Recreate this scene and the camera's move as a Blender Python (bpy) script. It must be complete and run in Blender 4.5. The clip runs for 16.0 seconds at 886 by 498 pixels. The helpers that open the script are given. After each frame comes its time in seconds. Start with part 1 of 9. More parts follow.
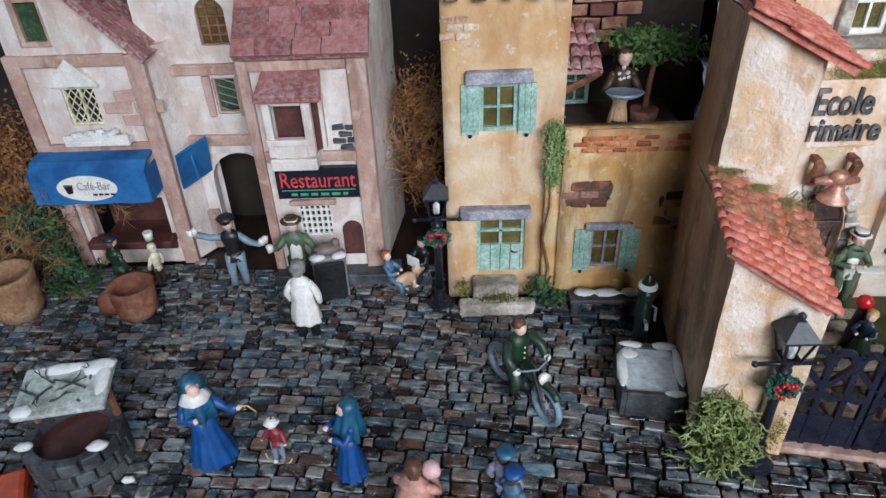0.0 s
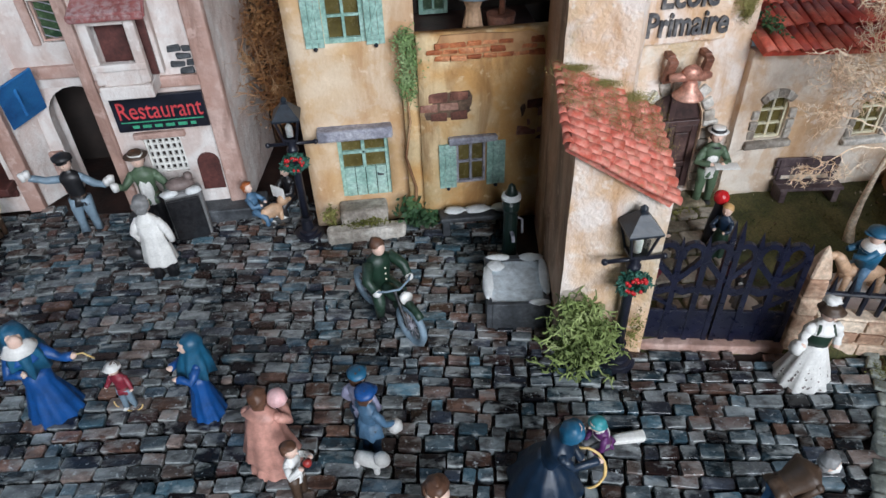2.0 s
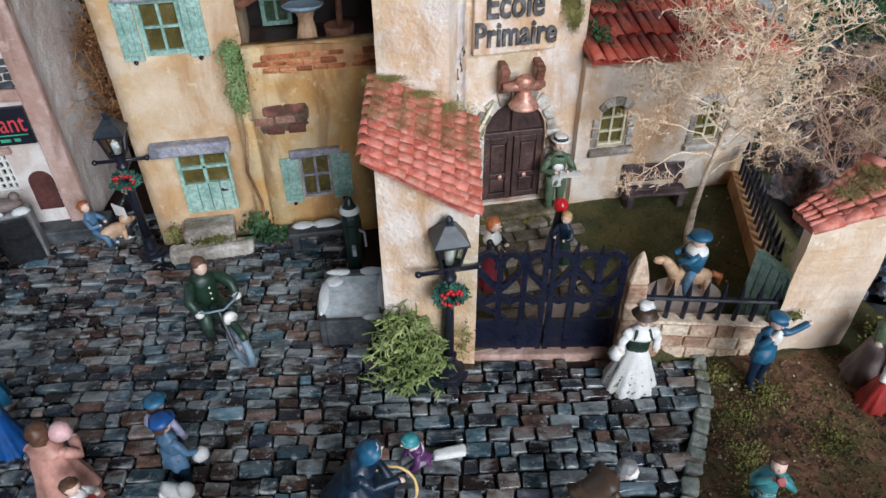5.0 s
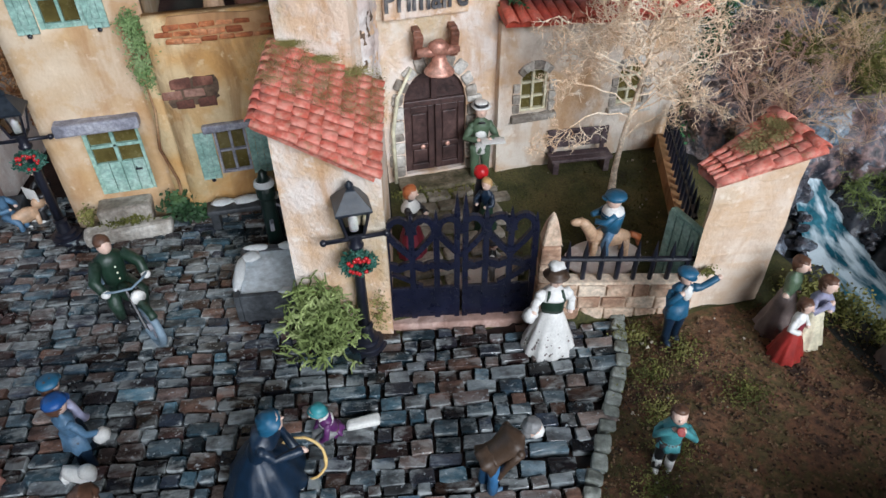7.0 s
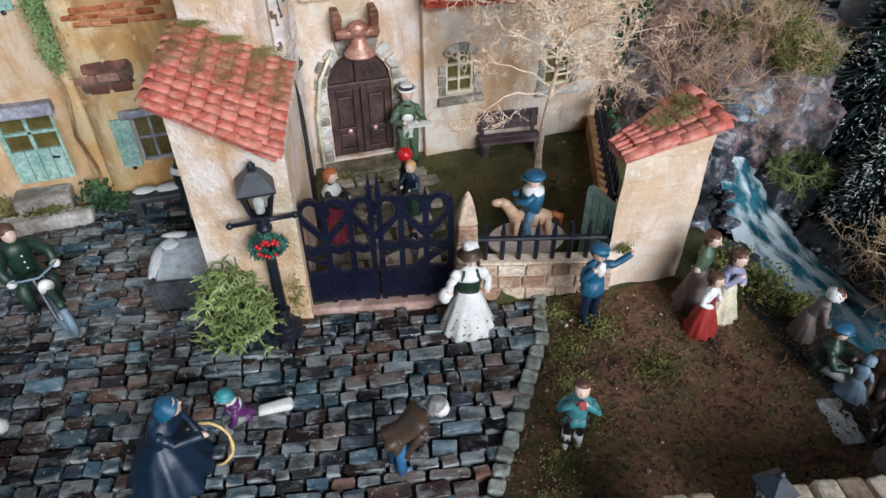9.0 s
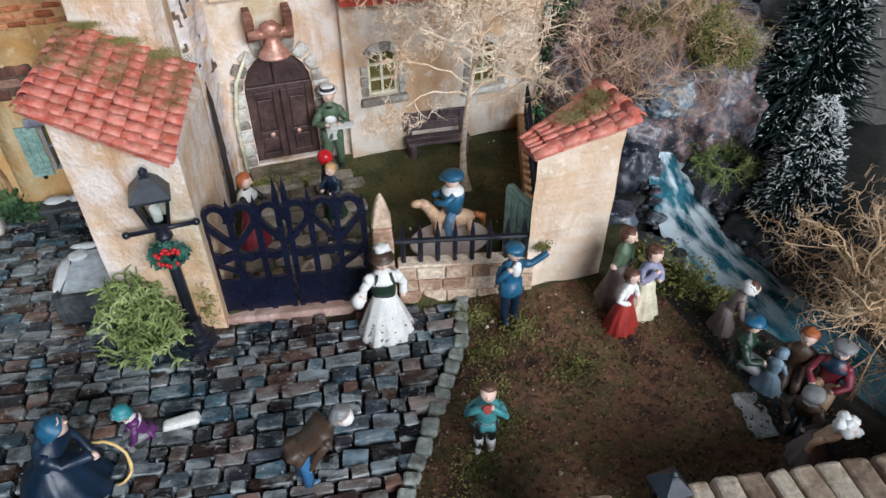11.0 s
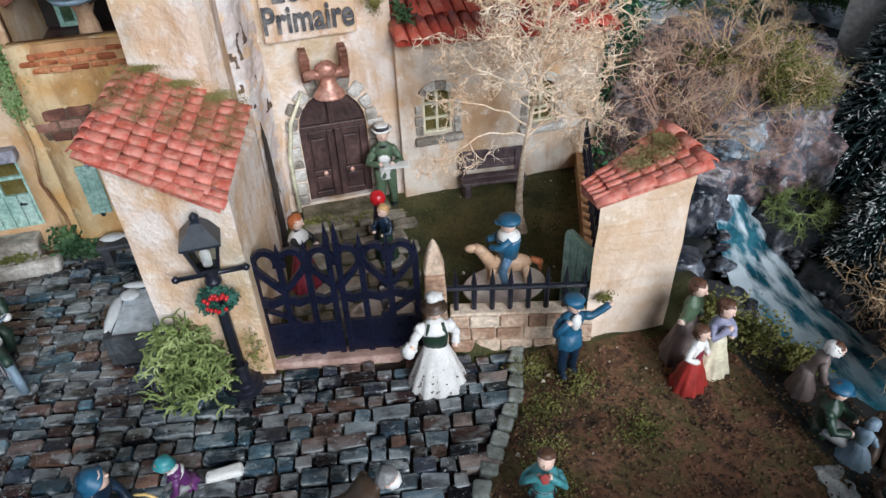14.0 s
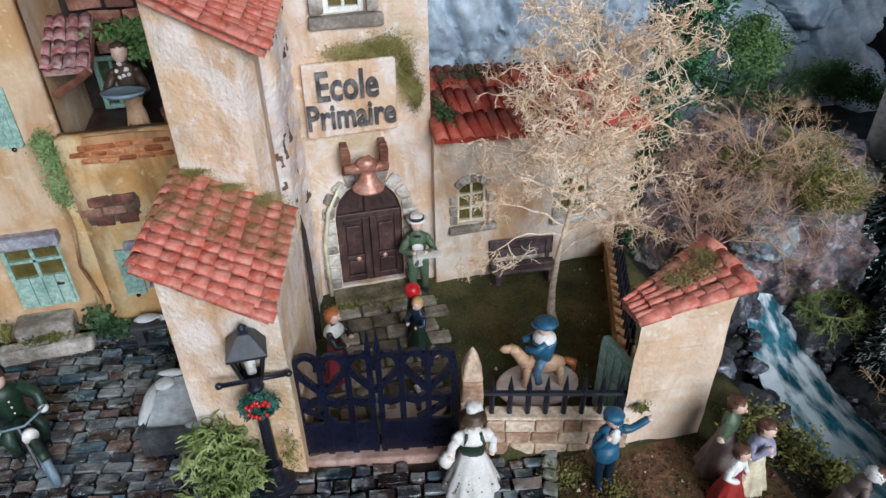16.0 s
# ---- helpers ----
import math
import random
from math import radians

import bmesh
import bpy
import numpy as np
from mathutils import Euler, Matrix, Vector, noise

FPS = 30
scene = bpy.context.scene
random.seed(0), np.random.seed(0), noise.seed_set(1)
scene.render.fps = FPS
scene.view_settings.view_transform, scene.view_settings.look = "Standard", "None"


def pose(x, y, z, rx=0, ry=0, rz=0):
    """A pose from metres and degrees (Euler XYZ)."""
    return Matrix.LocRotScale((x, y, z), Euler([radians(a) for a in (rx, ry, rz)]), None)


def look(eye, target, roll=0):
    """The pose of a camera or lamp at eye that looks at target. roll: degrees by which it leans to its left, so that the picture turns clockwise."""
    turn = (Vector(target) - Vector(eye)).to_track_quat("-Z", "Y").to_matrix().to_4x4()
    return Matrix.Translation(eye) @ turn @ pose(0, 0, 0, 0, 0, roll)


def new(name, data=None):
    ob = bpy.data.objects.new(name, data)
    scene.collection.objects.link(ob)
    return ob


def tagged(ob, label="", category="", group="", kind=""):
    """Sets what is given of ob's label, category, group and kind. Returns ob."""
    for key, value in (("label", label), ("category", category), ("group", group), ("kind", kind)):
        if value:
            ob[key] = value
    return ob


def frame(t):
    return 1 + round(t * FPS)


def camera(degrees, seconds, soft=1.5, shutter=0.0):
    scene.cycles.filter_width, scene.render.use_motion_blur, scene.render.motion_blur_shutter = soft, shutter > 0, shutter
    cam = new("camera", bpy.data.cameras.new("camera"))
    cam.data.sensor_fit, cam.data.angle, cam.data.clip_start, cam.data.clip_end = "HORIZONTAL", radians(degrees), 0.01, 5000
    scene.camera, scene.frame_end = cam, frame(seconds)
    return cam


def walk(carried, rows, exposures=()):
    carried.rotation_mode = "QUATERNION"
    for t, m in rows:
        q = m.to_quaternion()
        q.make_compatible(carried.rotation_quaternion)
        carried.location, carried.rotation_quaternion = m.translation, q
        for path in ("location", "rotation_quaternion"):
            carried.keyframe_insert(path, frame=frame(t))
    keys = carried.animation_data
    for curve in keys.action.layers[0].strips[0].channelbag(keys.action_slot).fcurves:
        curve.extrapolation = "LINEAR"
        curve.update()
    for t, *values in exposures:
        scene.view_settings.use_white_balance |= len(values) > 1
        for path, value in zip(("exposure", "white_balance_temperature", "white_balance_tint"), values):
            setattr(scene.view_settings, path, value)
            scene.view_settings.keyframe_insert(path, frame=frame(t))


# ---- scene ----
cam = camera(67.1, 16.0)
PATH = [
    (0, (0.055, 0.054, 0.287), (0.019, 1.716, -0.825), -2.2),
    (0.5, (0.058, 0.053, 0.281), (0.098, 1.678, -0.885), -2.5),
    (1, (0.07, 0.053, 0.273), (0.159, 1.661, -0.913), -3.0),
    (1.5, (0.081, 0.057, 0.269), (0.2, 1.646, -0.94), -3.0),
    (2, (0.094, 0.057, 0.265), (0.258, 1.608, -0.987), -2.1),
    (2.5, (0.108, 0.055, 0.265), (0.321, 1.594, -0.994), -1.7),
    (3, (0.123, 0.053, 0.261), (0.378, 1.594, -0.988), -1.3),
    (3.5, (0.132, 0.054, 0.26), (0.415, 1.596, -0.981), -0.7),
    (4, (0.14, 0.054, 0.262), (0.438, 1.604, -0.967), -0.4),
    (6.5, (0.178, 0.048, 0.254), (0.551, 1.568, -0.991), -0.7),
    (7, (0.184, 0.045, 0.251), (0.575, 1.543, -1.014), -0.7),
    (7.5, (0.185, 0.043, 0.25), (0.575, 1.534, -1.024), -1.0),
    (8, (0.192, 0.04, 0.248), (0.607, 1.521, -1.029), -0.7),
    (8.5, (0.202, 0.037, 0.246), (0.638, 1.511, -1.034), -0.4),
    (11, (0.24, 0.031, 0.24), (0.768, 1.48, -1.034), -0.0),
    (11.5, (0.244, 0.03, 0.239), (0.787, 1.47, -1.038), 0.1),
    (12, (0.247, 0.028, 0.239), (0.801, 1.469, -1.033), 0.4),
    (12.5, (0.25, 0.029, 0.24), (0.806, 1.478, -1.022), 0.4),
    (13, (0.249, 0.036, 0.24), (0.787, 1.51, -1.0), 0.3),
    (13.5, (0.245, 0.044, 0.24), (0.733, 1.556, -0.975), -0.8),
    (14, (0.243, 0.047, 0.239), (0.647, 1.59, -0.969), -2.3),
    (14.5, (0.24, 0.049, 0.244), (0.648, 1.6, -0.95), -1.8),
    (15, (0.233, 0.055, 0.253), (0.635, 1.628, -0.915), -1.6),
    (15.5, (0.232, 0.061, 0.258), (0.619, 1.644, -0.901), -1.4),
    (16, (0.232, 0.067, 0.267), (0.643, 1.671, -0.855), -0.8),
]
walk(cam, [(t, look(eye, target, roll)) for t, eye, target, roll in PATH], [(0.0, 0.0), (6.5, -0.05), (12.5, 0.0), (14.5, -0.05), (16.0, -0.15)])


# ---- light: a room with a front lamp and a side window, both unseen ----
world = bpy.data.worlds.new("room_air")
world.use_nodes = True
scene.world = world
world.node_tree.nodes["Background"].inputs[0].default_value = (0.55, 0.65, 0.8, 1)
world.node_tree.nodes["Background"].inputs[1].default_value = 0.03


def area_lamp(name, eye, target, size_x, size_y, watts, colour, spread):
    data = bpy.data.lights.new(name, "AREA")
    data.shape, data.size, data.size_y, data.energy, data.color = "RECTANGLE", size_x, size_y, watts, colour
    data.spread = math.radians(spread)
    ob = new(name, data)
    ob.matrix_world = look(eye, target)
    return ob


# added lamp out of view; its narrowed beam imitates a lens's darker edges
area_lamp("front_lamp", (0.72, -1.48, 0.98), (0.34, 0.42, 0.06), 1.5, 1.0, 11.8, (0.85, 0.91, 1.0), 64)
area_lamp("side_window_light", (-1.35, 1.1, 1.15), (0.1, 0.3, 0.0), 0.9, 0.9, 8.5, (0.5, 0.75, 1.0), 180)

# ---- helpers: lengths in centimetres, scaled to metres when a mesh is linked ----
CM = 0.01
rnd = random.Random(7)


def thing(name, x, y, z, rz=0.0, label="", category="", group="", kind=""):
    ob = new(name)
    ob.empty_display_size = 0.01
    ob.matrix_world = pose(x * CM, y * CM, z * CM, 0, 0, rz)
    return tagged(ob, label, category, group, kind)


def to_mesh(name, bm, mats, smooth=False):
    bm.transform(Matrix.Scale(CM, 4))
    bmesh.ops.recalc_face_normals(bm, faces=bm.faces)
    me = bpy.data.meshes.new(name)
    bm.to_mesh(me)
    bm.free()
    for m in mats if isinstance(mats, (list, tuple)) else [mats]:
        me.materials.append(m)
    if smooth:
        me.polygons.foreach_set("use_smooth", [True] * len(me.polygons))
    return me


def part(name, bm, mats, parent=None, label="", smooth=False, m=None):
    ob = new(name, to_mesh(name, bm, mats, smooth))
    ob.parent = parent
    if m is not None:
        ob.matrix_local = m
    if label:
        ob["label"] = label
    return ob


def single(name, bm, mats, x, y, z, rz=0.0, label="", category="", group="", kind="", smooth=False):
    ob = new(name, to_mesh(name, bm, mats, smooth))
    ob.matrix_world = pose(x * CM, y * CM, z * CM, 0, 0, rz)
    return tagged(ob, label, category, group, kind)


def piece(name, me, parent, m):
    """One of many alike pieces on shared mesh data; m in centimetres."""
    ob = new(name, me)
    ob.parent = parent
    m = m.copy()
    m.translation *= CM
    ob.matrix_local = m
    return ob


def B():
    return bmesh.new()


def box(bm, x0, x1, y0, y1, z0, z1, bevel=0.0, mi=0, m=None, jitter=0.0):
    r = bmesh.ops.create_cube(bm, size=1.0)
    vs = r["verts"]
    for v in vs:
        v.co = Vector((x0 if v.co.x < 0 else x1, y0 if v.co.y < 0 else y1, z0 if v.co.z < 0 else z1))
        if jitter:
            v.co += Vector((rnd.uniform(-1, 1), rnd.uniform(-1, 1), rnd.uniform(-1, 1))) * jitter
    if m is not None:
        bmesh.ops.transform(bm, matrix=m, verts=vs)
    fs = {f for v in vs for f in v.link_faces}
    for f in fs:
        f.material_index = mi
    if bevel:
        es = list({e for v in vs for e in v.link_edges})
        r = bmesh.ops.bevel(bm, geom=es, offset=bevel, segments=2, profile=0.5, affect="EDGES", clamp_overlap=True)
        for f in r["faces"]:
            f.material_index = mi


def tube(bm, pts, radii, seg=8, mi=0, cap=True):
    """A tapered tube through points."""
    pts = [Vector(p) for p in pts]
    if not isinstance(radii, (list, tuple)):
        radii = [radii] * len(pts)
    rings = []
    side = None
    for i, p in enumerate(pts):
        d = (pts[min(i + 1, len(pts) - 1)] - pts[max(i - 1, 0)]).normalized()
        if side is None:
            side = d.orthogonal().normalized()
        side = (side - d * side.dot(d))
        side = side.normalized() if side.length > 1e-6 else d.orthogonal().normalized()
        up = d.cross(side)
        rings.append([bm.verts.new(p + (side * math.cos(a) + up * math.sin(a)) * radii[i]) for a in [2 * math.pi * k / seg for k in range(seg)]])
    fs = []
    for a, b in zip(rings, rings[1:]):
        for k in range(seg):
            fs.append(bm.faces.new((a[k], a[(k + 1) % seg], b[(k + 1) % seg], b[k])))
    if cap:
        fs.append(bm.faces.new(rings[0][::-1]))
        fs.append(bm.faces.new(rings[-1]))
    for f in fs:
        f.material_index = mi
    return rings


def lathe(bm, profile, seg=20, mi=0, x=0.0, y=0.0, z=0.0, sx=1.0, sy=1.0, m=None, wave=None):
    """profile: (radius, height) pairs, bottom to top. wave: (count, depth) of folds that fade upwards."""
    rings = []
    top = max(h for _, h in profile)
    for r, h in profile:
        ring = []
        for k in range(seg):
            a = 2 * math.pi * k / seg
            q = r
            if wave:
                q *= 1 + wave[1] * math.sin(wave[0] * a) * max(0.0, 1 - h / top)
            ring.append(bm.verts.new((x + q * sx * math.cos(a), y + q * sy * math.sin(a), z + h)))
        rings.append(ring)
    fs = []
    for a, b in zip(rings, rings[1:]):
        for k in range(seg):
            fs.append(bm.faces.new((a[k], a[(k + 1) % seg], b[(k + 1) % seg], b[k])))
    fs.append(bm.faces.new(rings[0][::-1]))
    fs.append(bm.faces.new(rings[-1]))
    for f in fs:
        f.material_index = mi
    if m is not None:
        bmesh.ops.transform(bm, matrix=m, verts=[v for r in rings for v in r])


def blob(bm, x, y, z, rx, ry, rz, mi=0, u=10, v=7, rough=0.0, m=None):
    r = bmesh.ops.create_uvsphere(bm, u_segments=u, v_segments=v, radius=1.0)
    off = Vector((rnd.uniform(0, 50), rnd.uniform(0, 50), 0))
    for q in r["verts"]:
        s = 1.0 + rough * noise.noise(q.co * 2.2 + off)
        q.co = Vector((x + q.co.x * rx * s, y + q.co.y * ry * s, z + q.co.z * rz * s))
    if m is not None:
        bmesh.ops.transform(bm, matrix=m, verts=r["verts"])
    for f in {f for q in r["verts"] for f in q.link_faces}:
        f.material_index = mi


def prism(bm, poly, z0, z1, mi=0, axis="z"):
    """A polygon pushed along z, or one drawn in (x, z) and pushed along y."""
    def at(p, h):
        return (p[0], p[1], h) if axis == "z" else (p[0], h, p[1])
    lo = [bm.verts.new(at(p, z0)) for p in poly]
    hi = [bm.verts.new(at(p, z1)) for p in poly]
    n = len(poly)
    fs = [bm.faces.new(lo[::-1]), bm.faces.new(hi)]
    for k in range(n):
        fs.append(bm.faces.new((lo[k], lo[(k + 1) % n], hi[(k + 1) % n], hi[k])))
    for f in fs:
        f.material_index = mi


def slab(bm, x0, x1, z0, z1, thick, openings=(), step=0.7, rough=0.06, seed=0.0, top=None):
    """A wall in the plane y = 0 (front) to thick, with openings (x0, x1, z0, z1) through it and an uneven front."""
    def cuts(a, b, extra):
        vals = sorted({a, b, *[e for e in extra if a < e < b]})
        out = []
        for p, q in zip(vals, vals[1:]):
            n = max(1, round((q - p) / step))
            out += [p + (q - p) * k / n for k in range(n)]
        return out + [b]
    xs = cuts(x0, x1, [e for o in openings for e in o[:2]])
    zs = cuts(z0, z1, [e for o in openings for e in o[2:]])

    def solid(i, j):
        if not (0 <= i < len(xs) - 1 and 0 <= j < len(zs) - 1):
            return False
        cx, cz = (xs[i] + xs[i + 1]) / 2, (zs[j] + zs[j + 1]) / 2
        if top and cz > top(cx):
            return False
        return not any(a < cx < b and c < cz < d for a, b, c, d in openings)
    front, back = {}, {}

    def vert(store, i, j, y):
        if (i, j) not in store:
            p = Vector((xs[i], y, zs[j]))
            if y == 0:
                p.y += rough * (noise.noise(Vector((xs[i] * 0.5, seed, zs[j] * 0.5))) + 0.7 * noise.noise(Vector((xs[i] * 1.7, seed + 9, zs[j] * 1.7))))
            store[(i, j)] = bm.verts.new(p)
        return store[(i, j)]
    for i in range(len(xs) - 1):
        for j in range(len(zs) - 1):
            if not solid(i, j):
                continue
            c = ((i, j), (i + 1, j), (i + 1, j + 1), (i, j + 1))
            bm.faces.new([vert(front, *k, 0) for k in c])
            bm.faces.new([vert(back, *k, thick) for k in c][::-1])
            for (di, dj), (a, b) in (((0, -1), (0, 1)), ((1, 0), (1, 2)), ((0, 1), (2, 3)), ((-1, 0), (3, 0))):
                if not solid(i + di, j + dj):
                    p, q = c[a], c[b]
                    bm.faces.new((vert(front, *p, 0), vert(back, *p, thick), vert(back, *q, thick), vert(front, *q, 0)))


def arch_pts(cx, w, spring, top, n=10):
    """The curve of an arch, right to left."""
    return [(cx + w / 2 * math.cos(math.pi * k / n), spring + (top - spring) * math.sin(math.pi * k / n)) for k in range(n + 1)]


def spandrels(parent, material, cx, w, spring, top, y0, y1):
    """Fills the two corners between an arch and its square opening."""
    pts = arch_pts(cx, w, spring, top)
    h = len(pts) // 2
    for q in (pts[:h + 1] + [(cx + w / 2, top)], pts[h:] + [(cx - w / 2, top)]):
        bm = B()
        prism(bm, q, y0, y1, axis="y")
        part("spandrel", bm, material, parent)


# ---- materials ----
def mat(name, colours, rough=0.7, s1=60.0, s2=500.0, bump=0.4, metal=0.0, rand=0.0, island=0.0, fine=0.35, spec=0.5, dust=None, coat=0.0, edge=None):
    """colours: blended by a coarse noise; fine: strength of grain; rand/island: brightness shift from piece to piece; dust: (colour, amount) on raised grain; edge: (colour, amount) of wear on convex edges."""
    m = bpy.data.materials.new(name)
    m.use_nodes = True
    nt = m.node_tree
    N, L = nt.nodes, nt.links
    bs = N["Principled BSDF"]
    bs.inputs["Metallic"].default_value = metal
    bs.inputs["Specular IOR Level"].default_value = spec
    bs.inputs["Coat Weight"].default_value = coat
    bs.inputs["Coat Roughness"].default_value = 0.25
    tc = N.new("ShaderNodeTexCoord")
    vec = tc.outputs["Object"]
    info = N.new("ShaderNodeObjectInfo")
    geo = N.new("ShaderNodeNewGeometry")
    pick = geo.outputs["Random Per Island"] if island else info.outputs["Random"]
    if rand or island:
        add = N.new("ShaderNodeVectorMath")
        add.operation = "ADD"
        L.new(vec, add.inputs[0])
        L.new(pick, add.inputs[1])
        vec = add.outputs[0]

    def nz(scale, detail):
        n = N.new("ShaderNodeTexNoise")
        n.inputs["Scale"].default_value, n.inputs["Detail"].default_value, n.inputs["Roughness"].default_value = scale, detail, 0.62
        L.new(vec, n.inputs["Vector"])
        return n.outputs["Fac"]
    a, b = nz(s1, 4), nz(s2, 5)
    ramp = N.new("ShaderNodeValToRGB")
    el = ramp.color_ramp.elements
    n = len(colours)
    lo, hi = 0.34, 0.66
    for k, c in enumerate(colours):
        e = el[k] if k < 2 else el.new(1.0)
        e.position = lo + (hi - lo) * k / max(1, n - 1)
        e.color = (*c, 1)
    if rand or island:
        mx = N.new("ShaderNodeMath")
        mx.operation = "MULTIPLY_ADD"
        L.new(pick, mx.inputs[0])
        mx.inputs[1].default_value = 0.5 * (rand or island)
        shift = N.new("ShaderNodeMath")
        shift.operation = "SUBTRACT"
        L.new(a, shift.inputs[0])
        shift.inputs[1].default_value = 0.25 * (rand or island)
        L.new(shift.outputs[0], mx.inputs[2])
        L.new(mx.outputs[0], ramp.inputs[0])
    else:
        L.new(a, ramp.inputs[0])
    col = ramp.outputs[0]
    grain = N.new("ShaderNodeMapRange")
    L.new(b, grain.inputs["Value"])
    grain.inputs["From Min"].default_value, grain.inputs["From Max"].default_value = 0.3, 0.7
    grain.inputs["To Min"].default_value, grain.inputs["To Max"].default_value = 1 - fine, 1 + fine
    mul = N.new("ShaderNodeVectorMath")
    mul.operation = "SCALE"
    L.new(col, mul.inputs[0])
    L.new(grain.outputs[0], mul.inputs["Scale"])
    col = mul.outputs[0]
    if dust:
        dm = N.new("ShaderNodeMapRange")
        d = nz(s2 * 0.45, 6)
        L.new(d, dm.inputs["Value"])
        dm.inputs["From Min"].default_value, dm.inputs["From Max"].default_value = 0.62 - 0.2 * dust[1], 0.72
        mixc = N.new("ShaderNodeMix")
        mixc.data_type = "RGBA"
        L.new(dm.outputs[0], mixc.inputs[0])
        L.new(col, mixc.inputs[6])
        mixc.inputs[7].default_value = (*dust[0], 1)
        col = mixc.outputs[2]
    if edge:
        em = N.new("ShaderNodeMapRange")
        L.new(geo.outputs["Pointiness"], em.inputs["Value"])
        em.inputs["From Min"].default_value, em.inputs["From Max"].default_value = 0.53, 0.65
        em.inputs["To Max"].default_value = edge[1]
        wear = N.new("ShaderNodeMath")
        wear.operation = "MULTIPLY"
        L.new(em.outputs[0], wear.inputs[0])
        wm = N.new("ShaderNodeMapRange")
        L.new(nz(s2 * 0.7, 5), wm.inputs["Value"])
        wm.inputs["From Min"].default_value, wm.inputs["From Max"].default_value = 0.42, 0.6
        L.new(wm.outputs[0], wear.inputs[1])
        mixe = N.new("ShaderNodeMix")
        mixe.data_type = "RGBA"
        L.new(wear.outputs[0], mixe.inputs[0])
        L.new(col, mixe.inputs[6])
        mixe.inputs[7].default_value = (*edge[0], 1)
        col = mixe.outputs[2]
    L.new(col, bs.inputs["Base Color"])
    rr = N.new("ShaderNodeMapRange")
    L.new(b, rr.inputs["Value"])
    rr.inputs["To Min"].default_value, rr.inputs["To Max"].default_value = max(0.05, rough - 0.15), min(1.0, rough + 0.15)
    L.new(rr.outputs[0], bs.inputs["Roughness"])
    if bump:
        bp = N.new("ShaderNodeBump")
        bp.inputs["Strength"].default_value = bump
        bp.inputs["Distance"].default_value = 0.0006
        sm = N.new("ShaderNodeMath")
        sm.operation = "ADD"
        L.new(a, sm.inputs[0])
        L.new(b, sm.inputs[1])
        L.new(sm.outputs[0], bp.inputs["Height"])
        L.new(bp.outputs[0], bs.inputs["Normal"])
    return m


def paint(name, c, rough=0.45, metal=0.0, var=0.25, worn=0.0):
    d = tuple(x * (1 - var) for x in c)
    e = tuple(min(1.0, x * (1 + var)) for x in c)
    lit = tuple(min(0.85, x * 1.5 + 0.06) for x in c)
    return mat(name, [d, c, e], rough, 130, 700, 0.25, metal, fine=0.12, edge=(lit, worn) if worn else None)


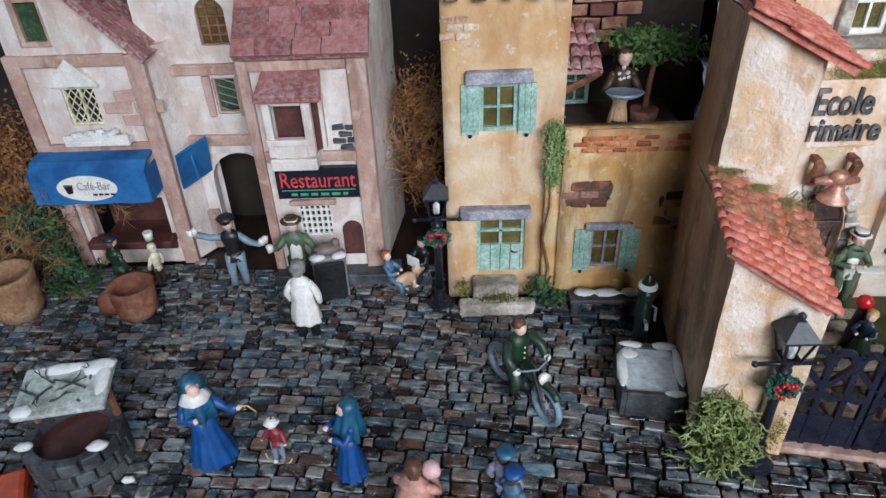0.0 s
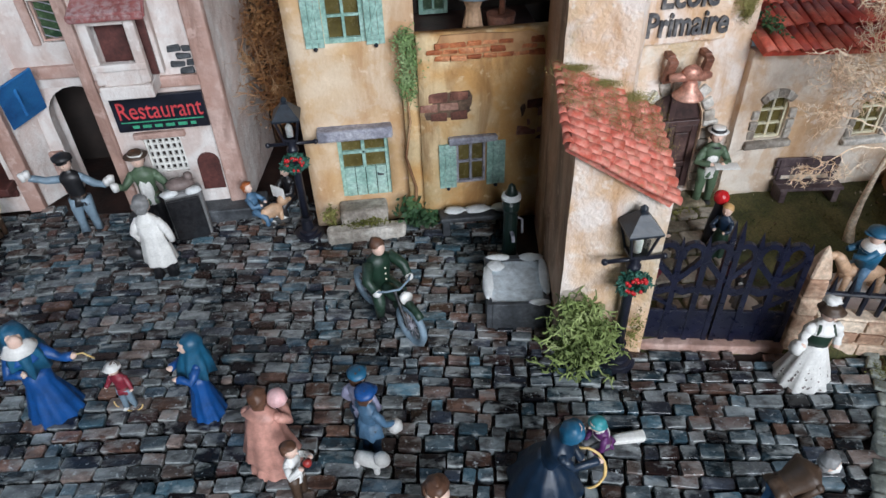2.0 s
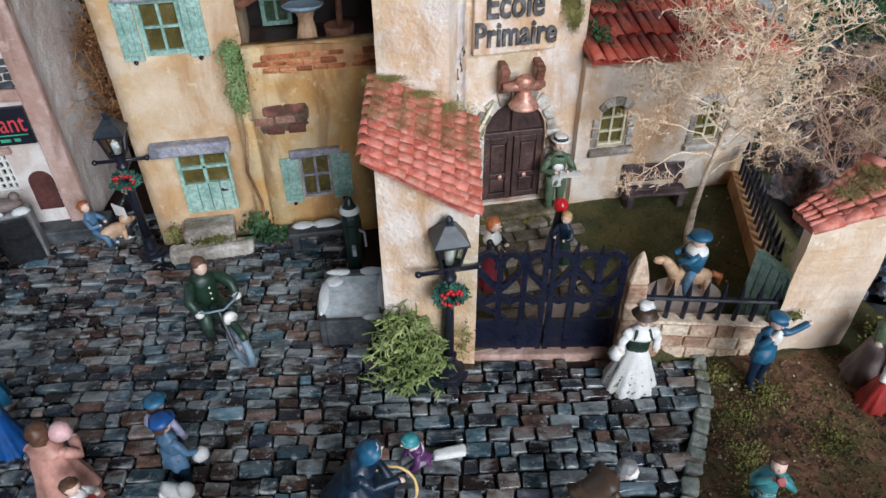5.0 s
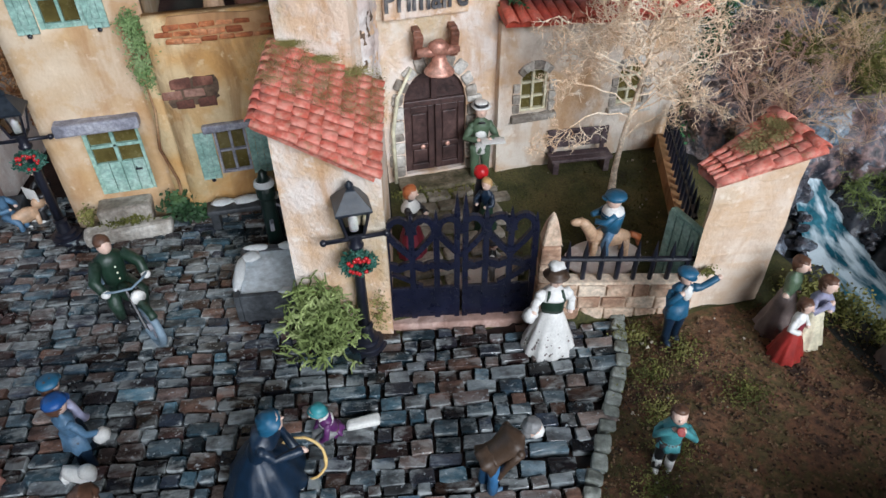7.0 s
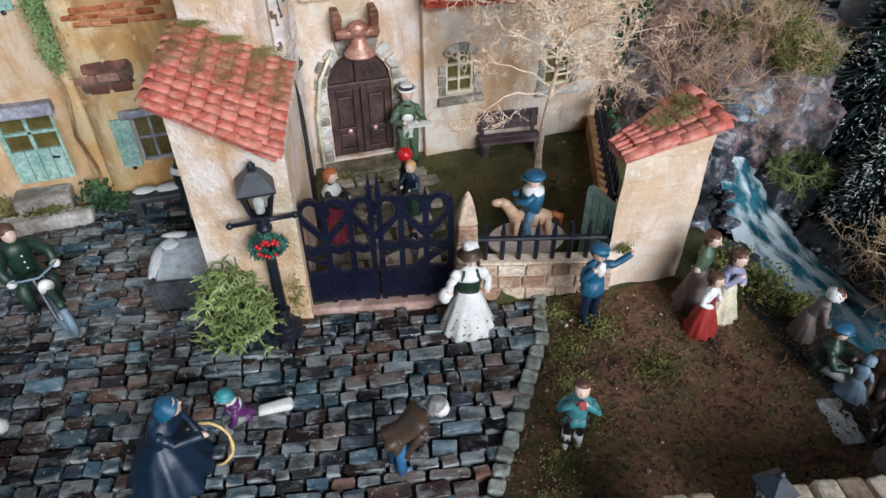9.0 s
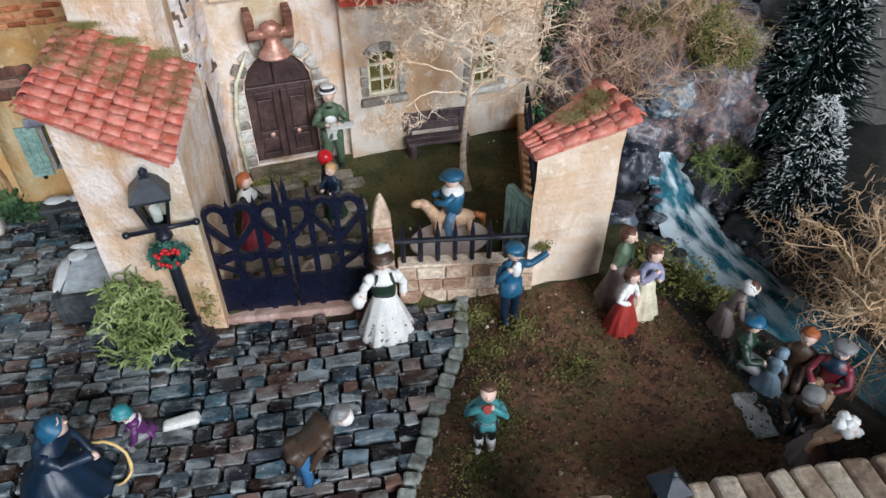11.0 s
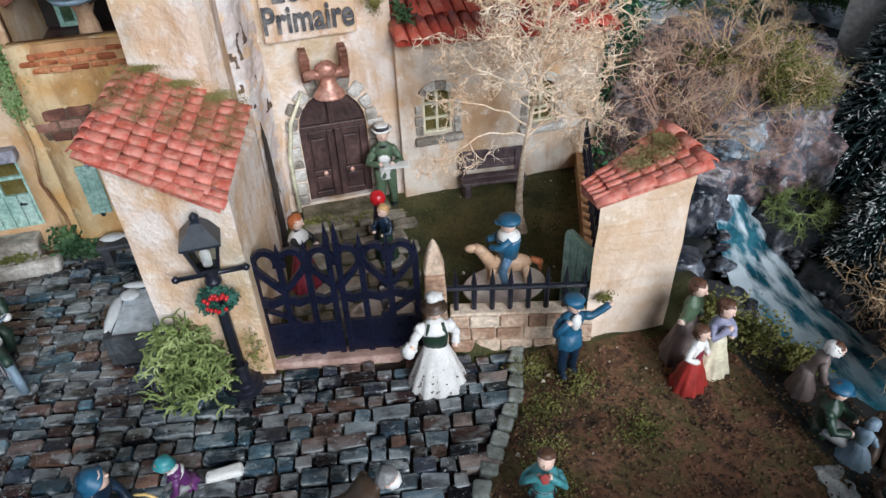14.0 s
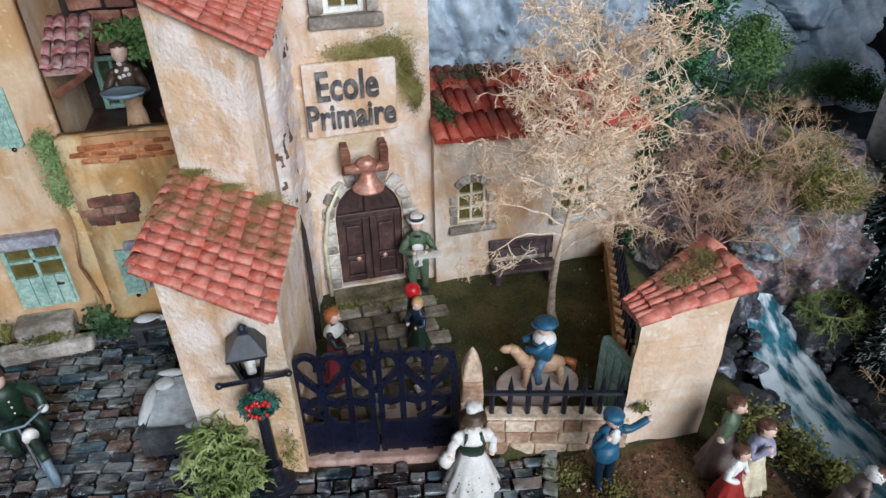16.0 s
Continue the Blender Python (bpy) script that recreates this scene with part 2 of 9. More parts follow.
M_ground = mat("mortar_earth", [(0.01, 0.006, 0.006), (0.026, 0.012, 0.009), (0.046, 0.021, 0.016)], 0.6, 40, 400, 0.8)
def stone_mat(name, hues, joined):
    """Painted stones: one hue and tone for each stone, streaked by the brush, edges dry-brushed with pale paint."""
    m = bpy.data.materials.new(name)
    m.use_nodes = True
    N, L = m.node_tree.nodes, m.node_tree.links
    bs = N["Principled BSDF"]
    tc, info, geo = N.new("ShaderNodeTexCoord"), N.new("ShaderNodeObjectInfo"), N.new("ShaderNodeNewGeometry")
    pick = geo.outputs["Random Per Island"] if joined else info.outputs["Random"]
    add = N.new("ShaderNodeVectorMath")
    add.operation = "ADD"
    L.new(tc.outputs["Object"], add.inputs[0])
    L.new(pick, add.inputs[1])

    def nz(scale, lo, hi, to0=0.0, to1=1.0, detail=5, stretch=(1, 1, 1)):
        mp = N.new("ShaderNodeMapping")
        mp.inputs["Scale"].default_value = stretch
        L.new(add.outputs[0], mp.inputs["Vector"])
        n = N.new("ShaderNodeTexNoise")
        n.inputs["Scale"].default_value, n.inputs["Detail"].default_value, n.inputs["Roughness"].default_value = scale, detail, 0.62
        L.new(mp.outputs[0], n.inputs["Vector"])
        r = N.new("ShaderNodeMapRange")
        L.new(n.outputs["Fac"], r.inputs["Value"])
        r.inputs["From Min"].default_value, r.inputs["From Max"].default_value = lo, hi
        r.inputs["To Min"].default_value, r.inputs["To Max"].default_value = to0, to1
        return n.outputs["Fac"], r.outputs[0]

    def op(kind, a, b):
        x = N.new("ShaderNodeMath")
        x.operation = kind
        for k, v in enumerate((a, b)):
            if isinstance(v, (int, float)):
                x.inputs[k].default_value = v
            else:
                L.new(v, x.inputs[k])
        return x.outputs[0]

    def mix(fac, a, b):
        x = N.new("ShaderNodeMix")
        x.data_type = "RGBA"
        L.new(fac, x.inputs[0])
        for s, v in ((6, a), (7, b)):
            if isinstance(v, tuple):
                x.inputs[s].default_value = (*v, 1)
            else:
                L.new(v, x.inputs[s])
        return x.outputs[2]
    ramp = N.new("ShaderNodeValToRGB")
    ramp.color_ramp.interpolation = "CONSTANT"
    el = ramp.color_ramp.elements
    for k, c in enumerate(hues):
        e = el[k] if k < 2 else el.new(1.0)
        e.position = k / len(hues)
        e.color = (*c, 1)
    L.new(pick, ramp.inputs[0])
    tone = op("ADD", op("MULTIPLY", op("FRACT", op("MULTIPLY", pick, 37.0), 0.0), 1.1), 0.1)
    streak, strong = nz(170, 0.36, 0.64, 0.45, 1.6, 6, (0.3, 1.0, 1.0))
    blot, blotch = nz(110, 0.36, 0.5)
    fine, specks = nz(380, 0.62, 0.68, 0.0, 0.6, 4)
    sc = N.new("ShaderNodeVectorMath")
    sc.operation = "SCALE"
    L.new(ramp.outputs[0], sc.inputs[0])
    L.new(op("MULTIPLY", tone, strong), sc.inputs["Scale"])
    part_dark = op("SUBTRACT", 1.0, op("MULTIPLY", op("SUBTRACT", 1.0, blotch), 0.62))
    col = mix(part_dark, (0.018, 0.013, 0.014), sc.outputs[0])
    em = N.new("ShaderNodeMapRange")
    L.new(geo.outputs["Pointiness"], em.inputs["Value"])
    em.inputs["From Min"].default_value, em.inputs["From Max"].default_value = 0.508, 0.59
    brush_raw, brush = nz(150, 0.48, 0.6, 0.0, 0.85, 6, (0.5, 1.0, 1.0))
    col = mix(op("MULTIPLY", em.outputs[0], brush), col, (0.4, 0.43, 0.43))
    col = mix(specks, col, (0.5, 0.55, 0.57))
    L.new(col, bs.inputs["Base Color"])
    rr = N.new("ShaderNodeMapRange")
    L.new(blot, rr.inputs["Value"])
    rr.inputs["From Min"].default_value, rr.inputs["From Max"].default_value = 0.35, 0.65
    rr.inputs["To Min"].default_value, rr.inputs["To Max"].default_value = 0.13, 0.34
    L.new(rr.outputs[0], bs.inputs["Roughness"])
    bp = N.new("ShaderNodeBump")
    bp.inputs["Strength"].default_value, bp.inputs["Distance"].default_value = 0.55, 0.0007
    L.new(op("ADD", streak, blot), bp.inputs["Height"])
    L.new(bp.outputs[0], bs.inputs["Normal"])
    return m


def plaster(name, pale, warm, stain, wash=0.8, drip=0.6, strokes=0.0, size=1.0, relief=0.5, green=0.0):
    """Hand-painted plaster: a pale coat, broad warm washes, run-down stains, chips and trowel strokes."""
    m = bpy.data.materials.new(name)
    m.use_nodes = True
    N, L = m.node_tree.nodes, m.node_tree.links
    bs = N["Principled BSDF"]
    tc = N.new("ShaderNodeTexCoord")

    def nz(scale, lo, hi, top=1.0, detail=5, stretch=(1, 1, 1), warp=0.0):
        mp = N.new("ShaderNodeMapping")
        mp.inputs["Scale"].default_value = stretch
        L.new(tc.outputs["Object"], mp.inputs["Vector"])
        n = N.new("ShaderNodeTexNoise")
        n.inputs["Scale"].default_value, n.inputs["Detail"].default_value = scale, detail
        n.inputs["Roughness"].default_value, n.inputs["Distortion"].default_value = 0.6, warp
        L.new(mp.outputs[0], n.inputs["Vector"])
        r = N.new("ShaderNodeMapRange")
        r.interpolation_type = "SMOOTHSTEP"
        L.new(n.outputs["Fac"], r.inputs["Value"])
        r.inputs["From Min"].default_value, r.inputs["From Max"].default_value = lo, hi
        r.inputs["To Max"].default_value = top
        return n.outputs["Fac"], r.outputs[0]

    def mix(fac, a, b):
        x = N.new("ShaderNodeMix")
        x.data_type = "RGBA"
        L.new(fac, x.inputs[0])
        for k, v in ((6, a), (7, b)):
            if isinstance(v, tuple):
                x.inputs[k].default_value = (*v, 1)
            else:
                L.new(v, x.inputs[k])
        return x.outputs[2]
    broad, broad_m = nz(11 * size, 0.42, 0.6, wash, 4, warp=0.6)
    run, run_m = nz(30 * size, 0.45, 0.7, drip, 6, (1.0, 1.0, 0.28), 0.6)
    mid, mid_m = nz(85, 0.42, 0.68, 0.3, 6)
    chip, chip_m = nz(120, 0.58, 0.68, 0.6, 4)
    spot, spot_m = nz(48, 0.49, 0.6, 0.6 * wash, 6, warp=0.3)
    lines, lines_m = nz(26, 0.42, 0.7, strokes, 5, (0.35, 0.35, 9.0))
    grain, grain_m = nz(520, 0.35, 0.7, 0.09, 4)
    tinge, tinge_m = nz(17, 0.5, 0.68, green, 6, (1.0, 1.0, 0.6), 0.5)
    lit = tuple(min(0.86, c * 1.1 + 0.02) for c in pale)
    col = mix(broad_m, pale, warm)
    col = mix(mid_m, col, lit)
    col = mix(spot_m, col, warm)
    col = mix(run_m, col, stain)
    col = mix(lines_m, col, warm)
    col = mix(tinge_m, col, (0.33, 0.31, 0.15))
    col = mix(chip_m, col, lit)
    col = mix(grain_m, col, stain)
    L.new(col, bs.inputs["Base Color"])
    bs.inputs["Roughness"].default_value = 0.78
    bs.inputs["Specular IOR Level"].default_value = 0.35
    hs = N.new("ShaderNodeMath")
    L.new(mid, hs.inputs[0])
    L.new(grain, hs.inputs[1])
    h2 = N.new("ShaderNodeMath")
    L.new(hs.outputs[0], h2.inputs[0])
    L.new(lines if strokes else chip, h2.inputs[1])
    bp = N.new("ShaderNodeBump")
    bp.inputs["Strength"].default_value, bp.inputs["Distance"].default_value = relief, 0.0009
    L.new(h2.outputs[0], bp.inputs["Height"])
    L.new(bp.outputs[0], bs.inputs["Normal"])
    return m


STONE_HUES = [(0.03, 0.04, 0.058), (0.17, 0.1, 0.08), (0.22, 0.17, 0.15), (0.08, 0.15, 0.19), (0.06, 0.1, 0.135), (0.15, 0.165, 0.175), (0.024, 0.023, 0.03), (0.085, 0.125, 0.15), (0.14, 0.1, 0.09), (0.045, 0.085, 0.11), (0.06, 0.034, 0.032), (0.2, 0.225, 0.235), (0.055, 0.064, 0.085), (0.14, 0.08, 0.06)]
M_cobble = stone_mat("cobble", STONE_HUES, False)
M_cobble_far = stone_mat("cobble_joined", STONE_HUES, True)
M_kerb = mat("kerbstone_grey", [(0.14, 0.15, 0.13), (0.25, 0.27, 0.24), (0.36, 0.38, 0.35)], 0.6, 90, 450, 0.8, rand=0.5)
M_ochre = plaster("ochre_plaster", (0.7, 0.56, 0.41), (0.58, 0.36, 0.17), (0.4, 0.19, 0.07), 0.9, 0.6, size=1.3)
M_ochre_dark = plaster("ochre_plaster_weathered", (0.7, 0.53, 0.31), (0.62, 0.34, 0.12), (0.3, 0.15, 0.055), 1.0, 0.8, size=1.8, relief=0.9, green=0.3)
M_cream = plaster("cream_plaster", (0.79, 0.69, 0.62), (0.69, 0.46, 0.28), (0.5, 0.27, 0.12), 0.85, 0.75, 0.0, 2.3, 1.0, 0.4)
M_pillar = plaster("trowelled_plaster", (0.78, 0.66, 0.55), (0.66, 0.43, 0.25), (0.46, 0.27, 0.15), 0.7, 0.5, 0.28, 1.8, 0.7, 0.25)
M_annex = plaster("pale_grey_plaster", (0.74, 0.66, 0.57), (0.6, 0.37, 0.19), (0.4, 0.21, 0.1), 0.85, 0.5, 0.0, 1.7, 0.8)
# browned plaster: the shade of the tower's left side is in this colour
M_shaded_side = plaster("shaded_side_plaster", (0.5, 0.33, 0.23), (0.4, 0.22, 0.13), (0.12, 0.07, 0.04), 0.8, 0.8, 0.0, 1.2)
M_yardwall = plaster("rust_wash_plaster", (0.5, 0.29, 0.14), (0.38, 0.18, 0.075), (0.15, 0.08, 0.04), 0.8, 0.7, 0.0, 1.5)
M_white = plaster("white_plaster", (0.72, 0.68, 0.65), (0.6, 0.47, 0.42), (0.4, 0.28, 0.24), 0.7, 0.5, 0.0, 2.2, 0.7)
M_pink = plaster("pink_timber", (0.55, 0.39, 0.34), (0.42, 0.25, 0.2), (0.24, 0.14, 0.11), 0.8, 0.7, 0.0, 3.0, 0.9)
M_stone = mat("pale_stone", [(0.2, 0.17, 0.14), (0.42, 0.38, 0.33), (0.58, 0.55, 0.5)], 0.75, 60, 450, 0.8, rand=0.6)
M_mossy = mat("mossy_flagstone", [(0.06, 0.06, 0.025), (0.16, 0.13, 0.08), (0.3, 0.25, 0.18)], 0.85, 70, 500, 1.0, fine=0.4)
M_sandstone = mat("sandstone", [(0.34, 0.2, 0.13), (0.55, 0.4, 0.29), (0.66, 0.54, 0.42)], 0.8, 60, 450, 0.8, rand=0.7)
M_mortar = mat("dark_mortar", [(0.05, 0.03, 0.022), (0.12, 0.075, 0.05), (0.2, 0.13, 0.085)], 0.9, 90, 500, 0.8)
M_brick = mat("brick", [(0.13, 0.05, 0.035), (0.26, 0.11, 0.075), (0.36, 0.2, 0.15)], 0.75, 70, 500, 0.8, rand=0.8)
M_brick_orange = mat("orange_brick", [(0.26, 0.07, 0.025), (0.45, 0.14, 0.05), (0.56, 0.25, 0.12)], 0.75, 70, 500, 0.8, rand=0.6)
M_tile = mat("red_roof_tile", [(0.44, 0.085, 0.05), (0.58, 0.125, 0.085), (0.66, 0.2, 0.15)], 0.6, 45, 420, 0.8, rand=0.5, fine=0.22, dust=((0.3, 0.19, 0.09), 0.3), edge=((0.74, 0.36, 0.28), 0.7))
M_tile_dark = mat("dark_roof_tile", [(0.34, 0.04, 0.025), (0.48, 0.07, 0.04), (0.55, 0.14, 0.09)], 0.6, 60, 420, 0.6, rand=0.6, fine=0.25)
M_slate = mat("purple_red_tile", [(0.2, 0.06, 0.055), (0.29, 0.09, 0.085), (0.36, 0.14, 0.135)], 0.55, 50, 420, 0.5, rand=0.9, fine=0.2, edge=((0.5, 0.42, 0.42), 0.8))
M_aqua = mat("aqua_paint", [(0.17, 0.31, 0.26), (0.27, 0.44, 0.38), (0.38, 0.54, 0.48)], 0.6, 90, 500, 0.4)
M_greywood = mat("grey_lintel", [(0.16, 0.16, 0.19), (0.28, 0.28, 0.33), (0.42, 0.42, 0.46)], 0.7, 90, 600, 0.6)
M_iron = mat("black_iron", [(0.008, 0.009, 0.014), (0.014, 0.016, 0.028)], 0.35, 90, 600, 0.15, fine=0.2)
M_navy = mat("navy_enamel", [(0.003, 0.004, 0.012), (0.006, 0.008, 0.024)], 0.3, 60, 500, 0.1, fine=0.2)
M_door = mat("dark_oak", [(0.03, 0.016, 0.015), (0.062, 0.032, 0.029), (0.11, 0.062, 0.054)], 0.5, 60, 500, 0.5)
M_bench = mat("purple_grey_wood", [(0.05, 0.03, 0.035), (0.1, 0.07, 0.075), (0.17, 0.13, 0.13)], 0.6, 60, 500, 0.5)
M_glass = mat("amber_pane", [(0.06, 0.045, 0.012), (0.12, 0.095, 0.03), (0.17, 0.14, 0.055)], 0.25, 40, 300, 0.1, fine=0.1)
M_glass_green = mat("green_pane", [(0.02, 0.05, 0.03), (0.06, 0.1, 0.05)], 0.25, 60, 300, 0.1)
M_cream_paint = paint("cream_paint", (0.66, 0.62, 0.45), 0.5)
M_white_paint = paint("white_paint", (0.75, 0.74, 0.7), 0.45, var=0.12)
M_blue = mat("blue_felt", [(0.005, 0.075, 0.24), (0.012, 0.13, 0.36), (0.02, 0.17, 0.42)], 0.85, 40, 900, 0.3, fine=0.15)
M_copper = mat("copper", [(0.3, 0.13, 0.09), (0.48, 0.23, 0.17), (0.58, 0.34, 0.27)], 0.45, 70, 500, 0.2, metal=0.4)
M_redwood = mat("reddish_wood", [(0.1, 0.04, 0.025), (0.2, 0.08, 0.05), (0.28, 0.13, 0.09)], 0.6, 70, 500, 0.4)
M_darkred = mat("dark_red_wood", [(0.05, 0.016, 0.014), (0.11, 0.035, 0.03)], 0.6, 70, 500, 0.3)
M_grass = mat("yard_turf", [(0.028, 0.026, 0.008), (0.06, 0.062, 0.018), (0.12, 0.1, 0.036)], 0.9, 30, 700, 1.0, fine=0.45)
M_dirt = mat("brown_earth", [(0.04, 0.02, 0.012), (0.15, 0.066, 0.033), (0.09, 0.068, 0.024), (0.2, 0.098, 0.052), (0.1, 0.05, 0.028)], 0.9, 40, 420, 1.5, fine=0.45, dust=((0.09, 0.06, 0.035), 0.1))
M_bank = mat("wet_bank", [(0.008, 0.01, 0.01), (0.025, 0.027, 0.025), (0.05, 0.045, 0.04)], 0.5, 30, 400, 1.0, fine=0.5)
M_moss_dry = mat("dry_moss", [(0.16, 0.12, 0.04), (0.27, 0.21, 0.08), (0.38, 0.31, 0.15)], 0.9, 80, 700, 0.8, fine=0.3)
M_moss_soft = mat("olive_moss", [(0.14, 0.12, 0.03), (0.26, 0.23, 0.07), (0.42, 0.37, 0.15)], 0.95, 70, 700, 0.8, fine=0.3)
M_moss = mat("moss", [(0.06, 0.065, 0.012), (0.15, 0.15, 0.035), (0.27, 0.25, 0.08)], 0.9, 80, 700, 1.0, fine=0.4)
M_rock = mat("grey_rock", [(0.01, 0.01, 0.017), (0.065, 0.05, 0.056), (0.22, 0.14, 0.13), (0.07, 0.085, 0.11), (0.32, 0.28, 0.285), (0.08, 0.06, 0.058)], 0.5, 48, 300, 1.4, fine=0.6, dust=((0.6, 0.6, 0.63), 0.12))
M_wetrock = mat("wet_black_rock", [(0.006, 0.009, 0.014), (0.03, 0.036, 0.048), (0.07, 0.065, 0.075), (0.16, 0.2, 0.25)], 0.3, 45, 300, 1.2, fine=0.5, dust=((0.5, 0.58, 0.64), 0.04))
M_cliff = mat("blue_grey_cliff", [(0.2, 0.28, 0.37), (0.37, 0.45, 0.53), (0.5, 0.57, 0.63), (0.63, 0.67, 0.71)], 0.55, 9, 110, 0.9, fine=0.3, edge=((0.75, 0.78, 0.8), 0.7))
M_dark = mat("near_black_matt", [(0.012, 0.009, 0.008), (0.03, 0.02, 0.016)], 0.9, 20, 200, 0.3)
M_room = paint("room_wall_paint", (0.38, 0.37, 0.36), 0.8, var=0.05)
M_table = mat("table_board", [(0.02, 0.016, 0.013), (0.05, 0.04, 0.03)], 0.6, 10, 120, 0.2)
M_grey_stone = mat("dark_grey_stone", [(0.02, 0.022, 0.026), (0.05, 0.056, 0.063), (0.1, 0.108, 0.118)], 0.55, 60, 450, 0.6, fine=0.4)
M_snow = mat("snow_flock", [(0.6, 0.62, 0.62), (0.78, 0.8, 0.8)], 0.8, 120, 900, 0.6, fine=0.1)
M_green_metal = mat("dark_green_iron", [(0.006, 0.016, 0.013), (0.014, 0.03, 0.025)], 0.35, 80, 600, 0.2)



def courses(m, width=0.013, height=0.0042, depth=0.5):
    """Adds the faint lines of rough stone courses under thin plaster."""
    nt = m.node_tree
    N, L = nt.nodes, nt.links
    bs = N["Principled BSDF"]
    tc, sp, cb, br, bp, nz, ad = [N.new("ShaderNode" + k) for k in ("TexCoord", "SeparateXYZ", "CombineXYZ", "TexBrick", "Bump", "TexNoise", "VectorMath")]
    nz.inputs["Scale"].default_value = 70
    mul = N.new("ShaderNodeVectorMath")
    mul.operation = "SCALE"
    mul.inputs["Scale"].default_value = 0.005
    L.new(tc.outputs["Object"], nz.inputs["Vector"])
    L.new(nz.outputs["Color"], mul.inputs[0])
    L.new(tc.outputs["Object"], ad.inputs[0])
    L.new(mul.outputs[0], ad.inputs[1])
    L.new(ad.outputs[0], sp.inputs[0])
    sm = N.new("ShaderNodeMath")
    L.new(sp.outputs["X"], sm.inputs[0])
    L.new(sp.outputs["Y"], sm.inputs[1])
    L.new(sm.outputs[0], cb.inputs["X"])
    L.new(sp.outputs["Z"], cb.inputs["Y"])
    L.new(cb.outputs[0], br.inputs["Vector"])
    br.inputs["Scale"].default_value = 1.0
    br.inputs["Brick Width"].default_value, br.inputs["Row Height"].default_value = width, height
    br.inputs["Mortar Size"].default_value, br.inputs["Mortar Smooth"].default_value = 0.0006, 1.0
    bp.inputs["Strength"].default_value, bp.inputs["Distance"].default_value = depth, 0.0004
    bp.invert = True
    L.new(br.outputs["Fac"], bp.inputs["Height"])
    L.new(bs.inputs["Normal"].links[0].from_socket, bp.inputs["Normal"])
    L.new(bp.outputs[0], bs.inputs["Normal"])


courses(M_pillar, 0.016, 0.0045, 0.07)
# ---- the room that closes the place ----
for nm, c in (("wall_north", (-260, 260, 240, 245, -80, 190)), ("wall_south", (-260, 260, -265, -260, -80, 190)), ("wall_west", (-265, -260, -260, 240, -80, 190)), ("wall_east", (260, 265, -260, 240, -80, 190)), ("ceiling", (-260, 260, -260, 240, 190, 195)), ("floor", (-260, 260, -260, 240, -85, -80))):
    bm = B()
    box(bm, *c)
    single(nm, bm, M_room if nm != "floor" else M_table, 0, 0, 0, label="plain painted room surface around the table", category=nm.split("_")[0], kind="structure")
bm = B()
box(bm, -90, 130, -45, 90, -80, -3.0)
single("display_table", bm, M_table, 0, 0, 0, label="dark board table that carries the whole model village", category="table", kind="structure")


# ---- ground: one sheet ----
def street_edge(y):
    """The curved kerb line between street and earth."""
    if y > 26.3:
        return 33.5
    return 33.5 - 0.41 * (26.3 - y) if y > 23.4 else 32.3 - 0.72 * (23.4 - y)


def ground_z(x, y):
    """Street at 0, a lawn that rises to the school, an earth bank beside it, a stream bed further on."""
    z = -0.25
    if x > 21 and y > 28.8 - (x - 21.7) * 0.2:
        z = 0.3 + max(0.0, min(1.0, (y - 28.0) / 12.0)) * 0.9
        if x < 43.5:
            z = max(z, min(1.2, 0.3 + (x - 30.6) * 0.6))
    edge = street_edge(y) + 0.2
    if y < 28.5 and x > edge:
        z = 0.15 + min(0.55, (x - edge) * 0.12)
    bed = 49.0 + max(0.0, 24 - y) * 0.22
    d = (x - bed) if y < 30 else 99
    if x > 42 and y < 30:
        dip = max(0.0, 1 - abs(d) / 4.5)
        z -= 3.0 * dip ** 0.7
        if x > bed + 4.5:
            z += min(3.0, (x - bed - 4.5) * 0.5)
    return z


bm = B()
nx, ny = 260, 150
gv = {}
for i in range(nx + 1):
    for j in range(ny + 1):
        x, y = -70 + 180 * i / nx, -20 + 95 * j / ny
        z = ground_z(x, y)
        if x > 28:
            z += 0.12 * noise.noise(Vector((x * 0.6, y * 0.6, 0))) + 0.06 * noise.noise(Vector((x * 2.3, y * 2.3, 3)))
        gv[i, j] = bm.verts.new((x, y, z))
for i in range(nx):
    for j in range(ny):
        f = bm.faces.new((gv[i, j], gv[i + 1, j], gv[i + 1, j + 1], gv[i, j + 1]))
        c = f.calc_center_median()
        if c.x > 44 and c.y > 28.6 - (c.x - 21.7) * 0.22:
            f.material_index = 3
        elif c.x > 21.5 and c.y > 28.6 - (c.x - 21.7) * 0.22:
            f.material_index = 1
        elif c.x > street_edge(c.y):
            f.material_index = 3 if c.x > 42.8 + 1.2 * noise.noise(Vector((c.x * 0.4, c.y * 0.4, 5))) else 2
single("ground", bm, [M_ground, M_grass, M_dirt, M_bank], 0, 0, 0, label="modelled ground of dark mortar, dull green lawn and brown earth", category="ground", kind="structure", smooth=True)


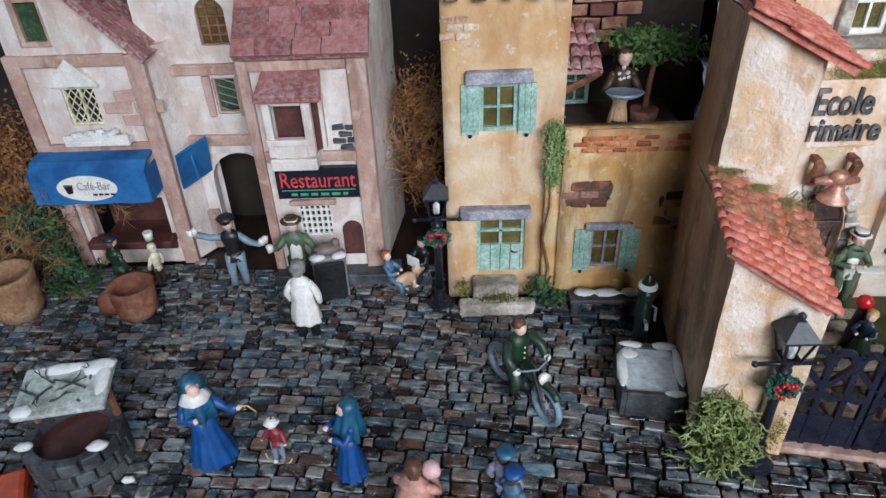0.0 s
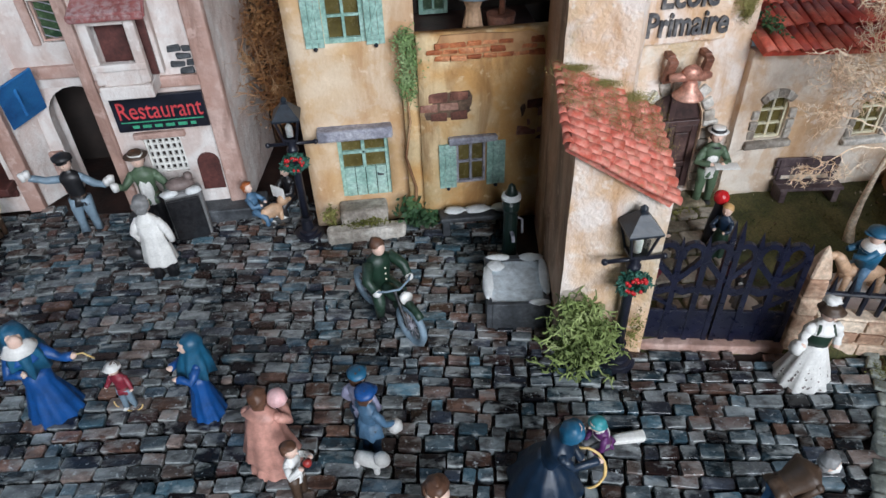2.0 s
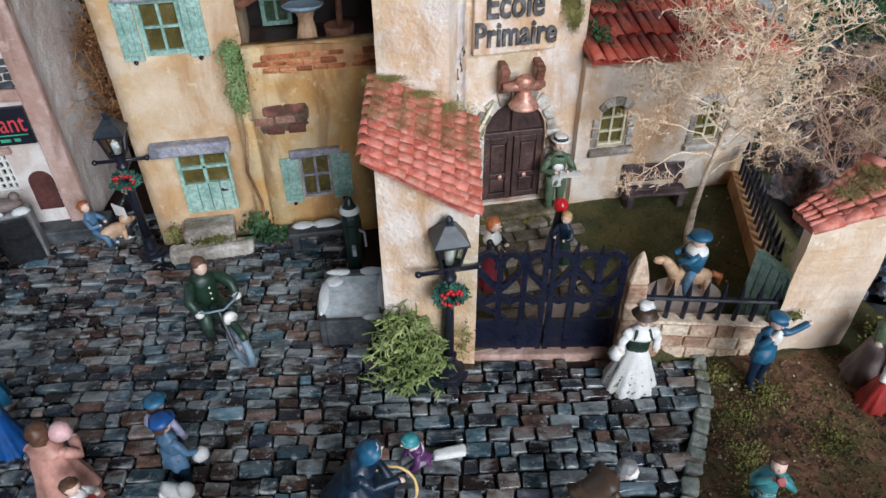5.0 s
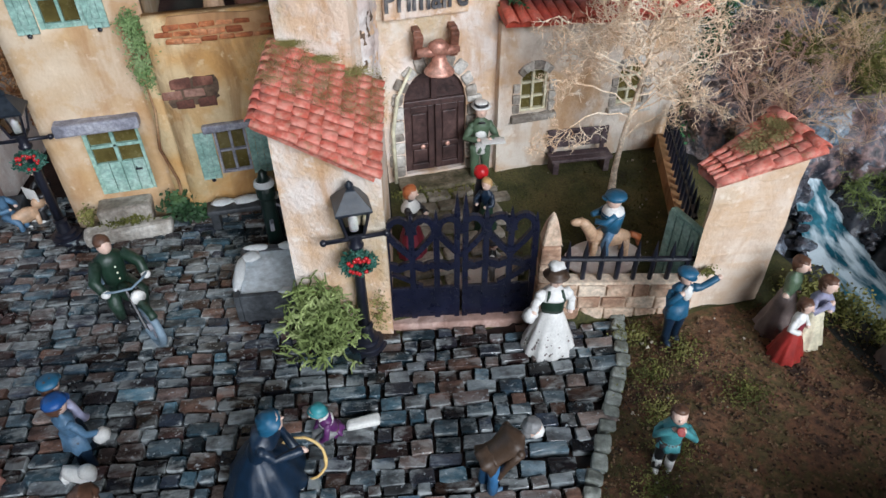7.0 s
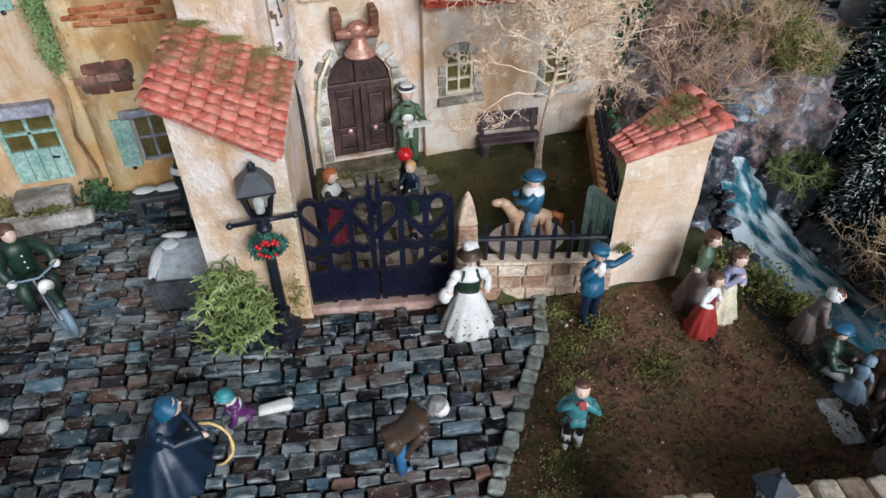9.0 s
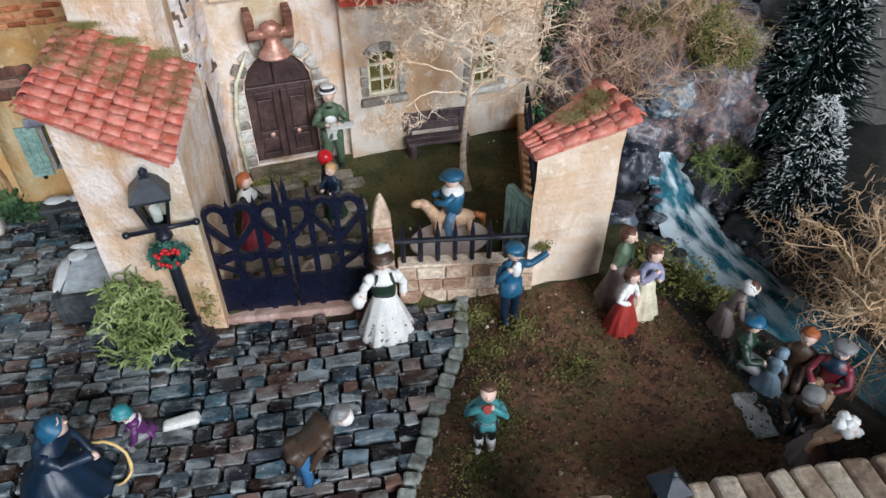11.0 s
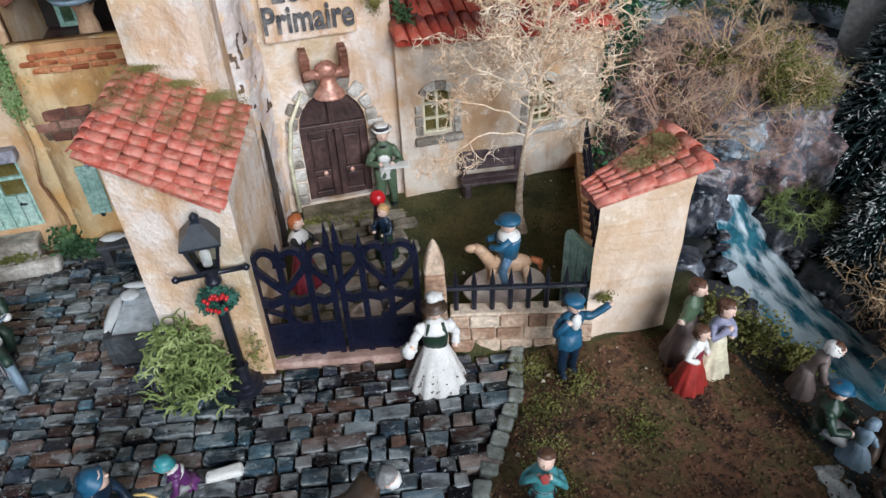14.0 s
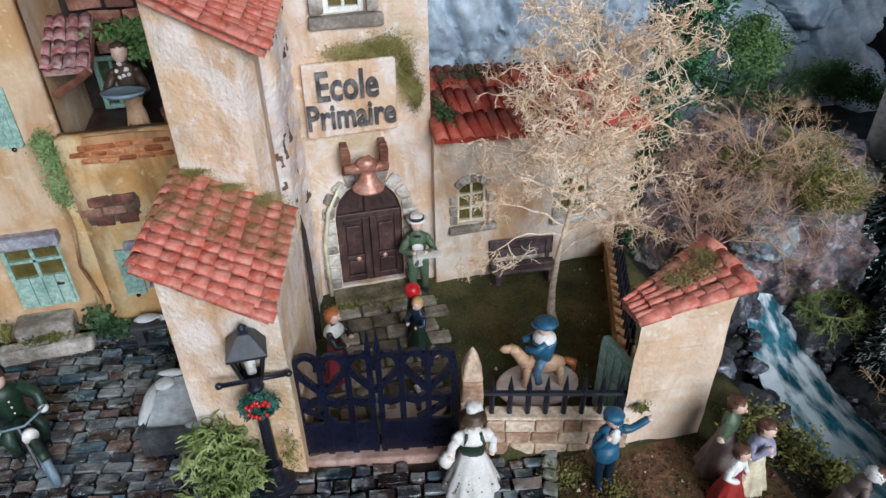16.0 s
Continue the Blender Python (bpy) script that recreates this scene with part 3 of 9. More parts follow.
# ---- roofs of curved tiles ----
def tile_mesh(length, width, mats):
    bm = B()
    rings = []
    for u, r in ((0.0, 0.46), (1.0, 0.54)):
        ring = []
        for k in range(7):
            a = math.pi * k / 6
            ring.append(bm.verts.new((u * length, math.cos(a) * r * width, math.sin(a) * r * width * 0.75 + 0.06 * u)))
        for k in range(6, -1, -1):
            a = math.pi * k / 6
            ring.append(bm.verts.new((u * length, math.cos(a) * r * width * 0.8, math.sin(a) * r * width * 0.55 + 0.06 * u)))
        rings.append(ring)
    n = len(rings[0])
    for k in range(n):
        bm.faces.new((rings[0][k], rings[0][(k + 1) % n], rings[1][(k + 1) % n], rings[1][k]))
    bm.faces.new(rings[0][::-1])
    bm.faces.new(rings[1])
    return to_mesh("roof_tile", bm, mats, True)


def tiled_roof(parent, hi_a, hi_b, lo_a, lo_b, across, down, mats, thick=0.35, under=None):
    """A roof between its high edge (hi_a, hi_b) and its low edge (lo_a, lo_b): a slab with rows of curved tiles on it."""
    hi_a, hi_b, lo_a, lo_b = [Vector(v) for v in (hi_a, hi_b, lo_a, lo_b)]
    nrm = (lo_a - hi_a).cross(hi_b - hi_a).normalized()
    if nrm.z < 0:
        nrm = -nrm
    bm = B()
    q = [hi_a, hi_b, lo_b, lo_a]
    lo = [bm.verts.new(v - nrm * thick) for v in q]
    up = [bm.verts.new(v) for v in q]
    bm.faces.new(up), bm.faces.new(lo[::-1])
    for k in range(4):
        bm.faces.new((lo[k], lo[(k + 1) % 4], up[(k + 1) % 4], up[k]))
    roof = part("roof", bm, under or mats, parent)
    span = ((hi_b - hi_a).length + (lo_b - lo_a).length) / 2 / across
    fall = ((lo_a - hi_a).length + (lo_b - hi_b).length) / 2 / down
    me = tile_mesh(fall * 1.12, span, mats)
    for i in range(across):
        s = (i + 0.5) / across
        a, b = hi_a.lerp(hi_b, s), lo_a.lerp(lo_b, s)
        ax = (b - a).normalized()
        ay = nrm.cross(ax)
        for j in range(down):
            near = (hi_a.lerp(lo_a, (j + 0.5) / down) - hi_b.lerp(lo_b, (j + 0.5) / down)).length / across / span
            p = a.lerp(b, j / down) + nrm * (0.02 + rnd.uniform(0, 0.05)) + ay * rnd.uniform(-0.04, 0.04)
            m = Matrix((ax, ay, nrm)).transposed().to_4x4() @ pose(0, 0, 0, rnd.uniform(-5, 5), rnd.uniform(-2, 3), rnd.uniform(-4, 4)) @ Matrix.Diagonal((1, near, 1, 1))
            m.translation = p
            piece("roof_tile", me, roof, m)
    return roof


def verge(roof, a, b, n, width, mats):
    """A row of lapped half-round tiles along a roof's edge."""
    a, b = Vector(a), Vector(b)
    ax = (b - a).normalized()
    ay = Vector((0, 0, 1)).cross(ax).normalized()
    me = tile_mesh((b - a).length / n * 1.1, width, mats)
    for k in range(n):
        m = Matrix((ax, ay, ax.cross(ay))).transposed().to_4x4() @ pose(0, 0, 0, rnd.uniform(-6, 6), rnd.uniform(-2, 2), rnd.uniform(-3, 3))
        m.translation = a.lerp(b, k / n) + Vector((0, 0, rnd.uniform(0.0, 0.06)))
        piece("verge_tile", me, roof, m)


def flat_tiles(parent, hi_a, hi_b, lo_a, lo_b, across, down, mats):
    """A roof of staggered flat tiles."""
    hi_a, hi_b, lo_a, lo_b = [Vector(v) for v in (hi_a, hi_b, lo_a, lo_b)]
    nrm = (lo_a - hi_a).cross(hi_b - hi_a).normalized()
    if nrm.z < 0:
        nrm = -nrm
    bm = B()
    q = [hi_a, hi_b, lo_b, lo_a]
    lo = [bm.verts.new(v - nrm * 0.5) for v in q]
    up = [bm.verts.new(v) for v in q]
    bm.faces.new(up), bm.faces.new(lo[::-1])
    for k in range(4):
        bm.faces.new((lo[k], lo[(k + 1) % 4], up[(k + 1) % 4], up[k]))
    roof = part("roof", bm, M_slate, parent)
    span = (hi_b - hi_a).length / across
    fall = (lo_a - hi_a).length / down
    meshes = []
    for w in (0.85, 1.0, 1.12):
        bm = B()
        box(bm, 0, fall * 1.12, -span * w * 0.485, span * w * 0.485, 0, 0.26, 0.07, jitter=0.03)
        meshes.append((w, to_mesh("roof_tile", bm, mats)))
    ax = (lo_a - hi_a).normalized()
    ay = nrm.cross(ax)
    if ay.dot(hi_b - hi_a) < 0:
        ay = -ay
    for j in range(down):
        s = -rnd.uniform(0, 0.5) * span
        total = (hi_b - hi_a).length
        while s < total - 0.3 * span:
            w, me = rnd.choice(meshes)
            p = hi_a.lerp(lo_a, j / down) + ay * min(max(s + span * w / 2, span * w * 0.5), total - span * w * 0.45) + nrm * 0.03
            m = Matrix((ax, ay, ax.cross(ay))).transposed().to_4x4() @ pose(0, 0, 0, rnd.uniform(-1, 1), 2.5 if ax.cross(ay).z > 0 else -2.5, rnd.uniform(-0.8, 0.8))
            m.translation = p
            piece("roof_tile", me, roof, m)
            s += span * w
    return roof


def cased_window(parent, x0, x1, z0, z1, y, bars_x, bars_z, frame_mat, pane_mat, width=0.28, deep=0.25, name="window"):
    """A window set in an opening: pane, frame and glazing bars, in the wall's own axes."""
    bm = B()
    box(bm, x0, x1, y + deep, y + deep + 0.1, z0, z1)
    win = part(name, bm, pane_mat, parent)
    bm = B()
    for c in ((x0, x0 + width, z0, z1), (x1 - width, x1, z0, z1), (x0 + width, x1 - width, z1 - width, z1), (x0 + width, x1 - width, z0, z0 + width)):
        box(bm, c[0], c[1], y - 0.02, y + deep + 0.02, c[2], c[3], 0.04)
    part("window_frame", bm, frame_mat, win)
    for k in range(1, bars_x):
        x = x0 + (x1 - x0) * k / bars_x
        bm = B()
        box(bm, x - 0.08, x + 0.08, y + 0.05, y + deep, z0 + width, z1 - width, 0.02)
        part("glazing_bar", bm, frame_mat, win)
    for k in range(1, bars_z):
        z = z0 + (z1 - z0) * k / bars_z
        bm = B()
        box(bm, x0 + width, x1 - width, y + 0.07, y + deep + 0.02, z - 0.07, z + 0.07, 0.02)
        part("glazing_bar", bm, frame_mat, win)
    return win


def shutter(parent, x0, x1, z0, z1, y, tilt=0.0):
    bm = B()
    w = x1 - x0
    for k in range(3):
        box(bm, w * k / 3 + 0.008, w * (k + 1) / 3 - 0.008, -0.14, 0.0, 0, z1 - z0, 0.015)
    box(bm, 0.05, w - 0.05, -0.19, -0.13, 0.3, 0.5, 0.02)
    box(bm, 0.05, w - 0.05, -0.19, -0.13, z1 - z0 - 0.5, z1 - z0 - 0.3, 0.02)
    bh = math.hypot(w - 0.2, z1 - z0 - 1.0)
    box(bm, -0.06, 0.06, -0.185, -0.13, -bh / 2, bh / 2, 0.02, m=Matrix.Translation((w / 2, 0, (z1 - z0) / 2)) @ pose(0, 0, 0, 0, math.degrees(math.atan2(w - 0.2, z1 - z0 - 1.0)), 0))
    sh = part("shutter", bm, M_aqua, parent, m=pose(x0 * CM, (y - 0.04) * CM, z0 * CM, 0, 0, tilt))
    bm = B()
    blob(bm, w / 2, -0.12, -0.08, 0.13, 0.13, 0.13, u=8, v=6)
    part("shutter_catch", bm, M_iron, sh)
    return sh


def bricks(parent, x0, x1, z0, z1, y, bw, bh, material, keep=1.0, depth=0.16, name="brick", seed=1, gap=0.1):
    """Bare masonry showing through the plaster: single bricks, a few left out at the rim."""
    r = random.Random(seed)
    gap *= 0.6
    alike = []
    for k in range(4):
        bm = B()
        box(bm, -bw / 2 + gap / 2, bw / 2 - gap / 2, -depth, 0.1, 0, bh - gap, 0.07, jitter=0.07)
        alike.append(to_mesh(name, bm, material))
    cx, cz, n = (x0 + x1 + bw) / 2, (z0 + z1) / 2, 22
    rim = []
    for k in range(n):
        a = 2 * math.pi * k / n
        c, sn = math.cos(a), math.sin(a)
        q = 1 / max(abs(c), abs(sn)) * r.uniform(0.86, 1.04)
        rim.append((cx + c * q * (x1 - x0 + bw) / 2 * 0.88, cz + sn * q * (z1 - z0) / 2 * 0.94))
    if material in (M_brick, M_brick_orange) and name == "brick" and bw < 1.5:
        bm = B()
        prism(bm, rim, y - depth * 0.4, y + 0.1, axis="y")
        part("mortar_bed", bm, M_mortar if material is M_brick else M_yardwall, parent)
    row = 0
    z = z0
    while z + bh <= z1 + 0.01:
        x = x0 + (bw / 2 if row % 2 else bw)
        x -= bw / 2
        while x <= x1:
            if r.random() < keep:
                m = pose(0, 0, 0, r.uniform(-5, 5), r.uniform(-3, 3), r.uniform(-4, 4)) @ Matrix.Diagonal((r.uniform(0.85, 1.04), r.uniform(0.6, 1.2), r.uniform(0.88, 1.06), 1))
                m.translation = Vector((x + bw / 2, y, z))
                piece(name, r.choice(alike), parent, m)
            x += bw
        z += bh
        row += 1


# ---- yellow house with a terrace ----
house = thing("yellow_house", 0, 0, 0, label="ochre plastered two-storey house with aqua shutters and a roof terrace", category="house")
HY, TY = 42.3, 41.2
bm = B()
slab(bm, 5.0, 12.1, 0, 23.5, 0.9, [(7.1, 9.4, 12.3, 15.3), (6.95, 10.1, 2.0, 6.4)], seed=3)
wall = part("front_wall", bm, M_ochre, house, smooth=True, m=pose(0, HY * CM, 0))
bm = B()
box(bm, 5.0, 5.9, HY + 0.9, 52, 0, 23.5)
part("side_wall", bm, M_ochre, house)
bm = B()
box(bm, 11.3, 12.1, HY + 0.9, 52, 0, 23.5)
part("side_wall", bm, M_ochre, house)
cased_window(house, 7.1, 9.4, 12.3, 15.3, HY + 0.1, 2, 2, M_aqua, M_glass)
shutter(house, 6.05, 7.1, 12.2, 15.3, HY)
shutter(house, 9.4, 10.45, 12.2, 15.3, HY)
bm = B()
box(bm, 6.3, 10.2, HY - 0.5, HY + 0.3, 15.35, 16.1, 0.12, jitter=0.06)
part("lintel", bm, M_greywood, house)
bm = B()
box(bm, 6.95, 10.1, HY + 0.45, HY + 0.6, 4.1, 6.4)
door = part("door", bm, M_glass, house)
bm = B()
for c in ((6.95, 7.2, 2, 6.4), (9.85, 10.1, 2, 6.4), (8.4, 8.62, 4.1, 6.2), (7.2, 9.85, 6.2, 6.4), (7.2, 9.85, 5.1, 5.3)):
    box(bm, c[0], c[1], HY + 0.25, HY + 0.5, c[2], c[3], 0.03)
part("door_frame", bm, M_aqua, door)
bm = B()
for k in range(4):
    box(bm, 7.2 + 0.665 * k, 7.2 + 0.665 * (k + 1) - 0.03, HY + 0.22, HY + 0.5, 2.0, 4.1, 0.04)
part("door_panel", bm, M_aqua, door)
bm = B()
tube(bm, [(9.3, HY + 0.2, 3.6), (9.3, HY + 0.0, 3.6), (9.65, HY - 0.02, 3.6)], 0.06, 6)
part("door_handle", bm, M_iron, door)
bm = B()
box(bm, 5.9, 10.4, HY - 0.75, HY + 0.3, 6.5, 7.3, 0.14, jitter=0.08)
part("lintel", bm, M_greywood, house)
for c in ((6.6, 9.6, HY - 1.5, HY, 0.0, 1.9), (5.7, 10.7, HY - 2.4, HY - 1.4, 0.0, 1.0)):
    bm = B()
    box(bm, *c, 0.25, jitter=0.12)
    part("doorstep", bm, M_stone, house)
bm = B()
slab(bm, 12.1, 20.2, 0, 12.7, 1.0, [(14.2, 16.05, 3.0, 6.0)], seed=8, rough=0.12)
part("terrace_wall", bm, M_ochre_dark, house, smooth=True, m=pose(0, TY * CM, 0))
bm = B()
slab(bm, 11.2, 12.3, 0, 10.0, 0.6, seed=2, rough=0.15)
part("buttress", bm, M_ochre_dark, house, smooth=True, m=pose(0, (TY + 0.4) * CM, 0))
cased_window(house, 14.2, 16.05, 3.0, 6.0, TY + 0.15, 2, 2, M_greywood, M_glass, 0.16)
shutter(house, 13.1, 14.18, 2.9, 6.0, TY)
shutter(house, 16.08, 17.25, 2.9, 6.0, TY)
bm = B()
box(bm, 13.7, 16.7, TY - 0.4, TY + 0.3, 6.05, 6.5, 0.1, jitter=0.05)
part("lintel", bm, M_greywood, house)
# dark floor and near-black back wall: the recess's shade put into their colour
bm = B()
box(bm, 12.2, 20.2, TY + 1.0, 52, 10.6, 11.0)
part("terrace_floor", bm, M_door, house)
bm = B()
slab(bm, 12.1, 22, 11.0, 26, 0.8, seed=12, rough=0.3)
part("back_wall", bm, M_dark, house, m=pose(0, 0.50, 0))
bricks(house, 12.6, 18.6, 11.3, 12.8, TY - 0.03, 0.9, 0.38, M_brick_orange, 0.85, depth=0.16, seed=4)
bricks(house, 12.0, 14.2, 7.6, 9.4, TY + 0.06, 1.2, 0.6, M_brick, 1.0, seed=5)
bricks(house, 17.9, 19.7, 5.6, 8.6, TY + 0.06, 1.2, 0.6, M_brick, 0.75, seed=6)
bricks(house, 4.9, 6.6, 17.4, 19.4, HY + 0.06, 0.9, 0.45, M_sandstone, 0.8, seed=7)
bricks(house, 12.6, 17.0, 14.4, 24.0, 49.6, 1.8, 0.85, M_brick, 0.95, seed=9)
for k in range(5):
    bm = B()
    box(bm, 5.3 + 1.5 * k, 6.0 + 1.5 * k, HY - 0.7, HY + 1, 20.0, 20.7, 0.08, jitter=0.05)
    part("roof_beam", bm, M_redwood, house)
tiled_roof(house, (11.9, 47.0, 17.2), (14.3, 47.0, 17.2), (11.9, 43.2, 15.6), (14.3, 43.2, 15.6), 4, 4, M_slate)
bm = B()
tube(bm, [(12.2, 43.6, 14.2), (13.5, 43.4, 14.9), (14.2, 43.3, 15.4)], 0.22, 6)
tube(bm, [(14.2, 43.3, 15.4), (14.2, 47, 17.0)], 0.2, 6)
part("roof_bracket", bm, M_redwood, house)
cased_window(house, 13.0, 14.9, 11.1, 14.3, 49.3, 2, 2, M_aqua, M_glass_green)

# ---- school: gate tower, front and annex ----
school = thing("school_building", 0, 0, 0, label="weathered plaster school with a gate tower and red tiled roofs", category="school")
# low tower front, its foot a little askew to the street
bm = B()
prism(bm, [(17.6, 29.1), (21.9, 28.15), (23.2, 34.4), (23.2, 40.4), (19.2, 40.4)], 0, 10.0)
for v in bm.verts:
    if v.co.z > 5:
        v.co.z = 12.45 - (v.co.x - 17.6) * 0.52
bmesh.ops.subdivide_edges(bm, edges=[e for e in bm.edges], cuts=8, use_grid_fill=True)
for v in bm.verts:
    v.co += Vector((0, 0.12 * noise.noise(v.co * 0.7), 0))
# left-facing faces get the plaster with shade painted in
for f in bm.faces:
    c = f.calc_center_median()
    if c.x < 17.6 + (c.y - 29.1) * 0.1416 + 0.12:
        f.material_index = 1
part("gate_tower", bm, [M_cream, M_shaded_side], school, smooth=False)
bm = B()
prism(bm, [(18.6, 35.1), (21.9, 34.32), (22.5, 35.1), (23.0, 40.4), (19.2, 40.4)], 9.5, 19.0)
for v in bm.verts:
    if v.co.z > 15:
        v.co.z = 20.6 - (v.co.x - 18.6) * 0.5
bmesh.ops.subdivide_edges(bm, edges=[e for e in bm.edges], cuts=8, use_grid_fill=True)
for v in bm.verts:
    v.co += Vector((0, 0.16 * noise.noise(v.co * 0.6), 0))
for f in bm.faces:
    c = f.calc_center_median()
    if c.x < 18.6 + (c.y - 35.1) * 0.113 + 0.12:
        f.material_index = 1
part("upper_tower", bm, [M_cream, M_shaded_side], school)
low_roof = tiled_roof(school, (18.5, 35.6, 13.1), (17.15, 28.75, 12.65), (23.2, 34.3, 10.9), (21.65, 27.65, 10.05), 10, 8, M_tile)
verge(low_roof, (17.05, 28.7, 12.62), (21.7, 27.6, 10.02), 6, 0.62, M_tile)
verge(low_roof, (18.4, 35.6, 13.1), (17.1, 28.7, 12.65), 9, 0.42, M_tile)
up_roof = tiled_roof(school, (19.4, 41.0, 21.4), (18.4, 34.6, 21.1), (24.0, 40.0, 18.9), (23.1, 33.4, 18.6), 10, 8, M_tile)
verge(up_roof, (18.35, 34.6, 21.1), (23.15, 33.4, 18.6), 6, 0.62, M_tile)
# school front with its arched door
FY = 40.3
bm = B()
slab(bm, 23.0, 31.2, 0, 26.0, 1.0, [(25.4, 29.3, 1.6, 8.6), (26.0, 28.0, 18.0, 21.2)], seed=21, rough=0.12)
part("front_wall", bm, M_cream, school, m=pose(0, FY * CM, 0))
spandrels(school, M_cream, 27.35, 3.9, 6.4, 8.6, FY + 0.02, FY + 1.0)
bm = B()
pts = [(25.4, 1.6), (29.3, 1.6)] + arch_pts(27.35, 3.9, 6.4, 8.6)
prism(bm, pts, FY + 0.35, FY + 0.6, axis="y")
sdoor = part("door", bm, M_door, school, "dark oak arched double door, shut")
for s in (-1, 1):
    def rail_box(x0, x1, z0, z1, y0, y1):
        box(bm, 27.35 + min(s * x0, s * x1), 27.35 + max(s * x0, s * x1), FY + y0, FY + y1, z0, z1, 0.05)
    bm = B()
    rail_box(0.04, 0.42, 1.7, 6.2, 0.14, 0.42)
    rail_box(1.5, 1.92, 1.7, 6.2, 0.16, 0.42)
    rail_box(0.42, 1.5, 1.7, 2.15, 0.16, 0.42)
    rail_box(0.42, 1.5, 5.75, 6.2, 0.16, 0.42)
    rail_box(0.42, 1.5, 3.25, 3.6, 0.16, 0.42)
    leaf = part("door_leaf", bm, M_door, sdoor)
    for z0, z1 in ((2.25, 3.15), (3.7, 5.65)):
        bm = B()
        rail_box(0.52, 1.4, z0, z1, 0.22, 0.4)
        part("door_panel", bm, M_door, leaf)
    bm = B()
    lathe(bm, [(0.02, 0), (0.15, 0.05), (0.15, 0.15), (0.04, 0.2)], 10, m=pose(27.35 + s * 0.8, FY + 0.17, 3.42, 90))
    part("door_knob", bm, M_copper, leaf)
bm = B()
box(bm, 25.45, 29.25, FY + 0.08, FY + 0.4, 6.2, 6.6, 0.06)
box(bm, 27.15, 27.55, FY + 0.12, FY + 0.4, 6.6, 8.4, 0.05)
part("transom", bm, M_door, sdoor)
# stones round the door
r = random.Random(5)
for s in (-1, 1):
    z = 1.5
    while z < 6.6:
        h = r.uniform(0.6, 0.95)
        w = r.uniform(0.55, 1.0)
        bm = B()
        x0 = 27.35 + s * 2.0
        box(bm, min(x0, x0 + s * w), max(x0, x0 + s * w), FY - 0.22, FY + 0.3, z, z + h - 0.08, 0.12, jitter=0.07)
        part("stone", bm, M_stone, school)
        z += h
for k in range(9):
    a = math.pi * (k + 0.5) / 9
    bm = B()
    w = r.uniform(0.6, 0.9)
    box(bm, 0, w, -0.22, 0.3, -0.36, 0.36, 0.12, jitter=0.06, m=Matrix.Translation((27.35 + 2.0 * math.cos(a), FY, 6.5 + 2.15 * math.sin(a))) @ pose(0, 0, 0, 0, -math.degrees(a), 0))
    part("stone", bm, M_stone, school)
bm = B()
tube(bm, [(24.6, FY - 0.5, 1.4), (24.6, FY - 0.45, 5.0), (25.0, FY - 0.4, 7.2), (25.9, FY - 0.35, 8.9)], [0.13, 0.13, 0.12, 0.08], 7)
part("pipe", bm, M_cream_paint, school, smooth=True)
bm = B()
box(bm, 24.8, 30.0, FY - 1.6, FY + 0.4, 0.4, 1.45, 0.15, jitter=0.1)
part("doorstep", bm, M_mossy, school)
# bell bracket: two posts leaning out of the wall, a round yoke and a flared bell
for x in (26.25, 28.35):
    bm = B()
    box(bm, x - 0.24, x + 0.24, FY - 0.95, FY - 0.5, 9.75, 11.35, 0.07, jitter=0.04, m=Matrix.Translation((x, FY, 10.5)) @ pose(0, 0, 0, 18, 0, 0) @ Matrix.Translation((-x, -FY, -10.5)))
    box(bm, x - 0.2, x + 0.2, FY - 0.8, FY + 0.2, 10.9, 11.25, 0.05)
    part("bell_post", bm, M_redwood, school)
bm = B()
tube(bm, [(26.1, FY - 1.15, 10.1), (26.8, FY - 1.25, 10.15), (27.9, FY - 1.25, 10.15), (28.5, FY - 1.15, 10.1)], [0.22, 0.3, 0.3, 0.2], 10)
blob(bm, 27.3, FY - 1.3, 10.35, 0.62, 0.42, 0.5, rough=0.15)
part("bell_yoke", bm, M_copper, school, "rusty brown yoke that carries the bell", smooth=True)
bm = B()
lathe(bm, [(0.86, 0), (0.88, 0.06), (0.78, 0.2), (0.58, 0.42), (0.45, 0.66), (0.4, 0.9), (0.28, 1.08), (0.1, 1.16)], 24, m=pose(27.3, FY - 1.35, 8.95))
part("bell", bm, M_copper, school, "small copper school bell", smooth=True)
# sign board with its letters
bm = B()
box(bm, 24.5, 29.35, FY - 0.4, FY + 0.2, 11.8, 15.75, 0.1, jitter=0.06)
board = part("sign_board", bm, M_cream, school, "plaster sign board with dark raised letters")


def letters(text, size, x, y, z, parent, material, extrude=0.1, name="lettering", bold=0.0, shear=0.0, rot=(90, 0, 0), sx=1.0):
    cu = bpy.data.curves.new(name, "FONT")
    cu.body, cu.size, cu.extrude, cu.align_x, cu.offset, cu.shear = text, size * CM, extrude * CM, "CENTER", bold * CM, shear
    cu.resolution_u = 3
    tmp = bpy.data.objects.new(name, cu)
    me = bpy.data.meshes.new_from_object(tmp)
    bpy.data.objects.remove(tmp)
    me.materials.clear()
    me.materials.append(material)
    ob = new(name, me)
    ob.parent = parent
    ob.matrix_local = pose(x * CM, y * CM, z * CM, *rot) @ Matrix.Diagonal((sx, 1, 1, 1))
    return ob


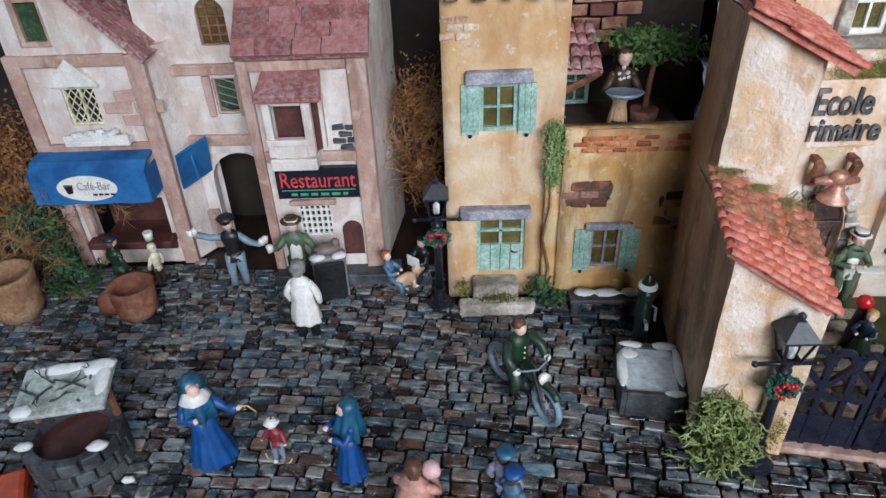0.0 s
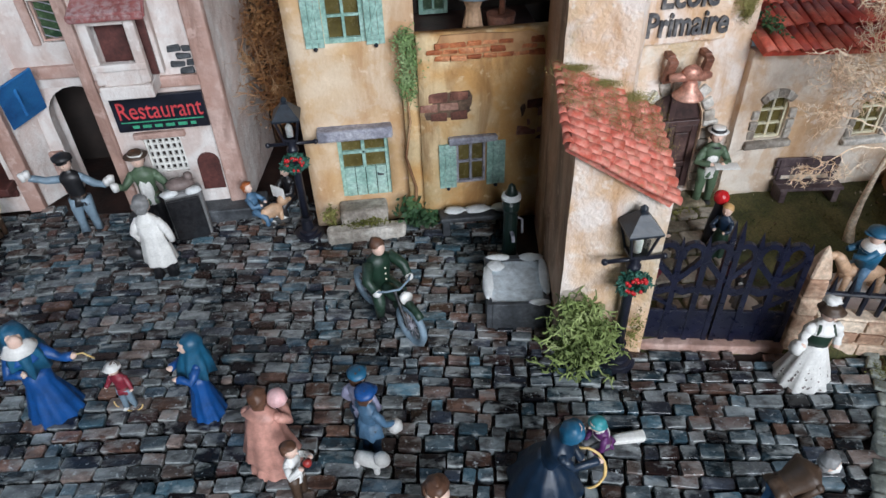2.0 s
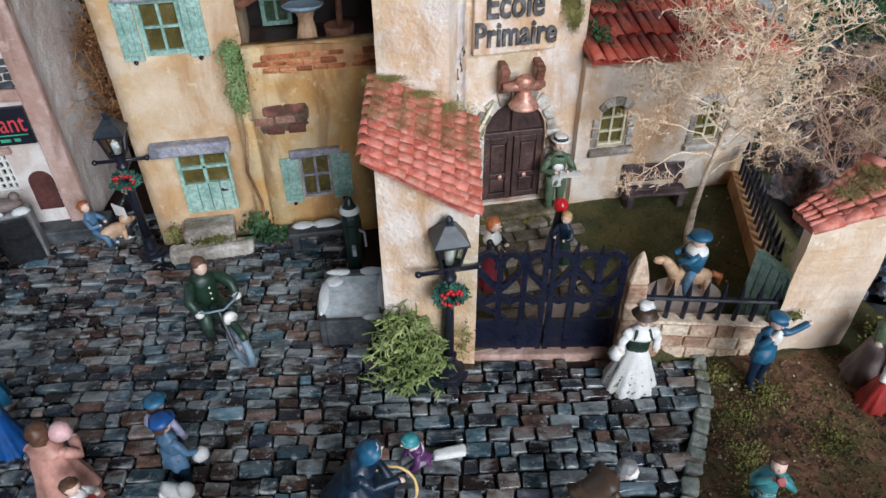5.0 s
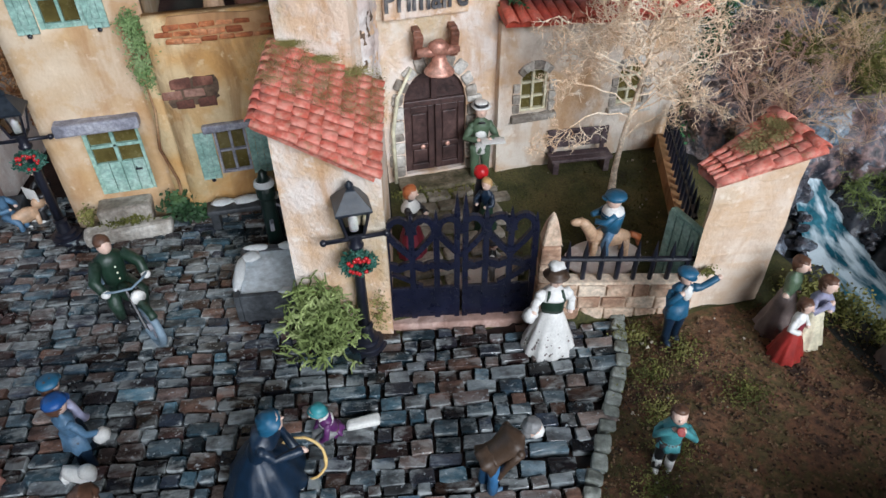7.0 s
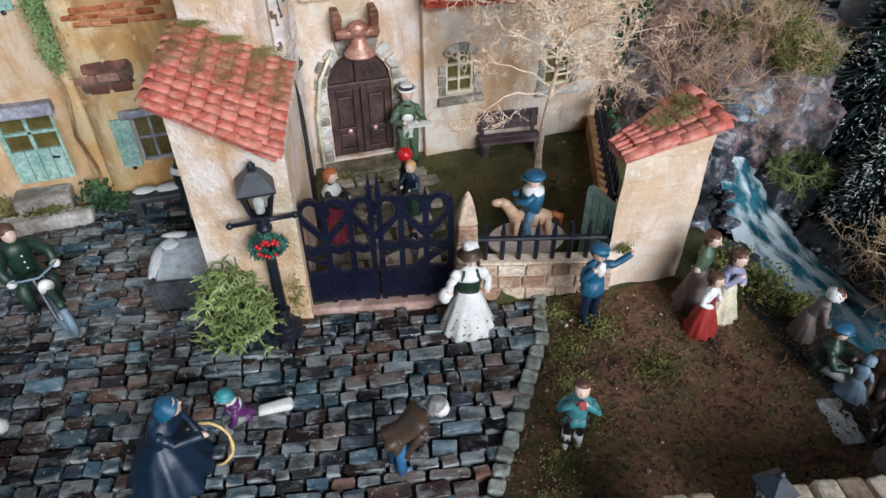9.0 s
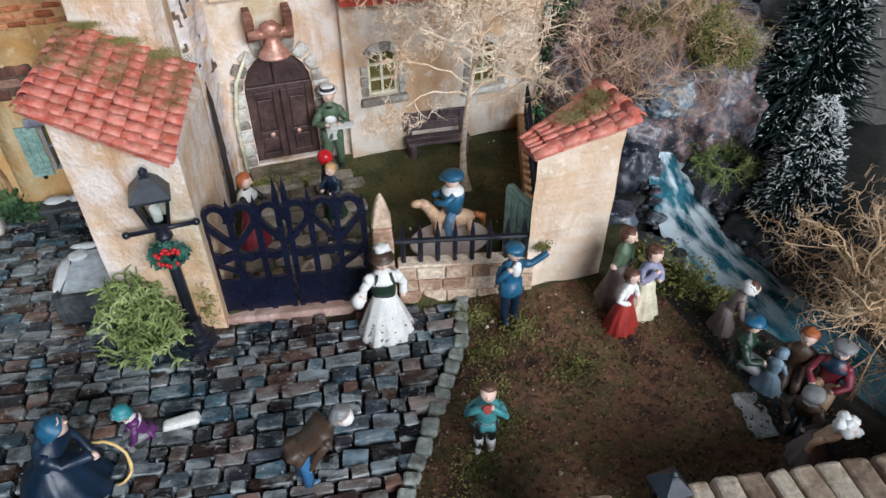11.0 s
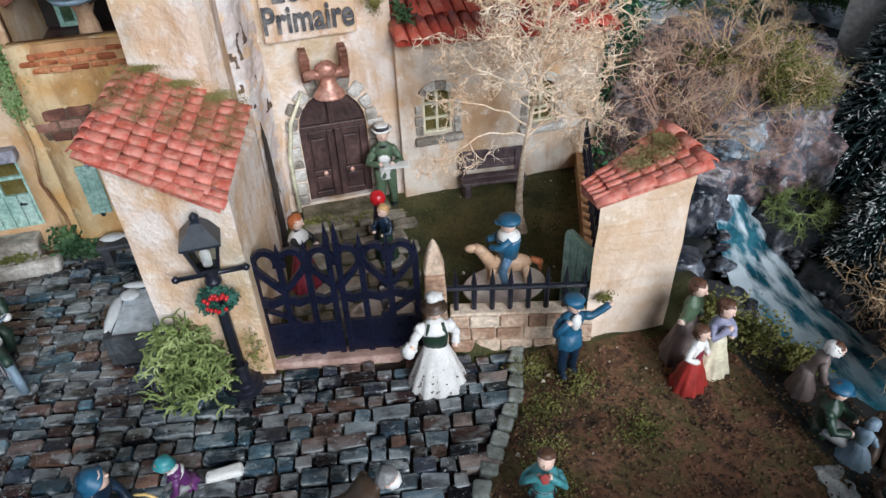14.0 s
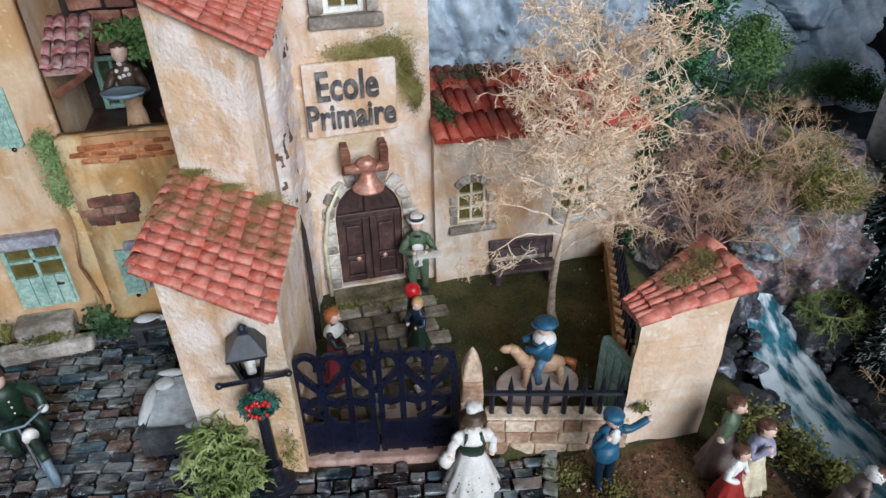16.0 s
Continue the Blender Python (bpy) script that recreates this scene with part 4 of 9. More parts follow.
M_letter = mat("letter_grey", [(0.03, 0.03, 0.035), (0.08, 0.08, 0.085), (0.2, 0.19, 0.18)], 0.5, 120, 700, 0.3)
letters("Ecole", 2.15, 26.75, FY - 0.46, 13.85, board, M_letter, 0.14, bold=0.035, sx=0.7)
letters("Primaire", 1.9, 26.85, FY - 0.46, 12.3, board, M_letter, 0.14, bold=0.035, sx=0.73)
cased_window(school, 26.0, 28.0, 18.0, 21.2, FY + 0.2, 2, 2, M_white_paint, M_glass)
for c in ((25.2, 28.9, 17.3, 18.0), (25.3, 25.95, 18.05, 21.3), (28.05, 28.7, 18.05, 21.3)):
    bm = B()
    box(bm, c[0], c[1], FY - 0.35, FY + 0.2, c[2], c[3], 0.12, jitter=0.05)
    part("window_surround", bm, M_stone, school)
# annex
AY = 39.7
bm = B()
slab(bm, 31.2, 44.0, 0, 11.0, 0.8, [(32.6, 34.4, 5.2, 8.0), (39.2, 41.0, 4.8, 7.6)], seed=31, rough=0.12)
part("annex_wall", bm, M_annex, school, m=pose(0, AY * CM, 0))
spandrels(school, M_cream, 33.5, 1.8, 7.2, 8.0, AY + 0.02, AY + 0.8)
spandrels(school, M_cream, 40.1, 1.8, 6.8, 7.6, AY + 0.02, AY + 0.8)
for cx, z0 in ((33.5, 5.2), (40.1, 4.8)):
    cased_window(school, cx - 0.9, cx + 0.9, z0, z0 + 2.8, AY + 0.2, 2, 3, M_cream_paint, M_glass, 0.16)
    for k in range(13):
        a = math.pi * k / 12 if 2 < k < 10 else None
        bm = B()
        if a is None:
            s = 1 if k <= 2 else -1
            zz = z0 + 0.7 * (k if k <= 2 else 12 - k)
            box(bm, min(s * 0.95, s * 1.4), max(s * 0.95, s * 1.4), -0.16, 0.2, zz, zz + 0.62, 0.08, jitter=0.04, m=pose(cx, AY, 0))
        else:
            box(bm, 0, 0.5, -0.16, 0.2, -0.22, 0.22, 0.08, jitter=0.04, m=Matrix.Translation((cx + 0.95 * math.cos(a), AY, z0 + 2.0 + 0.85 * math.sin(a))) @ pose(0, 0, 0, 0, -math.degrees(a), 0))
        part("stone", bm, M_stone, school)
    bm = B()
    box(bm, cx - 1.5, cx + 1.5, AY - 0.4, AY + 0.3, z0 - 0.5, z0 - 0.02, 0.1, jitter=0.05)
    part("window_sill", bm, M_stone, school)
tiled_roof(school, (31.1, 45.0, 13.2), (44.2, 45.0, 12.4), (31.1, 38.6, 11.5), (44.2, 38.6, 10.8), 20, 3, M_tile_dark)

# ---- pillar, low wall and stone post along the school yard ----
yard_pillar = thing("yard_pillar", 0, 0, 0, label="cream plastered wall pillar with a sloping red tiled cap", category="pillar")
bm = B()
prism(bm, [(36.6, 25.4), (40.6, 24.9), (39.9, 27.7), (38.6, 27.9)], -0.2, 8.0)
for v in bm.verts:
    if v.co.z > 5:
        v.co.z = 8.25 + (v.co.x - 36.8) * 0.27
bmesh.ops.subdivide_edges(bm, edges=bm.edges[:], cuts=7, use_grid_fill=True)
for v in bm.verts:
    v.co += Vector((0, 0.14 * noise.noise(v.co * 0.7), 0))
part("shaft", bm, M_pillar, yard_pillar)
cap_roof = tiled_roof(yard_pillar, (41.1, 28.5, 9.75), (40.9, 24.9, 9.75), (36.1, 26.4, 8.8), (36.3, 25.2, 8.7), 5, 6, M_tile, 0.4)
verge(cap_roof, (36.15, 25.15, 8.62), (40.95, 24.8, 9.68), 4, 0.7, M_tile)
verge(cap_roof, (41.1, 28.5, 9.8), (40.95, 24.8, 9.8), 3, 0.7, M_tile)
yard_wall = thing("yard_wall", 29.9, 27.6, 0, -15.5, label="low wall of warm sandstone blocks with black spiked railing", category="wall")
bm = B()
box(bm, 0.6, 7.4, -0.35, 0.5, -0.2, 2.4, 0.1)
part("wall_core", bm, M_sandstone, yard_wall)
r = random.Random(11)
for row in range(3):
    x = 0.6
    while x < 7.2:
        w = min(r.uniform(0.8, 1.6), 7.4 - x)
        bm = B()
        box(bm, x + 0.03, x + w - 0.03, -0.5, -0.3, 0.05 + 0.78 * row, 0.05 + 0.78 * (row + 1) - 0.06, 0.08, jitter=0.04)
        part("stone", bm, M_sandstone, yard_wall)
        x += w
rail = thing("yard_railing", 29.9, 27.6, 2.35, -15.5, label="black spiked iron railing on the low sandstone wall", category="railing")
bm = B()
tube(bm, [(0.3, 0.05, 1.35), (7.4, 0.05, 1.35)], 0.14, 8)
part("rail_bar", bm, M_iron, rail)
for k in range(8):
    bm = B()
    x = 0.9 + 0.85 * k
    tube(bm, [(x, 0.05, -0.05), (x, 0.05, 1.7), (x, 0.05, 2.5)], [0.13, 0.13, 0.01], 6)
    part("spike", bm, M_iron, rail)
stone_post = thing("stone_post", 29.85, 27.65, 0, -13, label="pointed sandstone gate post of stacked blocks", category="post")
for k in range(5):
    bm = B()
    w = 0.58 - 0.025 * k
    if k < 4:
        box(bm, -w, w, -w * 0.9, w * 0.9, 1.22 * k, 1.22 * (k + 1) - 0.06, 0.12, jitter=0.06)
    else:
        lathe(bm, [(0.68, 0), (0.64, 0.3), (0.36, 1.2), (0.08, 1.75)], 4, m=pose(0, 0, 4.85, 0, 0, 45))
        bmesh.ops.bevel(bm, geom=bm.edges[:], offset=0.08, segments=1, affect="EDGES")
    part("stone", bm, M_sandstone, stone_post)

# ---- gate ----
gate = thing("school_gate", 21.9, 29.0, 0.35, -11.3, label="closed navy iron double gate with scrolled bands and spikes", category="gate")
GW = 7.35
for s, x0 in ((0, 0.0), (1, GW / 2 + 0.05)):
    bm = B()
    box(bm, x0 + 0.1, x0 + GW / 2 - 0.1, -0.1, 0.1, 0.15, 2.15, 0.04)
    part("kick_panel", bm, M_navy, gate)
for k in range(7):
    x = 0.12 + (GW - 0.24) * k / 6
    if k == 3:
        for d in (-0.2, 0.2):
            bm = B()
            tube(bm, [(x + d, 0, 0.1), (x + d, 0, 6.8), (x + d, 0, 7.8)], [0.19, 0.19, 0.01], 4)
            part("gate_bar", bm, M_navy, gate)
        continue
    top = (6.3, 6.8, 6.9, 0, 7.1, 6.9, 6.5)[k]
    bm = B()
    tube(bm, [(x, 0, 0.1), (x, 0, top - 0.8), (x, 0, top)], [0.2, 0.2, 0.01], 4)
    part("gate_bar", bm, M_navy, gate)


def band(pts, width, parent, name, deep=0.12):
    """A flat iron band in the gate's plane along a path."""
    bm = B()
    prev = None
    pts = [Vector((p[0], 0, p[1])) for p in pts]
    for i, p in enumerate(pts):
        d = (pts[min(i + 1, len(pts) - 1)] - pts[max(i - 1, 0)]).normalized()
        n = Vector((-d.z, 0, d.x)) * width / 2
        q = [bm.verts.new(p + o) for o in (n + Vector((0, -deep, 0)), n + Vector((0, deep, 0)), -n + Vector((0, deep, 0)), -n + Vector((0, -deep, 0)))]
        if prev:
            for k in range(4):
                bm.faces.new((prev[k], prev[(k + 1) % 4], q[(k + 1) % 4], q[k]))
        else:
            bm.faces.new(q)
        prev = q
    bm.faces.new(prev[::-1])
    part(name, bm, M_navy, parent, smooth=False)


PITCH = (GW - 0.24) / 6
for c in (0.12 + PITCH, 0.12 + 3 * PITCH, 0.12 + 5 * PITCH):
    for s in (-1, 1):
        # half a heart: up from the bar, out to the next bar and curling in at the top
        pts = [(c, 4.1), (c + s * 0.42, 4.6), (c + s * 0.85, 5.15)]
        for k in range(11):
            a = math.radians(-20 + 225 * k / 10)
            rr = 0.56 - 0.12 * k / 10
            pts.append((c + s * (0.55 + math.cos(a) * rr), 5.75 + math.sin(a) * rr * 1.25))
        band(pts, 0.3, gate, "scroll")
for c in (GW * 0.25, GW * 0.75):
    band([(c - GW * 0.245 + GW * 0.49 * k / 24, 3.55 + 0.2 * abs(math.cos(k * math.pi * 3 / 24)) - 0.12) for k in range(25)], 0.42, gate, "cross_band")
band([(0.3, 3.1), (1.0, 2.7), (1.75, 2.2)], 0.16, gate, "brace")
band([(GW - 0.3, 3.3), (GW - 1.0, 2.75), (GW - 1.8, 2.2)], 0.3, gate, "brace")
bm = B()
box(bm, -0.2, GW + 0.2, -0.5, 0.4, -0.5, 0.0, 0.08, jitter=0.04)
gate_sill = single("gate_sill", bm, M_pink, 21.9, 29.0, 0.35, -11.3, label="pinkish stone sill under the school gate", category="sill", kind="structure")


# ---- street lamps ----
def street_lamp(x, y, label, size=1.0):
    lamp = thing("street_lamp", x, y, 0, label=label, category="street lamp", group="street lamps")
    bm = B()
    lathe(bm, [(1.0, 0), (1.0, 0.16), (0.84, 0.2), (0.84, 0.36), (0.62, 0.4), (0.6, 0.58), (0.4, 0.66), (0.34, 1.3), (0.4, 1.4), (0.27, 1.5)], 24)
    part("base", bm, M_iron, lamp, smooth=False)
    bm = B()
    lathe(bm, [(0.27, 1.6), (0.25, 4.5), (0.24, 6.3), (0.36, 6.4), (0.36, 6.55), (0.24, 6.65), (0.32, 6.9), (0.24, 7.1), (0.3, 7.3)], 14)
    part("pole", bm, M_iron, lamp, smooth=True)
    bm = B()
    tube(bm, [(-1.35, 0, 6.85), (1.35, 0, 6.85)], 0.11, 8)
    for s in (-1, 1):
        blob(bm, s * 1.4, 0, 6.85, 0.17, 0.17, 0.17, u=8, v=6)
    part("ladder_bar", bm, M_iron, lamp, smooth=True)
    bm = B()
    lathe(bm, [(0.5, 7.3), (0.9, 8.7)], 4, m=pose(0, 0, 0, 0, 0, 45))
    part("lantern_glass", bm, M_lampglass, lamp, "clear glass lantern panes")
    bm = B()
    for k in range(4):
        a = math.radians(45 + 90 * k)
        tube(bm, [(0.53 * math.cos(a), 0.53 * math.sin(a), 7.25), (0.95 * math.cos(a), 0.95 * math.sin(a), 8.75)], 0.075, 5)
    lathe(bm, [(0.6, 7.2), (0.6, 7.32)], 4, m=pose(0, 0, 0, 0, 0, 45))
    part("lantern_frame", bm, M_iron, lamp)
    bm = B()
    lathe(bm, [(1.1, 8.6), (1.12, 8.72), (0.3, 9.45), (0.18, 9.5)], 4, m=pose(0, 0, 0, 0, 0, 45))
    lathe(bm, [(0.1, 9.45), (0.19, 9.6), (0.19, 9.7), (0.05, 9.85)], 10)
    part("lantern_roof", bm, M_lamproof, lamp)
    bm = B()
    lathe(bm, [(0.2, 7.35), (0.22, 8.0), (0.08, 8.2)], 10)
    part("bulb", bm, M_white_paint, lamp, smooth=True)
    # wreath of green needles with red berries
    r = random.Random(int(x * 7))
    bm = B()
    for k in range(420):
        a = r.uniform(0, 2 * math.pi)
        rr = 0.6 + r.gauss(0, 0.11)
        p = Vector((rr * math.cos(a), -0.42 + r.gauss(0, 0.12), 5.75 + rr * 0.8 * math.sin(a)))
        d = Vector((r.gauss(0, 1), r.gauss(0, 1), r.gauss(0, 1))).normalized() * 0.14
        tube(bm, [p - d, p + d], [0.055, 0.03], 3)
    wr = part("wreath", bm, M_wreath, lamp, "green wreath with red berries")
    for k in range(22):
        a = math.pi * (0.1 + 0.8 * r.random()) if k < 14 else r.uniform(0, 6.28)
        bm = B()
        blob(bm, (0.45 + r.gauss(0, 0.1)) * math.cos(a), -0.68 + r.gauss(0, 0.05), 5.8 + 0.4 * math.sin(a) + r.gauss(0, 0.08), 0.1, 0.1, 0.1, u=7, v=5)
        part("berry", bm, M_berry, wr, smooth=True)
    lamp.scale = (size, size, size)
    return lamp


M_lampglass = bpy.data.materials.new("lantern_glass")
M_lampglass.use_nodes = True
bs = M_lampglass.node_tree.nodes["Principled BSDF"]
bs.inputs["Base Color"].default_value = (0.85, 0.88, 0.9, 1)
bs.inputs["Transmission Weight"].default_value, bs.inputs["Roughness"].default_value, bs.inputs["IOR"].default_value = 1.0, 0.08, 1.1
M_lamproof = mat("slate_grey_enamel", [(0.008, 0.013, 0.02), (0.018, 0.026, 0.038)], 0.4, 90, 500, 0.2)
M_wreath = mat("wreath_green", [(0.008, 0.05, 0.035), (0.02, 0.1, 0.07), (0.05, 0.16, 0.12)], 0.6, 200, 900, 0.3)
M_berry = paint("berry_red", (0.5, 0.02, 0.025), 0.3)
street_lamp(4.4, 41.4, "black iron street lamp with a wreath beside the yellow house")
street_lamp(20.5, 27.9, "black iron street lamp with a wreath beside the school gate")

# ---- restaurant ----
rest = thing("restaurant_house", 0, 0, 0, label="narrow white and pink timbered restaurant with a bay and purple-red roof", category="house")
RY = 45.0
bm = B()
slab(bm, -7.2, 0.3, 0.5, 16.4, 0.8, [(-5.2, -2.9, 3.6, 6.1)], seed=41)
part("front_wall", bm, M_white, rest, m=pose(0, RY * CM, 0))
bm = B()
slab(bm, 0, 8.0, 0.2, 22.0, 0.6, seed=44, top=lambda x: 16.4 + x * 0.85)
part("side_wall", bm, M_white, rest, m=pose(0.003, (RY + 0.8) * CM, 0, 0, 0, 82))
for x0, x1, z0, z1 in ((-0.75, 0.5, 0.3, 16.2), (-7.4, -6.7, 0.3, 16.2), (-6.7, -0.75, 9.5, 10.2), (-6.7, -0.75, 15.6, 16.2)):
    bm = B()
    box(bm, x0, x1, RY - 0.3, RY + 0.25, z0, z1, 0.1, jitter=0.07)
    part("timber", bm, M_pink, rest)
bm = B()
box(bm, -7.4, 1.6, RY - 1.3, RY + 0.6, -0.1, 1.1, 0.12, jitter=0.05)
part("plinth", bm, M_grey_stone, rest)
flat_tiles(rest, (-7.4, 51.5, 22.8), (0.7, 51.5, 22.8), (-7.4, 44.2, 16.7), (0.7, 44.2, 16.7), 4, 9, M_slate)
bm = B()
box(bm, -6.2, -0.75, RY - 0.5, RY - 0.2, 6.9, 9.2, 0.04)
sign = part("sign_board", bm, M_iron, rest, "black restaurant sign board with red letters")
M_signred = paint("sign_red", (0.62, 0.06, 0.07), 0.5)
M_signgreen = paint("sign_green", (0.05, 0.35, 0.2), 0.5)
letters("Restaurant", 1.6, -3.45, RY - 0.53, 7.75, sign, M_signred, 0.03, sx=0.72, bold=0.0)
bm = B()
box(bm, -5.9, -1.0, RY - 0.54, RY - 0.49, 7.5, 7.57)
part("sign_line", bm, M_signgreen, sign)
r = random.Random(3)
x = -5.3
while x < -1.6:
    bm = B()
    w = r.uniform(0.3, 0.7)
    box(bm, x, x + w, RY - 0.53, RY - 0.49, 7.12, 7.32)
    part("sign_bar", bm, M_signgreen, sign)
    x += w + 0.2
cased_window(rest, -5.2, -2.9, 3.6, 6.1, RY + 0.1, 6, 5, M_white_paint, M_dark, 0.14)
bm = B()
box(bm, -5.6, -2.5, RY - 0.35, RY + 0.1, 6.15, 6.6, 0.1, jitter=0.05)
part("lintel", bm, M_pink, rest)
bm = B()
prism(bm, [(-2.3, 2.1), (-0.9, 2.1)] + arch_pts(-1.6, 1.4, 4.1, 4.8, 8), RY - 0.12, RY + 0.1, axis="y")
part("door", bm, M_darkred, rest, "small dark red arched door")
# bay with its own little roof
for c in ((-5.9, -5.4, 43.2, 43.7, 9.8, 13.7), (-3.5, -2.95, 43.2, 43.7, 9.8, 13.7), (-5.4, -3.5, 43.2, 43.6, 13.15, 13.7), (-5.9, -2.95, 43.1, 45.0, 8.9, 9.7), (-5.6, -3.3, 43.25, 43.5, 9.7, 10.7), (-5.9, -2.95, 43.1, 43.7, 10.6, 11.0), (-2.9, -2.45, 44.4, 45, 9.8, 13.9), (-5.9, -5.5, 44.4, 45, 10.2, 13.9)):
    bm = B()
    box(bm, *c[:4], c[4] + 0.75, c[5] + 0.75, 0.08, jitter=0.03)
    part("bay_post", bm, M_white, rest)
bm = B()
box(bm, -5.4, -2.7, 44.2, 44.5, 10.6, 14.6)
part("bay_window", bm, M_darkred, rest)
bm = B()
q = [(-6.2, 42.7, 14.2), (-2.1, 42.7, 14.2), (-2.4, 45.0, 15.3), (-5.9, 45.0, 15.3)]
lo = [bm.verts.new(v) for v in q]
hi = [bm.verts.new((v[0], v[1], v[2] + 0.45)) for v in q]
bm.faces.new(lo[::-1]), bm.faces.new(hi)
for k in range(4):
    bm.faces.new((lo[k], lo[(k + 1) % 4], hi[(k + 1) % 4], hi[k]))
bmesh.ops.bevel(bm, geom=bm.edges[:], offset=0.12, segments=2, affect="EDGES")
part("bay_roof", bm, M_slate, rest)
bricks(rest, -2.2, -0.9, 10.2, 12.2, RY - 0.02, 0.9, 0.45, M_grey_stone, 0.85, seed=15)

# ---- cafe with its recessed neighbour ----
cafe = thing("cafe_house", 0, 0, 0, label="white and pink timbered corner cafe with blue awnings", category="house")
CY = 47.6
bm = B()
slab(bm, -22.8, -14.3, 0, 24, 0.8, [(-21.2, -15.6, 2.0, 5.6), (-20.1, -17.9, 11.3, 13.9), (-21.6, -19.6, 16.6, 19.6)], seed=51, top=lambda x: 16.2 + (-14.3 - x) * 1.1 if x > -18.5 else 26)
part("front_wall", bm, M_white, cafe, m=pose(0, CY * CM, 0))
bm = B()
slab(bm, 0, 4.2, 0, 16.2, 0.6, seed=52)
part("side_wall", bm, M_white, cafe, m=pose(-14.4 * CM, CY * CM, 0, 0, 0, 58))
for x0, x1, z0, z1 in ((-15.2, -14.1, 0, 16.1), (-23.0, -22.1, 0, 16.1), (-22.1, -15.2, 15.3, 16.1), (-22.1, -15.2, 9.2, 10.0), (-21.6, -21.1, 0, 5.6)):
    bm = B()
    box(bm, x0, x1, CY - 0.35, CY + 0.25, z0, z1, 0.1, jitter=0.07)
    part("timber", bm, M_pink, cafe)
bricks(cafe, -17.7, -15.3, 11.2, 13.9, CY - 0.02, 2.1, 0.85, M_pink, 1.0, seed=16)
cased_window(cafe, -20.1, -17.9, 11.3, 13.9, CY + 0.15, 2, 1, M_cream_paint, M_dark, 0.15)
bm = B()
for k in range(-4, 8):
    for s in (-1, 1):
        a, b = Vector((-20.1, 11.3)), Vector((-17.9, 13.9))
        x0 = -20.1 + 0.5 * k
        p, q = Vector((x0, 11.3 if s > 0 else 13.9)), Vector((x0 + 1.3 * 1.3, 13.9 if s > 0 else 11.3))
        t0 = max(0.0, (a.x - p.x) / (q.x - p.x))
        t1 = min(1.0, (b.x - p.x) / (q.x - p.x))
        if t1 > t0:
            u, w = p.lerp(q, t0), p.lerp(q, t1)
            tube(bm, [(u.x, CY + 0.12, u.y), (w.x, CY + 0.12, w.y)], 0.045, 4)
part("lattice", bm, M_cream_paint, cafe)
bm = B()
prism(bm, [(-20.6, 14.1), (-17.4, 14.1), (-17.6, 14.5), (-19.0, 15.9), (-20.4, 14.5)], CY - 0.4, CY + 0.1, axis="y")
part("window_pediment", bm, M_white_paint, cafe)
cased_window(cafe, -21.6, -19.6, 16.6, 19.6, CY + 0.2, 1, 1, M_pink, M_glass_green, 0.3)
bm = B()
box(bm, -20.6, -16.2, CY - 0.9, CY, 10.1, 10.5, 0.08)
box(bm, -20.6, -16.2, CY - 0.9, CY - 0.75, 10.5, 10.9, 0.05)
part("flower_shelf", bm, M_white_paint, cafe)
r = random.Random(4)
bm = B()
for k in range(16):
    blob(bm, r.uniform(-20.3, -17.0), CY - 0.5 + r.uniform(-0.2, 0.2), 10.75 + r.uniform(0, 0.2), 0.35, 0.3, 0.25, rough=0.3, u=7, v=5)
part("snow_on_shelf", bm, M_snow, cafe, smooth=True)
bm = B()
box(bm, -21.1, -15.4, CY - 0.25, CY + 3.0, 1.3, 2.0, 0.08)
box(bm, -21.5, -15.3, CY - 1.3, CY + 0.2, 2.0, 2.6, 0.1)
part("counter", bm, M_darkred, cafe)
bm = B()
box(bm, -21.4, -15.4, CY + 3.0, CY + 3.2, 0, 6.5)
part("interior_wall", bm, M_darkred, cafe)
# awning: a sagging cloth box over the counter
bm = B()
sec = [(0.0, 9.6), (-1.6, 9.4), (-2.3, 8.9), (-2.5, 6.6), (-2.35, 6.6), (-2.1, 8.7), (-1.5, 9.2), (0.0, 9.35)]
rows = []
for k in range(13):
    x = -23.0 + 7.9 * k / 12
    rows.append([bm.verts.new((x, CY + p[0], p[1] + 0.05 * math.sin(k * 1.7) * (p[1] < 7))) for p in sec])
for a, b in zip(rows, rows[1:]):
    for k in range(len(sec)):
        bm.faces.new((a[k], b[k], b[(k + 1) % len(sec)], a[(k + 1) % len(sec)]))
for row in (rows[0], rows[-1]):
    bm.faces.new(row)
for x in (-23.0, -15.1):
    sb = B()
    prism(sb, [(x - 0.05, CY), (x + 0.05, CY), (x + 0.05, CY - 2.42), (x - 0.05, CY - 2.42)], 6.6, 8.85)
    part("awning_side", sb, M_blue, cafe)
awn = part("awning", bm, M_blue, cafe, "blue felt awning with a white oval sign")
bm = B()
lathe(bm, [(1.0, 0), (1.0, 0.06)], 32, sx=2.05, sy=0.95, m=pose(-19.2, CY - 2.46, 7.8, 90, 0, 0))
oval = part("oval_sign", bm, M_white_paint, awn)
M_signgrey = paint("sign_grey", (0.25, 0.27, 0.33), 0.5)
letters("Café-Bar", 0.85, -18.7, CY - 2.55, 7.7, oval, M_signgrey, 0.02, sx=0.75)
bm = B()
for k in range(4):
    box(bm, -18.9 + 0.4 * k, -18.62 + 0.4 * k, CY - 2.56, CY - 2.52, 7.27, 7.41)
lathe(bm, [(0.2, 0), (0.3, 0.55), (0.33, 0.6)], 10, m=pose(-20.4, CY - 2.5, 7.5))
part("sign_bars", bm, M_iron, oval)
bm = B()
